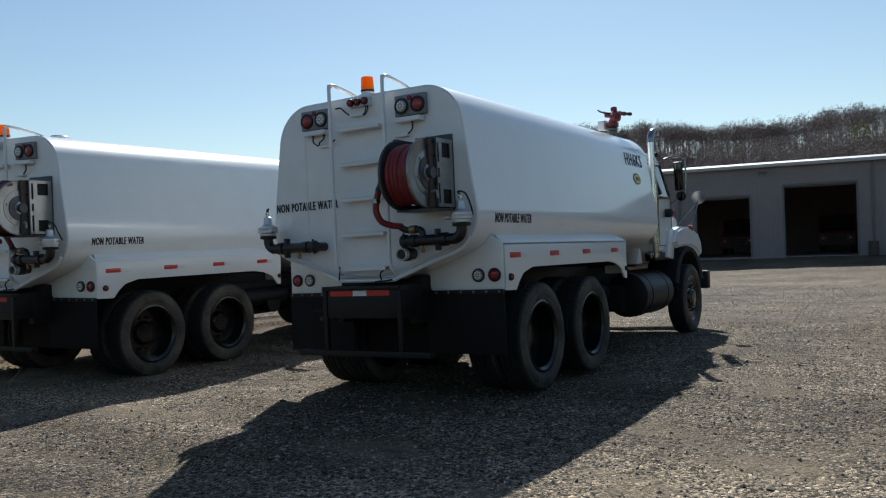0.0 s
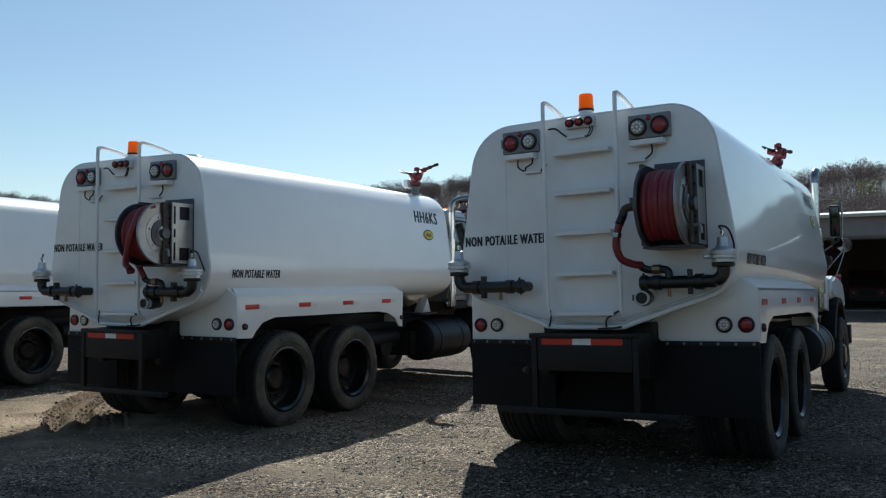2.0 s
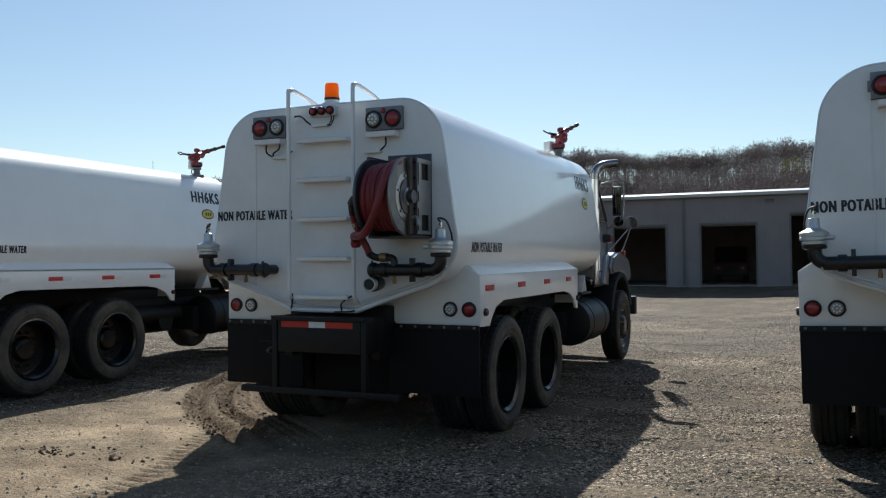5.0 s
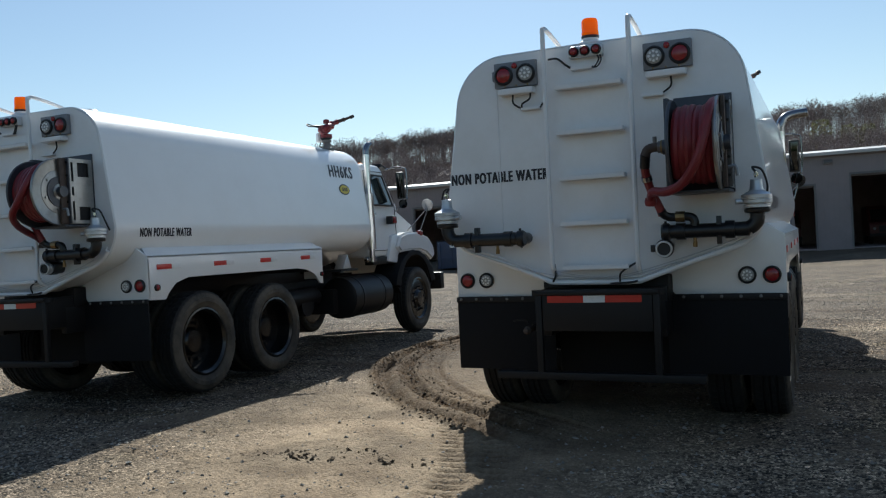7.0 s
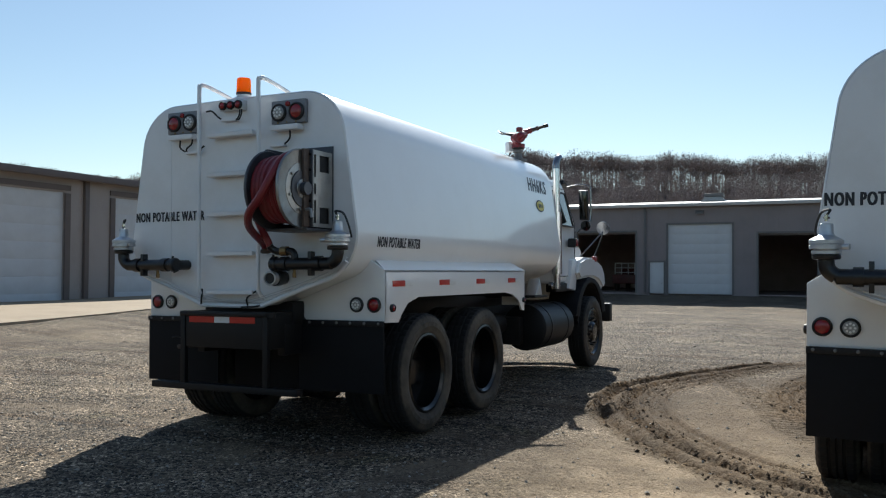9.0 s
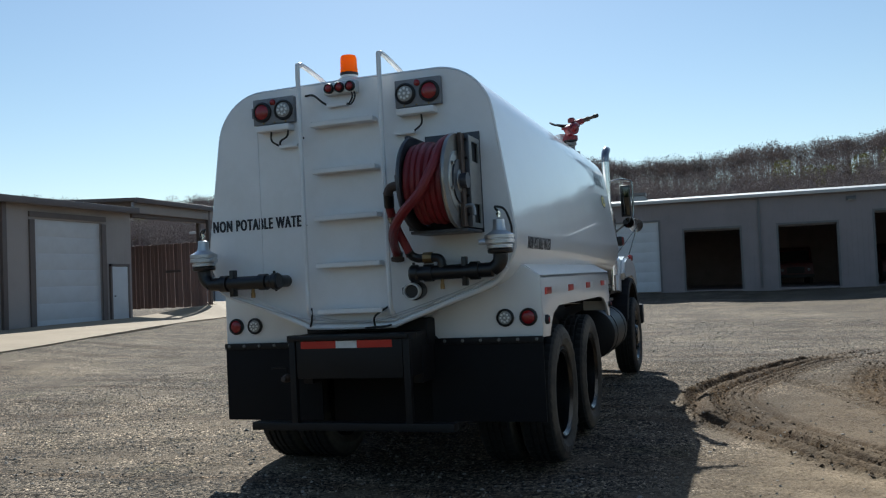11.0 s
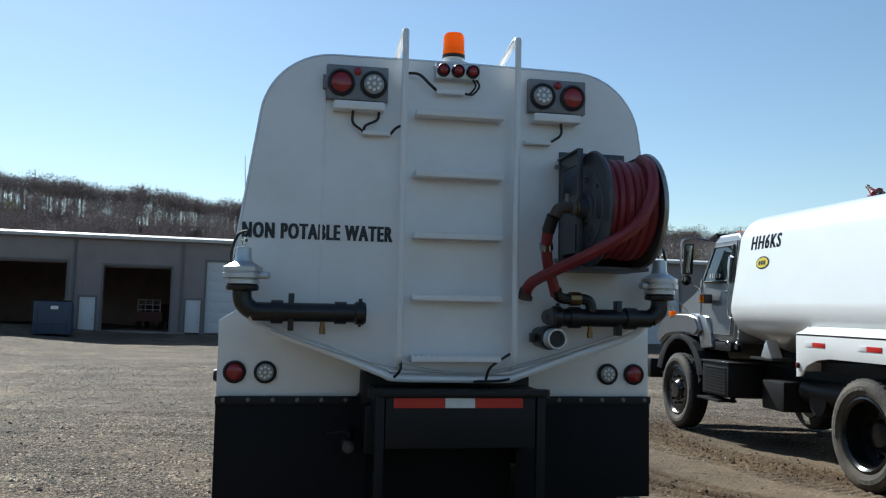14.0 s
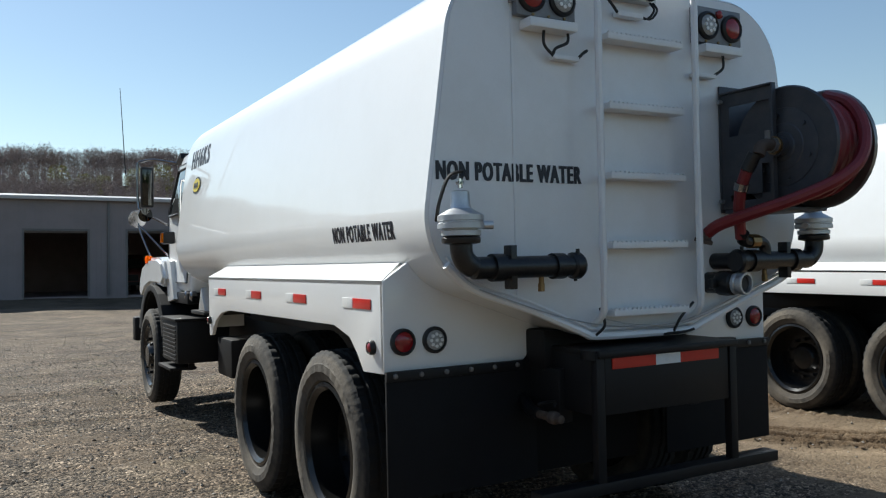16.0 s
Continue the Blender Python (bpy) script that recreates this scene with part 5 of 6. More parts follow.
        va = part("spray_valve", lathe(B(), [(0.066, 1.588), (0.084, 1.592), (0.084, 1.612), (0.072, 1.615), (0.072, 1.62), (0.098, 1.622), (0.098, 1.643), (0.093, 1.646), (0.093, 1.652), (0.098, 1.655), (0.098, 1.676), (0.080, 1.686), (0.047, 1.705), (0.041, 1.72), (0.038, 1.775), (0.028, 1.78), (0.002, 1.78)], (vx, vy, 0), (0, 0, 1), 28), ALU, T, "cast aluminium spray valve")
        bm = cyl(B(), (vx, vy, 1.79), (vx, vy, 1.83), 0.011, seg=8)
        cyl(bm, (vx, vy, 1.805), (vx, vy, 1.818), 0.018, seg=6)
        part("fitting", bm, CHROME, va)
        part("air_line", tube(B(), [(vx, vy, 1.825), (vx - s * 0.02, vy, 1.86), (vx + s * 0.035, vy + 0.03, 1.84), (vx + s * 0.065, vy + 0.06, 1.74), (vx + s * 0.05, vy + 0.12, 1.66)], 0.008, 6, 6), CABLE, va)
        part("knob", cyl(B(), (vx - s * 0.09, vy - 0.03, 1.635), (vx - s * 0.13, vy - 0.045, 1.635), 0.018, seg=10), ALU, va)
    # filler outlet with its ring
    axis = (0.12, -1, -0.02)
    ou = part("outlet", lathe(B(), [(0.05, -0.09), (0.056, -0.085), (0.056, -0.01), (0.064, 0.0), (0.066, 0.045), (0.062, 0.075), (0.050, 0.085), (0.048, 0.10)], (0.500, T0 - 0.075, 1.342), axis, 20), PIPEBLACK, T, "black outlet pipe with bright end ring")
    part("ring", lathe(B(), [(0.049, 0.088), (0.056, 0.09), (0.056, 0.105), (0.051, 0.11), (0.051, 0.122), (0.057, 0.127), (0.058, 0.15), (0.055, 0.154), (0.046, 0.154), (0.044, 0.148), (0.044, 0.09)], (0.500, T0 - 0.075, 1.342), axis, 24), ALU, ou)
    part("bore", lathe(B(), [(0.0435, 0.135), (0.043, 0.07), (0.001, 0.07)], (0.500, T0 - 0.075, 1.342), axis, 20), CABLE, ou)
    part("lug", box(B(), (0.42, T0 - 0.09, 1.342), (0.03, 0.035, 0.05), 0.006), PIPEBLACK, ou)
    # rear panels, fenders and their lamps
    lower = [(1.27, 0.985), (1.27, 1.40), (1.07, 1.53), (0.002, 1.50), (0.002, 1.06), (0.43, 1.06), (0.50, 0.985)]
    for s in (-1, 1):
        pn = part("rear_panel", prism(B(), [(s * a, b) for a, b in lower], 1, 0.0, 0.03, 0.004), WHITE, T, "white rear fender panel")
        round_lamp(pn, s * 1.175, 0.0, 1.118, 0.063, REDLENS, "red tail lamp")
        round_lamp(pn, s * 1.008, 0.0, 1.118, 0.063, CLEARLENS, "clear reversing lamp")
        arch = [(0.005, 0.975), (0.235, 0.965), (0.30, 1.04), (0.40, 1.12), (0.60, 1.168), (2.66, 1.158), (2.88, 1.13), (3.06, 1.06), (3.17, 0.945), (3.245, 0.935), (3.26, 1.40), (0.005, 1.405)]
        fe = part("fender", prism(B(), arch, 0, s * 1.245, s * 1.27, 0.003), WHITE, T, "white steel fender over the rear wheels")
        bm = B()
        v = [bm.verts.new(p) for p in ((s * 1.27, 0.004, 1.404), (s * 1.27, 3.26, 1.40), (s * 1.06, 3.10, 1.535), (s * 1.06, 0.12, 1.54), (s * 1.27, 0.004, 1.384), (s * 1.27, 3.26, 1.38), (s * 1.06, 3.10, 1.515), (s * 1.06, 0.12, 1.52))]
        for f in ((0, 1, 2, 3), (7, 6, 5, 4), (0, 4, 5, 1), (1, 5, 6, 2), (2, 6, 7, 3), (3, 7, 4, 0)):
            bm.faces.new([v[i] for i in f])
        part("fender_top", bm, WHITE, fe)
        part("end_plate", prism(B(), [(s * 1.0, 1.0), (s * 1.25, 1.0), (s * 1.25, 1.40), (s * 1.06, 1.53), (s * 1.0, 1.4)], 1, 3.215, 3.245), WHITE, fe)
        part("liner", prism(B(), [(0.25, 1.15), (0.45, 1.19), (2.8, 1.18), (3.1, 1.10), (3.1, 1.13), (2.82, 1.21), (0.43, 1.22), (0.23, 1.18)], 0, s * 0.45, s * 1.24), FLAP, fe)
        for k, y in enumerate((0.265, 1.145, 1.995, 2.87)):
            part("red_reflector", box(B(), (s * 1.272, y - 0.03, 1.29), (0.006, 0.21, 0.05), 0.002), REDTAPE, fe)
            part("white_reflector", box(B(), (s * 1.272, y + 0.145, 1.29), (0.006, 0.13, 0.05), 0.002), WHITETAPE, fe)
        for y, z, r in ((0.115, 1.09, 0.034), (3.205, 1.06, 0.03)):
            round_lamp(fe, s * 1.27, y, z, r, REDLENS, "small red side lamp", (s, 0, 0))
        fl = part("mud_flap", box(B(), (s * 0.855, -0.012, 0.69), (0.83, 0.016, 0.59), 0.003), FLAP, T, "black rubber mud flap")
        part("flap_strip", box(B(), (s * 0.90, -0.026, 0.965), (0.745, 0.012, 0.045), 0.002), BLACK, fl)
        for k in range(6):
            part("bolt", lathe(B(), [(0.012, 0), (0.012, 0.008), (0.006, 0.012), (0.001, 0.012)], (s * (0.56 + k * 0.134), -0.032, 0.967), (0, -1, 0), 8), CASTGREY, fl)
    # rear work bumper with its reflecting strip
    bu = part("bumper", box(B(), (0.015, -0.28, 1.045), (0.90, 0.46, 0.035), 0.012), BLACK, T, "black steel rear bumper box")
    part("face_plate", box(B(), (0.015, -0.475, 0.90), (0.80, 0.02, 0.27), 0.004), BLACK, bu)
    for x0_, x1_, m in ((-0.345, -0.075, REDTAPE), (-0.075, 0.085, WHITETAPE), (0.085, 0.345, REDTAPE)):
        part("strip", box(B(), ((x0_ + x1_) / 2, -0.488, 0.998), (x1_ - x0_ - 0.002, 0.004, 0.05)), m, bu)
    for s in (-1, 1):
        part("side_plate", box(B(), (s * 0.44 + 0.015, -0.26, 0.90), (0.02, 0.44, 0.27), 0.004), BLACK, bu)
        part("post", box(B(), (s * 0.43 + 0.015, -0.47, 0.74), (0.048, 0.045, 0.62), 0.006), BLACK, bu)
        part("corner", cyl(B(), (s * 0.445 + 0.015, -0.44, 1.02), (s * 0.445 + 0.015, -0.44, 1.064), 0.046, seg=14), BLACK, bu)
    part("cross_bar", box(B(), (0.0, -0.45, 0.435), (1.52, 0.09, 0.055), 0.008), BLACK, bu)
    dv = part("drain_valve", lathe(B(), [(0.015, -0.10), (0.02, -0.10), (0.02, -0.02), (0.030, 0.0), (0.032, 0.02), (0.030, 0.04), (0.02, 0.05), (0.02, 0.08), (0.012, 0.085), (0.001, 0.085)], (-0.56, -0.30, 0.75), (0, -1, 0), 14), RUSTED, bu, "rusty cast drain valve with a lever")
    part("lever", tube(B(), [(-0.56, -0.33, 0.80), (-0.56, -0.33, 0.825), (-0.62, -0.34, 0.83), (-0.67, -0.35, 0.825)], 0.007, 6, 3), BLACK, dv)
    part("hose_stub", tube(B(), [(-0.56, -0.21, 0.75), (-0.55, -0.12, 0.76), (-0.52, 0.0, 0.80), (-0.50, 0.25, 0.84)], 0.03, 10, 4), BLACK, bu)
    # added dark panel that stands in for the deep shade behind the bumper
    part("inner_flap", box(B(), (0, 0.28, 0.66), (0.98, 0.014, 0.66), 0.003), FLAP, T)
    # chassis
    for s in (-1, 1):
        part("frame_rail", box(B(), (s * 0.43, 3.4, 0.83), (0.08, 7.3, 0.26), 0.01), BLACK, T)
    for y in (-0.05, 1.5, 3.6, 4.6, 7.0):
        part("cross_member", box(B(), (0, y, 0.83), (0.80, 0.1, 0.2), 0.01), BLACK, T)
    part("sub_frame", box(B(), (0, 2.35, 1.04), (0.96, 5.0, 0.2), 0.02), BLACK, T)
    for y in (0.85, 2.17):
        bm = cyl(B(), (-1.0, y, 0.52), (1.0, y, 0.52), 0.075, seg=14)
        lathe(bm, [(0.002, -0.2), (0.14, -0.17), (0.21, -0.06), (0.21, 0.06), (0.14, 0.17), (0.002, 0.2)], (0, y, 0.52), (0, 1, 0), 18)
        part("rear_axle", bm, BLACK, T)
    part("front_axle", tube(B(), [(-0.95, 6.5, 0.52), (-0.5, 6.5, 0.44), (0.5, 6.5, 0.44), (0.95, 6.5, 0.52)], 0.06, 10, 4), BLACK, T)
    for s in (-1, 1):
        part("spring", prism(B(), [(0.6, 0.66), (1.5, 0.80), (2.4, 0.66), (2.4, 0.58), (1.5, 0.70), (0.6, 0.58)], 0, s * 0.40, s * 0.52), BLACK, T)
    tyre, deep, shallow = wheel_mesh_tyre(), wheel_mesh_rim(0.19), wheel_mesh_rim(0.02)
    for s in (-1, 1):
        for x, y, me in ((1.105, 0.85, deep), (0.775, 0.85, deep), (1.105, 2.17, deep), (0.775, 2.17, deep), (1.05, 6.5, shallow)):
            w = new("wheel", me)
            w.parent, w.location, w.scale = T, (s * x, y, 0.478), (1.0, 1.04, 1.04)
            w.rotation_euler = (0.7 * y, 0, 0 if s > 0 else math.pi)
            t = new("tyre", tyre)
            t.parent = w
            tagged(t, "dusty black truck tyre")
    # under-tank gear
    part("fuel_tank", lathe(B(), [(0.002, -0.62), (0.26, -0.62), (0.30, -0.60), (0.305, -0.56), (0.305, 0.56), (0.30, 0.60), (0.26, 0.62), (0.002, 0.62)], (0.86, 4.95, 0.66), (0, 1, 0), 28), BLACK, T, "black cylindrical fuel tank")
    for y in (4.6, 5.3):
        part("fuel_strap", lathe(B(), [(0.300, -0.03), (0.312, -0.03), (0.312, 0.03), (0.300, 0.03)], (0.86, y, 0.66), (0, 1, 0), 28, closed=True), BLACK, T)
    bb = part("battery_box", box(B(), (-0.92, 5.3, 0.74), (0.52, 0.72, 0.42), 0.02), BLACK, T, "black battery box with a step")
    bm = B()
    for k in range(9):
        box(bm, (-1.186, 5.3, 0.57 + k * 0.04), (0.012, 0.62, 0.016))
    part("rib", bm, BLACK, bb)
    part("lid", box(B(), (-0.92, 5.3, 0.962), (0.56, 0.76, 0.025), 0.006), BLACK, bb)
    bm = box(B(), (-1.08, 5.45, 0.46), (0.26, 0.62, 0.03), 0.005)
    box(bm, (-1.0, 5.15, 0.52), (0.06, 0.03, 0.16))
    box(bm, (-1.0, 5.75, 0.52), (0.06, 0.03, 0.16))
    part("step", bm, BLACK, bb)
    bm = box(B(), (0.0, 4.45, 0.62), (1.7, 0.5, 0.36), 0.03)
    cyl(bm, (-0.7, 3.75, 0.62), (0.7, 3.75, 0.62), 0.16, seg=18)
    cyl(bm, (-0.15, 3.2, 0.6), (-0.15, 5.6, 0.62), 0.06, seg=12)
    part("pump", bm, BLACK, T)
    bm = box(B(), (0.0, 3.55, 0.68), (0.92, 1.3, 0.5), 0.05)
    cyl(bm, (0.0, 2.6, 0.6), (0.0, 4.4, 0.6), 0.16, seg=16)
    for s in (-1, 1):
        cyl(bm, (s * 0.58, 3.1, 0.72), (s * 0.58, 4.1, 0.72), 0.14, seg=16)
    part("gear_case", bm, BLACK, T, "black gear case and air tanks under the frame")
    part("wheel_chock", prism(B(), [(4.0, 1.09), (4.24, 1.09), (4.13, 1.30)], 0, -1.13, -0.98, 0.01), ALU, T)
    part("wheel_chock", prism(B(), [(4.05, 1.09), (4.29, 1.09), (4.2, 1.30)], 0, 0.98, 1.13, 0.01), ALU, T)
    part("side_shelf", box(B(), (0, 4.2, 1.07), (2.3, 0.5, 0.03), 0.005), BLACK, T)
    # cab
    side = [(5.12, 1.22), (5.12, 2.60), (5.24, 2.70), (5.80, 2.70), (5.93, 2.60), (6.22, 2.04), (6.22, 1.22)]
    bm = prism(B(), side, 0, -1.0, 1.0)
    for v in bm.verts:
        if v.co.z > 2.1:
            v.co.x *= 1 - 0.10 * (v.co.z - 2.1) / 0.6
    bmesh.ops.bevel(bm, geom=list(bm.edges), offset=0.05, segments=3, affect="EDGES", profile=0.5)
    cab = part("cab", bm, CABWHITE, T, "white truck cab")
    lx = lambda z: 1.0 * (1 - 0.10 * max(0, z - 2.1) / 0.6) + 0.004
    for s in (-1, 1):
        def face(pts, out):
            bm = B()
            A = [bm.verts.new((s * (lx(z) + out), y, z)) for y, z in pts]
            C = [bm.verts.new((s * (lx(z) - 0.03), y, z)) for y, z in pts]
            bm.faces.new(A)
            bm.faces.new(C[::-1])
            for i in range(len(pts)):
                j = (i + 1) % len(pts)
                bm.faces.new((A[i], A[j], C[j], C[i]))
            return bm
        door = part("door", face([(5.22, 1.32), (5.20, 2.58), (5.84, 2.58), (6.06, 2.10), (6.10, 1.32)], 0.012), CABWHITE, cab, "white cab door")
        part("window", face([(5.28, 2.04), (5.27, 2.52), (5.80, 2.52), (6.00, 2.04)], 0.018), GLASS, door, "dark side window")
        bm = B()
        for a, b in (((5.28, 2.04), (5.27, 2.52)), ((5.27, 2.52), (5.80, 2.52)), ((5.80, 2.52), (6.00, 2.04)), ((6.00, 2.04), (5.28, 2.04))):
            cyl(bm, (s * (lx(a[1]) + 0.018), *a), (s * (lx(b[1]) + 0.018), *b), 0.014, seg=8)
        part("window_seal", bm, CABLE, door)
        edge = [(5.22, 1.32), (5.20, 2.58), (5.84, 2.58), (6.06, 2.10), (6.10, 1.32)]
        part("door_gap", tube(B(), [(s * (lx(c) + 0.012), a, c) for a, c in edge + edge[:1]], 0.007, 5, 0), CABLE, door)
        for yy in (5.06, 5.3):
            part("air_cap", lathe(B(), [(0.045, 0.0), (0.05, 0.01), (0.05, 0.05), (0.035, 0.065), (0.001, 0.066)], (s * 0.96, yy, 1.19), (s, 0, 0), 14), DULLCHROME, cab)
        part("handle", box(B(), (s * 1.03, 5.30, 1.90), (0.03, 0.12, 0.03), 0.008), CHROME, door)
        part("step_plate", box(B(), (s * 0.94, 5.65, 1.16), (0.16, 0.9, 0.12), 0.02), BLACK, cab)
        # grab rail and door mirrors
        part("grab_rail", tube(B(), [(s * 1.03, 5.16, 1.55), (s * 1.08, 5.16, 1.6), (s * 1.08, 5.16, 2.3), (s * 1.02, 5.16, 2.35)], 0.014, 8, 4), CHROME, cab)
        tilt = Euler((0.10, 0, s * 0.12)).to_matrix()
        mx = 1.18 if s > 0 else -1.25
        mi = part("mirror", box(B(), (mx, 6.02, 2.36), (0.135, 0.07, 0.44), 0.02, tilt), CABLE, cab, "tall black side mirror on chrome arms")
        part("mirror_glass", box(B(), Vector((mx, 6.02, 2.36)) + tilt @ Vector((0, -0.038, 0)), (0.10, 0.008, 0.39), 0.003, tilt), MIRROR, mi)
        part("arm", tube(B(), [(s * 0.96, 5.9, 2.62), (mx - s * 0.08, 6.0, 2.66), (mx + s * 0.05, 6.05, 2.64), (mx + s * 0.09, 6.06, 2.58), (mx + s * 0.09, 6.06, 2.2), (mx + s * 0.05, 6.05, 2.1), (s * 1.02, 6.1, 1.95)], 0.014, 8, 4), DULLCHROME, mi)
        part("round_mirror", lathe(B(), [(0.002, -0.03), (0.05, -0.02), (0.075, 0.0), (0.075, 0.012), (0.002, 0.02)], (mx + s * 0.02, 6.04, 2.06), (0, -1, -0.25), 20), MIRROR, mi)
        part("marker_box", box(B(), (s * 1.08, 5.80, 1.80), (0.12, 0.16, 0.13), 0.02), CABLE, cab)
        part("marker_lens", box(B(), (s * 1.145, 5.80, 1.80), (0.012, 0.12, 0.10), 0.004), REDLENS if s > 0 else AMBER, cab)
        # front wheel arch
        arcpts = [(6.5 + 0.62 * math.cos(a), 0.60 + 0.62 * math.sin(a)) for a in (math.pi * k / 10 for k in range(11))]
        bm = prism(B(), [(7.43, 1.18), (7.38, 1.36), (7.20, 1.51), (6.75, 1.60), (6.30, 1.60), (6.05, 1.55), (5.92, 1.36), (6.06, 1.27), (6.30, 1.29), (6.75, 1.29), (7.05, 1.24), (7.30, 1.11)], 0, s * 0.60, s * 1.12)
        bmesh.ops.bevel(bm, geom=[e for e in bm.edges if abs(e.verts[0].co.x - e.verts[1].co.x) < 1e-4], offset=0.035, segments=3, affect="EDGES")
        part("front_fender", bm, CABWHITE, cab, "white rounded front fender")
        part("fender_flare", prism(B(), [(6.5 + 0.82 * math.cos(a), 0.60 + 0.69 * math.sin(a)) for a in (0.22 + (math.pi - 0.44) * k / 10 for k in range(11))] + [(6.5 + 0.62 * math.cos(a), 0.60 + 0.62 * math.sin(a)) for a in (math.pi - 0.22 - (math.pi - 0.44) * k / 10 for k in range(11))], 0, s * 0.70, s * 1.15, 0.01), FLAP, cab, "black wheel arch flare")
        part("splash_panel", prism(B(), [(5.66, 1.14), (5.98, 1.10), (6.12, 1.50), (6.0, 1.58), (5.84, 1.55)], 0, s * 0.80, s * 1.06, 0.02), CABWHITE, cab)
        part("fender_liner", prism(B(), [(5.80, 0.72)] + [(y, z + 0.08) for y, z in arcpts[::-1]] + [(7.2, 0.72)] + [(y * 0.96 + 6.5 * 0.04, z * 0.96 + 0.04) for y, z in arcpts], 0, s * 0.65, s * 1.12), FLAP, cab)
        part("fender_mirror_arm", tube(tube(B(), [(s * 1.05, 6.9, 1.55), (s * 1.16, 7.02, 1.9), (s * 1.18, 7.05, 2.02)], 0.009, 6, 3), [(s * 0.9, 6.75, 1.62), (s * 1.16, 7.02, 1.98)], 0.009, 6, 0), DULLCHROME, cab)
        part("fender_mirror", lathe(B(), [(0.002, -0.07), (0.07, -0.05), (0.105, 0.0), (0.105, 0.012), (0.002, 0.016)], (s * 1.19, 7.05, 2.07), (0, -1, -0.2), 22), DULLCHROME, cab, "round chrome fender mirror")
        part("fender_lamp", box(B(), (s * 1.10, 6.86, 1.58), (0.07, 0.13, 0.09), 0.02), AMBER if s < 0 else REDLENS, cab)
        part("hood_latch", tube(B(), [(s * 0.98, 6.14, 1.52), (s * 1.02, 6.2, 1.42), (s * 1.06, 6.22, 1.30)], 0.014, 6, 4), CABLE, cab)
    for y0_, z0_, y1_, z1_ in ((6.19, 2.10, 5.94, 2.56),):
        part("windscreen", prism(B(), [(y0_ - 0.01, z0_), (y0_ + 0.02, z0_ + 0.012), (y1_ + 0.02, z1_ + 0.012), (y1_ - 0.01, z1_)], 0, -0.86, 0.86), GLASS, cab)
    vis = prism(B(), [(5.80, 2.66), (5.84, 2.73), (6.12, 2.66), (6.11, 2.63), (5.86, 2.69)], 0, -0.93, 0.93, 0.008)
    part("sun_visor", vis, BLACK, cab, "dark sun visor over the windscreen")
    hood = prism(B(), [(6.18, 1.30), (6.18, 2.08), (6.6, 2.07), (7.05, 1.96), (7.38, 1.79), (7.48, 1.55), (7.50, 0.92), (7.2, 0.90), (7.0, 1.3)], 0, -0.78, 0.78)
    for v in hood.verts:
        if v.co.y > 6.3 and v.co.z > 1.6:
            v.co.x *= 0.90
    bmesh.ops.bevel(hood, geom=list(hood.edges), offset=0.09, segments=4, affect="EDGES")
    part("hood", hood, CABWHITE, cab, "white sloping engine hood")
    bm = B()
    for k in range(8):
        box(bm, (0, 7.50, 1.0 + k * 0.075), (1.0, 0.03, 0.03), 0.005)
    part("grille", bm, CHROME, cab)
    part("front_bumper", box(B(), (0, 7.58, 0.72), (2.34, 0.16, 0.30), 0.03), BLACK, T)
    part("tow_hook", tube(B(), [(1.0, 7.6, 0.74), (1.06, 7.74, 0.72), (1.0, 7.8, 0.76)], 0.022, 8, 3), BLACK, T)
    # exhaust stack, intake and roof gear
    st = part("exhaust_pipe", tube(B(), [(1.06, 5.10, 1.15), (1.06, 5.10, 2.0), (1.06, 5.10, 2.82)], 0.047, 16, 2), CHROME, T, "chrome exhaust stack with a curved tip")
    part("stack_tip", tube(B(), [(1.06, 5.10, 2.80), (1.06, 5.11, 2.88), (1.065, 5.15, 2.94), (1.07, 5.21, 2.97)], 0.05, 16, 5), DULLCHROME, st)
    part("stack_guard", lathe(B(), [(0.072, 1.35), (0.072, 2.2), (0.067, 2.2), (0.067, 1.35)], (1.06, 5.10, 0), (0, 0, 1), 20, closed=True), CHROME, st)
    part("roof_rack", box(B(), (-0.2, 5.45, 2.76), (0.8, 0.18, 0.09), 0.02), BLACK, cab)
    for x in (-0.6, 0.6):
        part("roof_lamp", lathe(B(), [(0.05, 2.70), (0.05, 2.74), (0.03, 2.765), (0.002, 2.77)], (x, 5.75, 0), (0, 0, 1), 14), AMBER, cab)
    part("antenna", cyl(B(), (-1.46, 6.08, 2.5), (-1.50, 6.1, 3.44), 0.006, 0.003, seg=6), CABLE, cab)
    # lettering on the head plate and along both sides
    me = lettering("NON POTABLE WATER", 0.085, 0.80)
    ob = new("lettering", me)
    ob.parent = T
    ob.matrix_basis = pose(-1.148, T0 - 0.0042, 1.842, 90, 0, 0)
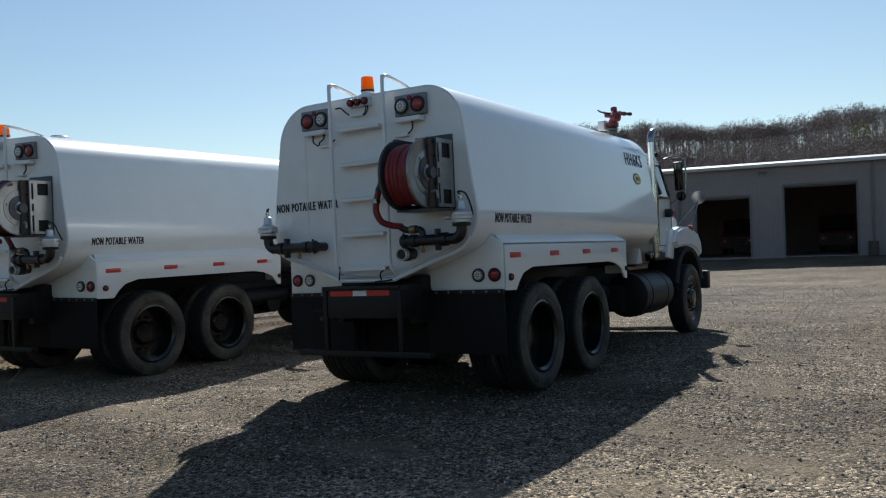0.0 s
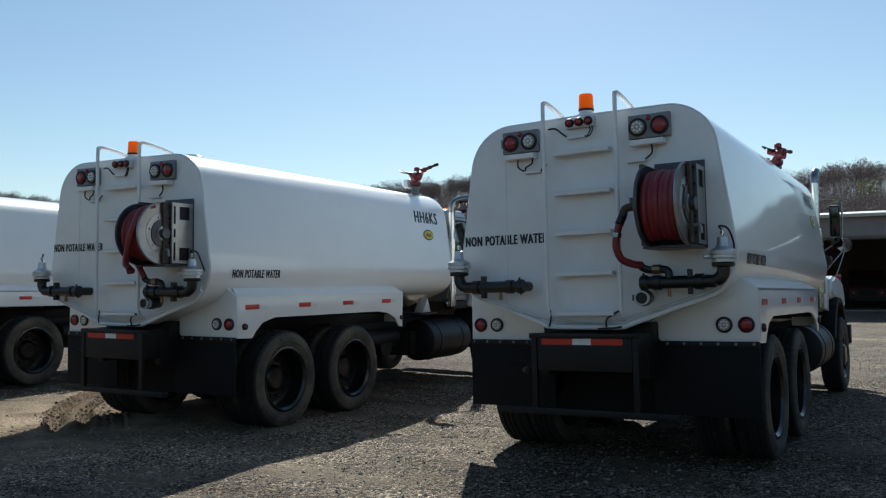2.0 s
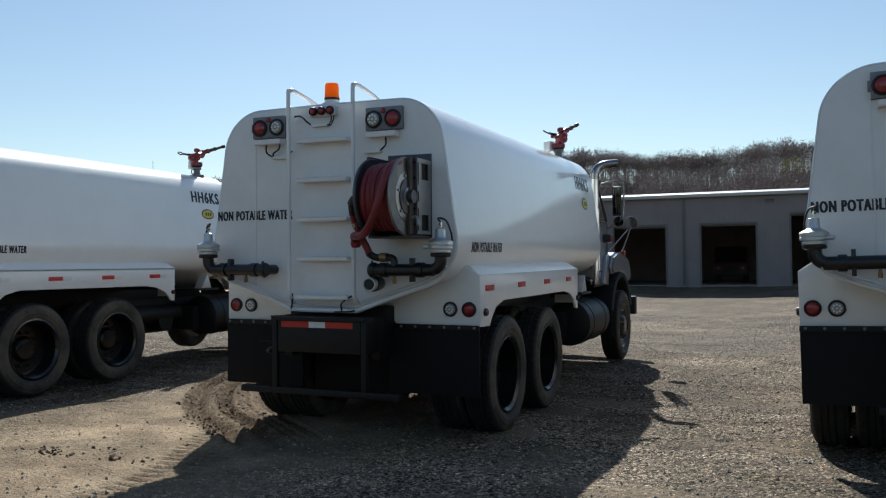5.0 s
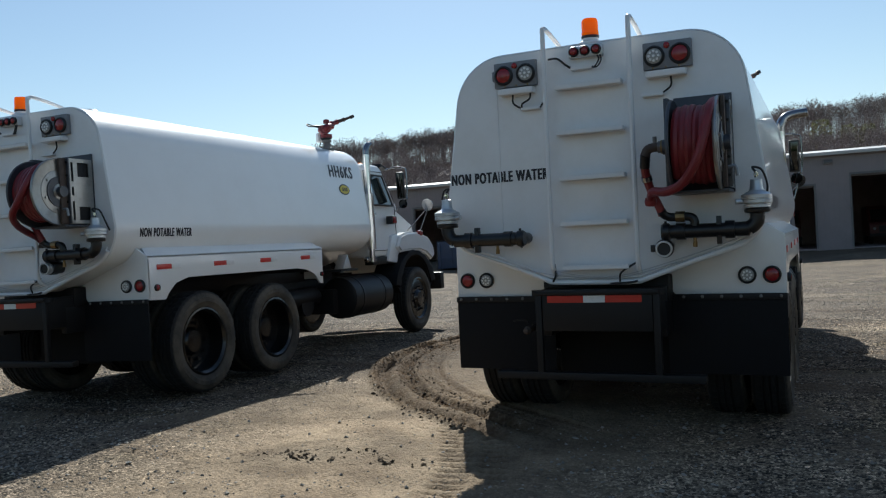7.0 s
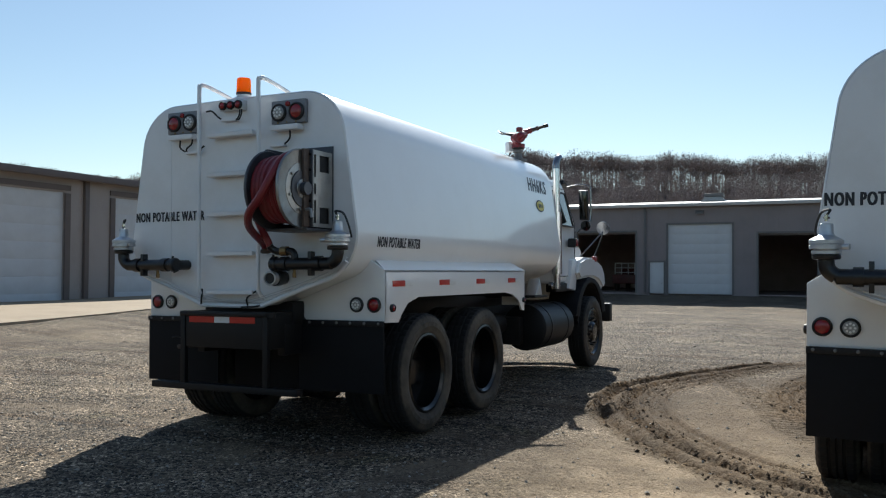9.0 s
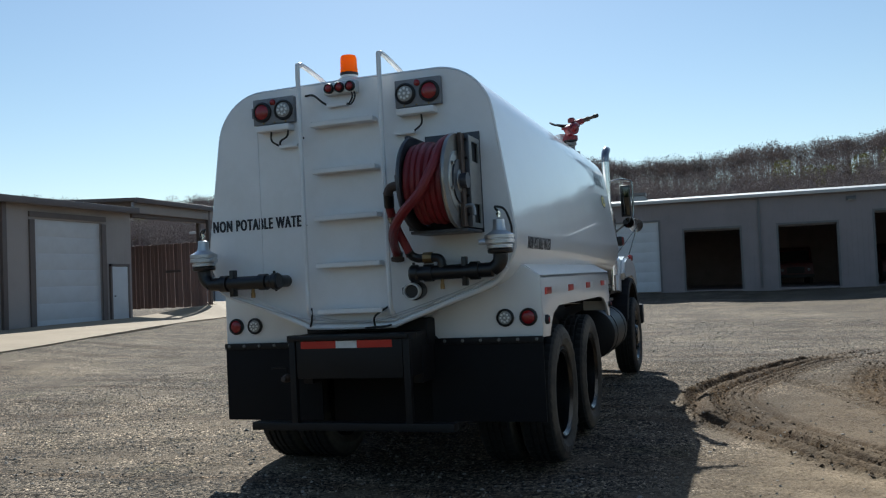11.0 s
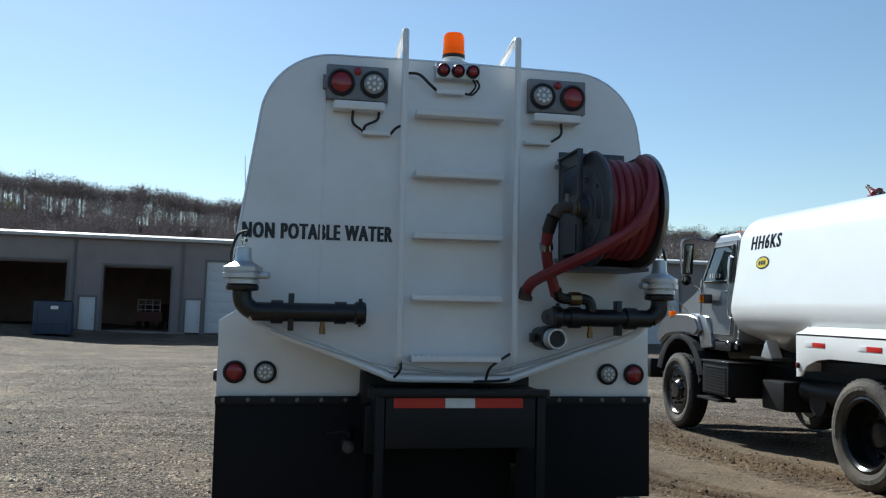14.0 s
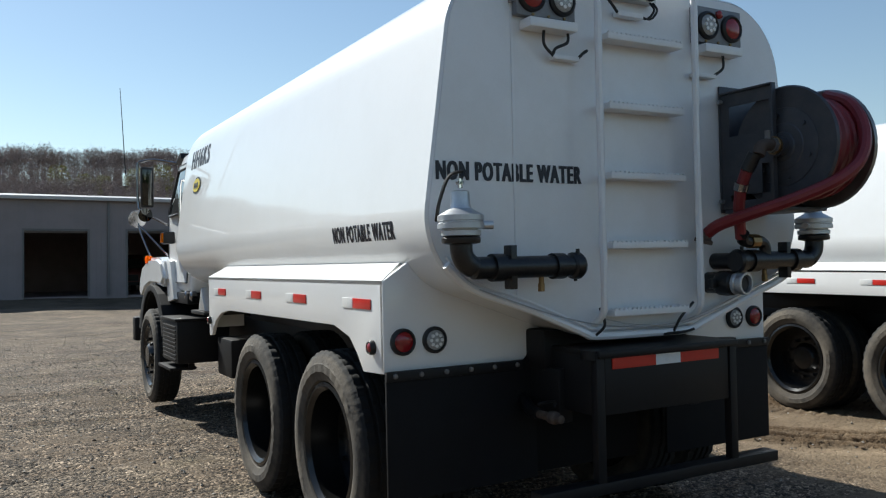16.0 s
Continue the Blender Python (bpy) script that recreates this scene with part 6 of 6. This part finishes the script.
    for s in (-1, 1):
        for text, h, w, y, z in (("NON POTABLE WATER", 0.088, 0.76, 0.015, 1.592), ("HH6KS", 0.175, 0.68, 3.88, 2.395)):
            me = lettering(text, h, w)
            # cut the letters where the tank's side bends, so that they lie on it
            bm = bmesh.new()
            bm.from_mesh(me)
            for q in _hz:
                if z < q < z + h:
                    bmesh.ops.bisect_plane(bm, geom=list(bm.verts) + list(bm.edges) + list(bm.faces), plane_co=(0, q - z, 0), plane_no=(0, 1, 0))
            bm.to_mesh(me)
            bm.free()
            co = np.empty(len(me.vertices) * 3)
            me.vertices.foreach_get("co", co)
            co = co.reshape(-1, 3)
            out = np.empty_like(co)
            out[:, 2] = z + co[:, 1]
            out[:, 1] = y + co[:, 0] if s > 0 else y + w - co[:, 0]
            out[:, 0] = s * (np.array([tank_side(q) for q in out[:, 2]]) + 0.0016)
            me.vertices.foreach_set("co", out.ravel())
            ob = new("lettering", me)
            ob.parent = T
        # plain oval badge
        def oval(ry, rz, off, y=4.23, z=2.225):
            bm = B()
            vs = []
            for k in range(28):
                a = 2 * math.pi * k / 28
                q = z + rz * math.sin(a)
                vs.append(bm.verts.new((s * (tank_side(q) + off), y + ry * math.cos(a), q)))
            bm.faces.new(vs)
            return bm
        bd = part("badge", oval(0.15, 0.078, 0.004), INK, T, "yellow and black oval badge")
        part("badge_field", oval(0.132, 0.062, 0.008), YELLOW, bd)
        bm = B()
        for k in range(3):
            yy = 4.23 - 0.055 + k * 0.055
            vs = [bm.verts.new((s * (tank_side(q) + 0.012), yy + d, q)) for d, q in ((-0.017, 2.20), (0.017, 2.20), (0.022, 2.25), (-0.012, 2.25))]
            bm.faces.new(vs)
        part("badge_bar", bm, INK, bd)
    return T


def hose_reel(T, spin, loose):
    """The reel on the head plate; spin turns the drum, loose hangs the hose's end out."""
    cy, cz, R = -0.68, 2.021, 0.297
    reel = part("hose_reel", lathe(B(), [(0.14, 0.63), (0.14, 0.95)], (0, cy, cz), (1, 0, 0), 24), REELGREY, T, "hose reel with rubber hose on a steel frame")
    for x, m in ((0.640, REELGREY), (0.928, FLANGEGREY)):
        bm = lathe(B(), [(0.05, -0.006), (R - 0.02, -0.006), (R, -0.012), (R + 0.008, 0.0), (R, 0.012), (R - 0.02, 0.006), (0.05, 0.006)], (x, cy, cz), (1, 0, 0), 44)
        e = 1 if x > 0.8 else -1
        lathe(bm, [(0.20, 0.0), (0.195, 0.010), (0.12, 0.014), (0.115, 0.018), (0.075, 0.02), (0.07, 0.027), (0.04, 0.03), (0.002, 0.03)], (x, cy, cz), (e, 0, 0), 28)
        for k in range(6):
            a = spin + k * math.pi / 3
            c = Vector((x, cy + 0.16 * math.cos(a), cz + 0.16 * math.sin(a)))
            cyl(bm, c, c + Vector((e * 0.022, 0, 0)), 0.012, seg=6)
        part("flange", bm, m, reel)
    path = []
    for layer, rr in ((0, 0.185), (1, 0.236)):
        turns = 5.6
        for q in range(int(turns * 26)):
            a = spin + 2 * math.pi * q / 26
            u = q / (turns * 26)
            path.append((0.668 + 0.238 * (u if layer == 0 else 1 - u), cy + (rr + 0.005 * math.sin(a * 0.37)) * math.cos(a), cz + (rr + 0.006 * math.sin(a * 0.73)) * math.sin(a)))
    part("hose", tube(B(), path, 0.0265, 7, 0), HOSE, reel, "wound red rubber hose")
    # support frames
    def slotted(x, ycut, zcut, holes):
        bm = B()
        grid = [[bm.verts.new((x, a, c)) for c in zcut] for a in ycut]
        for a in range(len(ycut) - 1):
            for c in range(len(zcut) - 1):
                if (a, c) not in holes:
                    bm.faces.new((grid[a][c], grid[a + 1][c], grid[a + 1][c + 1], grid[a][c + 1]))
        up = bmesh.ops.extrude_face_region(bm, geom=list(bm.faces))["geom"]
        bmesh.ops.translate(bm, vec=(0.010, 0, 0), verts=[v for v in up if isinstance(v, bmesh.types.BMVert)])
        return bm

    ya, yb = cy + 0.02, T0 - 0.012
    part("support", slotted(0.596, [ya, ya + 0.035, ya + 0.085, yb - 0.06, yb], [1.728, 1.77, 1.80, 1.95, 2.11, 2.27, 2.345], {(1, 2), (1, 4), (2, 4), (2, 1)}), REELGREY, reel, "slotted dark steel reel support plate")
    part("support_flange", box(B(), (0.592, ya + 0.005, 2.036), (0.030, 0.012, 0.615), 0.003), REELGREY, reel)
    part("support_flange", box(B(), (0.592, (ya + yb) / 2, 2.342), (0.030, yb - ya - 0.012, 0.010), 0.003), REELGREY, reel)
    for c in (1.77, 2.30):
        part("bolt", cyl(B(), (0.56, yb - 0.02, c), (0.585, yb - 0.02, c), 0.012, seg=6), STEEL, reel)
    # slotted side plate with a bolted edge and a dark brown strip before it
    y0, y1 = cy + 0.075, T0 - 0.012
    ycut = [y0, y0 + 0.035, y0 + 0.06, y0 + 0.11, y1 - 0.05, y1]
    zcut = [1.735, 1.765, 1.80, 1.89, 1.94, 1.99, 2.07, 2.12, 2.165, 2.255, 2.295, 2.33]
    holes = {(1, k) for k in (1, 2, 3, 5, 7, 8, 9)} | {(3, k) for k in (1, 2, 8, 9)}
    part("side_plate", slotted(0.966, ycut, zcut, holes), FLANGEGREY, reel, "slotted grey steel side plate")
    part("inner_plate", box(B(), (0.956, (y0 + y1) / 2, 2.033), (0.008, y1 - y0, 0.60), 0.002), BLACK, reel)
    part("brace", box(B(), (0.953, cy + 0.03, 2.03), (0.024, 0.075, 0.595), 0.004), RUSTED, reel, "dark brown strip beside the reel flange")
    part("support_flange", box(B(), (0.974, y0 - 0.002, 2.033), (0.036, 0.014, 0.595), 0.003), REELGREY, reel)
    for k in range(5):
        part("bolt", cyl(B(), (0.976, y0 - 0.008, 1.81 + k * 0.12), (0.976, y0 - 0.02, 1.81 + k * 0.12), 0.011, seg=6), BLACK, reel)
    for x in (0.598, 0.968):
        part("bearing", cyl(B(), (x - 0.03, cy, cz), (x + 0.03, cy, cz), 0.05, seg=14), REELGREY, reel)
    part("base_plate", box(B(), (0.782, (T0 + cy) / 2 - 0.01, 1.715), (0.385, 0.33, 0.02), 0.004), REELGREY, reel)
    part("back_plate", box(B(), (0.785, T0 - 0.012, 2.05), (0.39, 0.012, 0.68), 0.003), REELGREY, reel)
    part("crank_pin", tube(B(), [(0.975, cy, 1.86), (1.02, cy, 1.86), (1.03, cy, 1.80)], 0.012, 8, 3), STEEL, reel)
    # swivel elbow and feed hose
    part("swivel", tube(B(), [(0.60, cy, cz), (0.53, cy, cz + 0.005), (0.47, cy, cz - 0.005), (0.445, cy, cz - 0.05)], 0.031, 12, 4), RUSTED, reel, "dull bronze swivel elbow")
    part("swivel_collar", lathe(B(), [(0.03, 0.0), (0.046, 0.004), (0.046, 0.024), (0.03, 0.028)], (0.552, cy, cz + 0.003), (1, 0, 0), 14), BRASS, reel, "brass swivel collar")
    part("swivel_nut", cyl(cyl(B(), (0.565, cy, cz + 0.003), (0.535, cy, cz + 0.004), 0.040, seg=8), (0.515, cy, cz + 0.02), (0.515, cy, cz + 0.075), 0.014, seg=8), CASTGREY, reel)
    # the feed hose: a black cuff, a bright band, then red rubber down to the elbow
    if loose:
        run = [(0.445, cy + 0.02, cz - 0.04), (0.43, cy + 0.06, cz - 0.12), (0.435, cy + 0.10, cz - 0.20), (0.46, cy + 0.14, cz - 0.30), (0.50, cy + 0.17, cz - 0.40), (0.515, cy + 0.18, cz - 0.45)]
    else:
        run = [(0.445, cy + 0.02, cz - 0.04), (0.42, cy - 0.01, cz - 0.12), (0.40, cy - 0.02, cz - 0.21), (0.395, cy - 0.02, cz - 0.30), (0.42, cy + 0.02, cz - 0.385), (0.475, cy + 0.09, cz - 0.42), (0.515, cy + 0.16, cz - 0.43)]
    part("hose_cuff", tube(B(), run[:2], 0.034, 12, 5), PIPEBLACK, reel, "black rubber hose cuff")
    part("hose_clamp", tube(B(), smooth_path(run[1:4], 8)[6:10], 0.036, 12, 0), DULLCHROME, reel)
    part("feed_hose", tube(B(), run[1:], 0.029, 10, 6), HOSE, reel)
    part("feed_elbow", tube(B(), [(0.512, cy + 0.16, cz - 0.42), (0.525, -0.50, 1.575), (0.57, -0.48, 1.555), (0.68, -0.475, 1.555), (0.72, -0.475, 1.53), (0.725, -0.475, 1.46)], 0.03, 10, 5), PIPEBLACK, reel)
    part("feed_valve", cyl(B(), (0.60, -0.476, 1.556), (0.66, -0.475, 1.556), 0.038, seg=10), BRASS, reel)
    if loose == "long":
        part("loose_hose", tube(B(), [(0.90, cy - 0.05, cz + 0.265), (0.89, cy - 0.19, cz + 0.20), (0.86, cy - 0.28, cz + 0.06), (0.78, cy - 0.31, cz - 0.09), (0.66, cy - 0.27, cz - 0.19), (0.54, cy - 0.13, cz - 0.27), (0.45, cy + 0.05, cz - 0.33), (0.395, cy + 0.21, cz - 0.38), (0.378, cy + 0.29, cz - 0.43)], 0.031, 10, 6), HOSE, reel, "red hose end hanging from the reel")
        part("hose_end", lathe(B(), [(0.03, -0.03), (0.035, -0.025), (0.035, 0.005), (0.046, 0.012), (0.046, 0.03), (0.03, 0.03), (0.028, 0.0), (0.001, 0.0)], (0.377, cy + 0.292, cz - 0.44), (-0.15, 0.3, -1), 16), RUSTED, reel)
    if loose == "short":
        part("loose_hose", tube(B(), [(0.91, cy - 0.08, cz + 0.26), (0.897, cy - 0.22, cz + 0.20), (0.87, cy - 0.29, cz + 0.04), (0.82, cy - 0.30, cz - 0.12), (0.721, cy - 0.24, cz - 0.255), (0.605, cy - 0.14, cz - 0.30), (0.50, cy - 0.05, cz - 0.295), (0.468, cy + 0.03, cz - 0.34)], 0.031, 10, 6), HOSE, reel, "red hose end resting over the feed hose")
        part("hose_end", lathe(B(), [(0.02, -0.02), (0.038, -0.01), (0.042, 0.01), (0.036, 0.035), (0.001, 0.042)], (0.466, cy + 0.035, cz - 0.345), (-0.1, 0.3, -1), 14), HOSE, reel)


def water_cannon(T, yaw, pitch):
    """The red monitor on the tank's top."""
    mx, my = (0.74, 4.48) if T == first else (0.67, 4.64)
    base = part("water_cannon", lathe(B(), [(0.11, 2.85), (0.11, 2.88), (0.06, 2.89), (0.05, 2.92), (0.05, 2.96), (0.07, 2.97), (0.07, 3.0), (0.04, 3.01)], (mx, my, 0), (0, 0, 1), 18), CASTGREY, T, "red water cannon on the tank top")
    m = Matrix.Translation((mx, my, 3.03)) @ Euler((0, 0, yaw)).to_matrix().to_4x4() @ Matrix.Diagonal((0.92, 0.92, 0.86, 1))
    def put(bm, mt, nm, lift=0.0):
        k = m @ Euler((lift, 0, 0)).to_matrix().to_4x4() if lift else m
        bmesh.ops.transform(bm, matrix=k, verts=bm.verts)
        return part(nm, bm, mt, base)
    bm = B()
    tube(bm, [(0, 0, 0), (0.02, -0.03, 0.07), (0.08, -0.05, 0.12), (0.09, -0.02, 0.18), (0.04, 0.03, 0.21), (0, 0.08, 0.22)], 0.045, 12, 5)
    lathe(bm, [(0.03, -0.03), (0.075, -0.03), (0.075, 0.03), (0.03, 0.03)], (0.08, -0.05, 0.13), (1, 0, 0), 16)
    lathe(bm, [(0.03, -0.03), (0.075, -0.03), (0.075, 0.03), (0.03, 0.03)], (0, 0, 0.03), (0, 0, 1), 16)
    lathe(bm, [(0.02, 0.0), (0.038, 0.0), (0.038, 0.05), (0.028, 0.065), (0.001, 0.07)], (0.03, 0.0, 0.25), (0, 0, 1), 12)
    box(bm, (-0.02, 0.02, 0.19), (0.10, 0.16, 0.07), 0.015)
    bmesh.ops.scale(bm, vec=(1.3, 1.3, 1.0), verts=bm.verts)
    put(bm, MONRED, "swivel_body")
    put(lathe(B(), [(0.05, 0.0), (0.085, 0.0), (0.085, 0.05), (0.05, 0.05)], (0, 0, -0.02), (0, 0, 1), 14), CABLE, "drive_ring")
    tip = Matrix.Translation((0, 0.02, 0.22)) @ Euler((pitch, 0, 0)).to_matrix().to_4x4()
    for profile, mt, nm in (([(0.03, 0.04), (0.05, 0.05), (0.05, 0.10), (0.04, 0.105), (0.04, 0.17), (0.046, 0.175), (0.046, 0.20), (0.034, 0.205), (0.02, 0.21)], MONRED, "nozzle"), ([(0.02, 0.20), (0.033, 0.205), (0.030, 0.30), (0.036, 0.305), (0.036, 0.33), (0.025, 0.335), (0.022, 0.45), (0.015, 0.45)], RUSTED, "barrel")):
        nz = lathe(B(), profile, (0, 0, 0), (0, 1, 0), 14)
        bmesh.ops.transform(nz, matrix=tip, verts=nz.verts)
        put(nz, mt, nm)
    nz = lathe(B(), [(0.018, 0.0), (0.030, 0.0), (0.030, 0.06), (0.018, 0.06)], (0, 0.44, 0), (0, 1, 0), 14)
    bmesh.ops.transform(nz, matrix=tip, verts=nz.verts)
    put(nz, CABLE, "nozzle_tip")
    bm = tube(B(), [(0, -0.02, 0.20), (0, -0.13, 0.20), (0, -0.22, 0.21)], 0.03, 8, 2, 0.018)
    tube(bm, [(-0.05, -0.20, 0.22), (-0.06, -0.28, 0.25), (0, -0.31, 0.22), (0.05, -0.28, 0.19), (0.04, -0.20, 0.20)], 0.011, 6, 4)
    put(bm, PIPEBLACK, "tiller")
    put(box(B(), (-0.14, -0.05, 0.03), (0.12, 0.12, 0.16), 0.02), HEADWHITE, "motor")
    put(tube(B(), [(-0.14, -0.05, -0.05), (-0.18, -0.05, -0.12), (-0.1, 0.02, -0.17)], 0.01, 6, 4), CABLE, "cable")


def window_marks(T):
    """Chalk marks on the left door's window, as plain bars."""
    for k, (y, w) in enumerate(((5.80, 0.05), (5.73, 0.035), (5.67, 0.02), (5.62, 0.035), (5.53, 0.04))):
        part("window_mark", box(B(), (-1.022, y, 2.115 + 0.004 * (k % 2)), (0.004, w * 0.6, 0.06), 0, Euler((0.25, 0, 0)).to_matrix()), WHITETAPE, T)


first = make_truck()
mid = copy_thing(first, pose(5.653, 0.107, -0.090, 0.75, 0.90, -2.37))
end = copy_thing(first, pose(10.652, 0.313, -0.102, -0.10, -0.56, -5.58))
first.matrix_basis = pose(0.005, -0.001, 0.009, 0.33, -0.26, -0.15)
for ob in mid.children_recursive:
    if ob.type == "MESH" and ob.data.materials[0] == CABWHITE:
        ob.data = ob.data.copy()
        ob.data.materials[0] = CABGREY
    if ob.name.startswith("stack_tip"):
        ob.data = mesh_of("stack_tip", tube(B(), [(1.06, 5.10, 2.62), (1.065, 5.10, 2.70), (1.10, 5.12, 2.775), (1.19, 5.15, 2.82), (1.37, 5.19, 2.84)], 0.058, 16, 5), DULLCHROME)
    if ob.name.startswith("exhaust_pipe"):
        ob.data = mesh_of("exhaust_pipe", tube(B(), [(1.06, 5.10, 1.15), (1.06, 5.10, 2.0), (1.06, 5.10, 2.65)], 0.055, 16, 2), CHROME)
    for was, now in (("cab", "silver grey truck cab"), ("door", "silver grey cab door"), ("front_fender", "silver grey rounded front fender"), ("hood", "silver grey sloping engine hood")):
        if ob.name.split(".")[0] == was:
            tagged(ob, now)
for truck, dz in ((mid, 0.05), (end, -0.02)):
    for ob in list(truck.children_recursive):
        if ob.name.startswith("antenna"):
            bpy.data.objects.remove(ob)
    for ob in truck.children:
        if ob.name.startswith("lettering") and abs(ob.matrix_basis.translation.x + 1.148) < 0.01:
            ob.location.z += dz
hose_reel(first, 0.35, "long")
hose_reel(mid, 0.8, "short")
hose_reel(end, 1.3, "")
water_cannon(first, radians(-40), radians(20))
water_cannon(mid, radians(-22), radians(24))
water_cannon(end, radians(-14), radians(4))
tagged(first, "white water tank truck with its red hose end hanging loose")
tagged(mid, "white water tank truck with a silver grey cab beside muddy ruts")
tagged(end, "white water tank truck parked at the end of the row")
window_marks(mid)
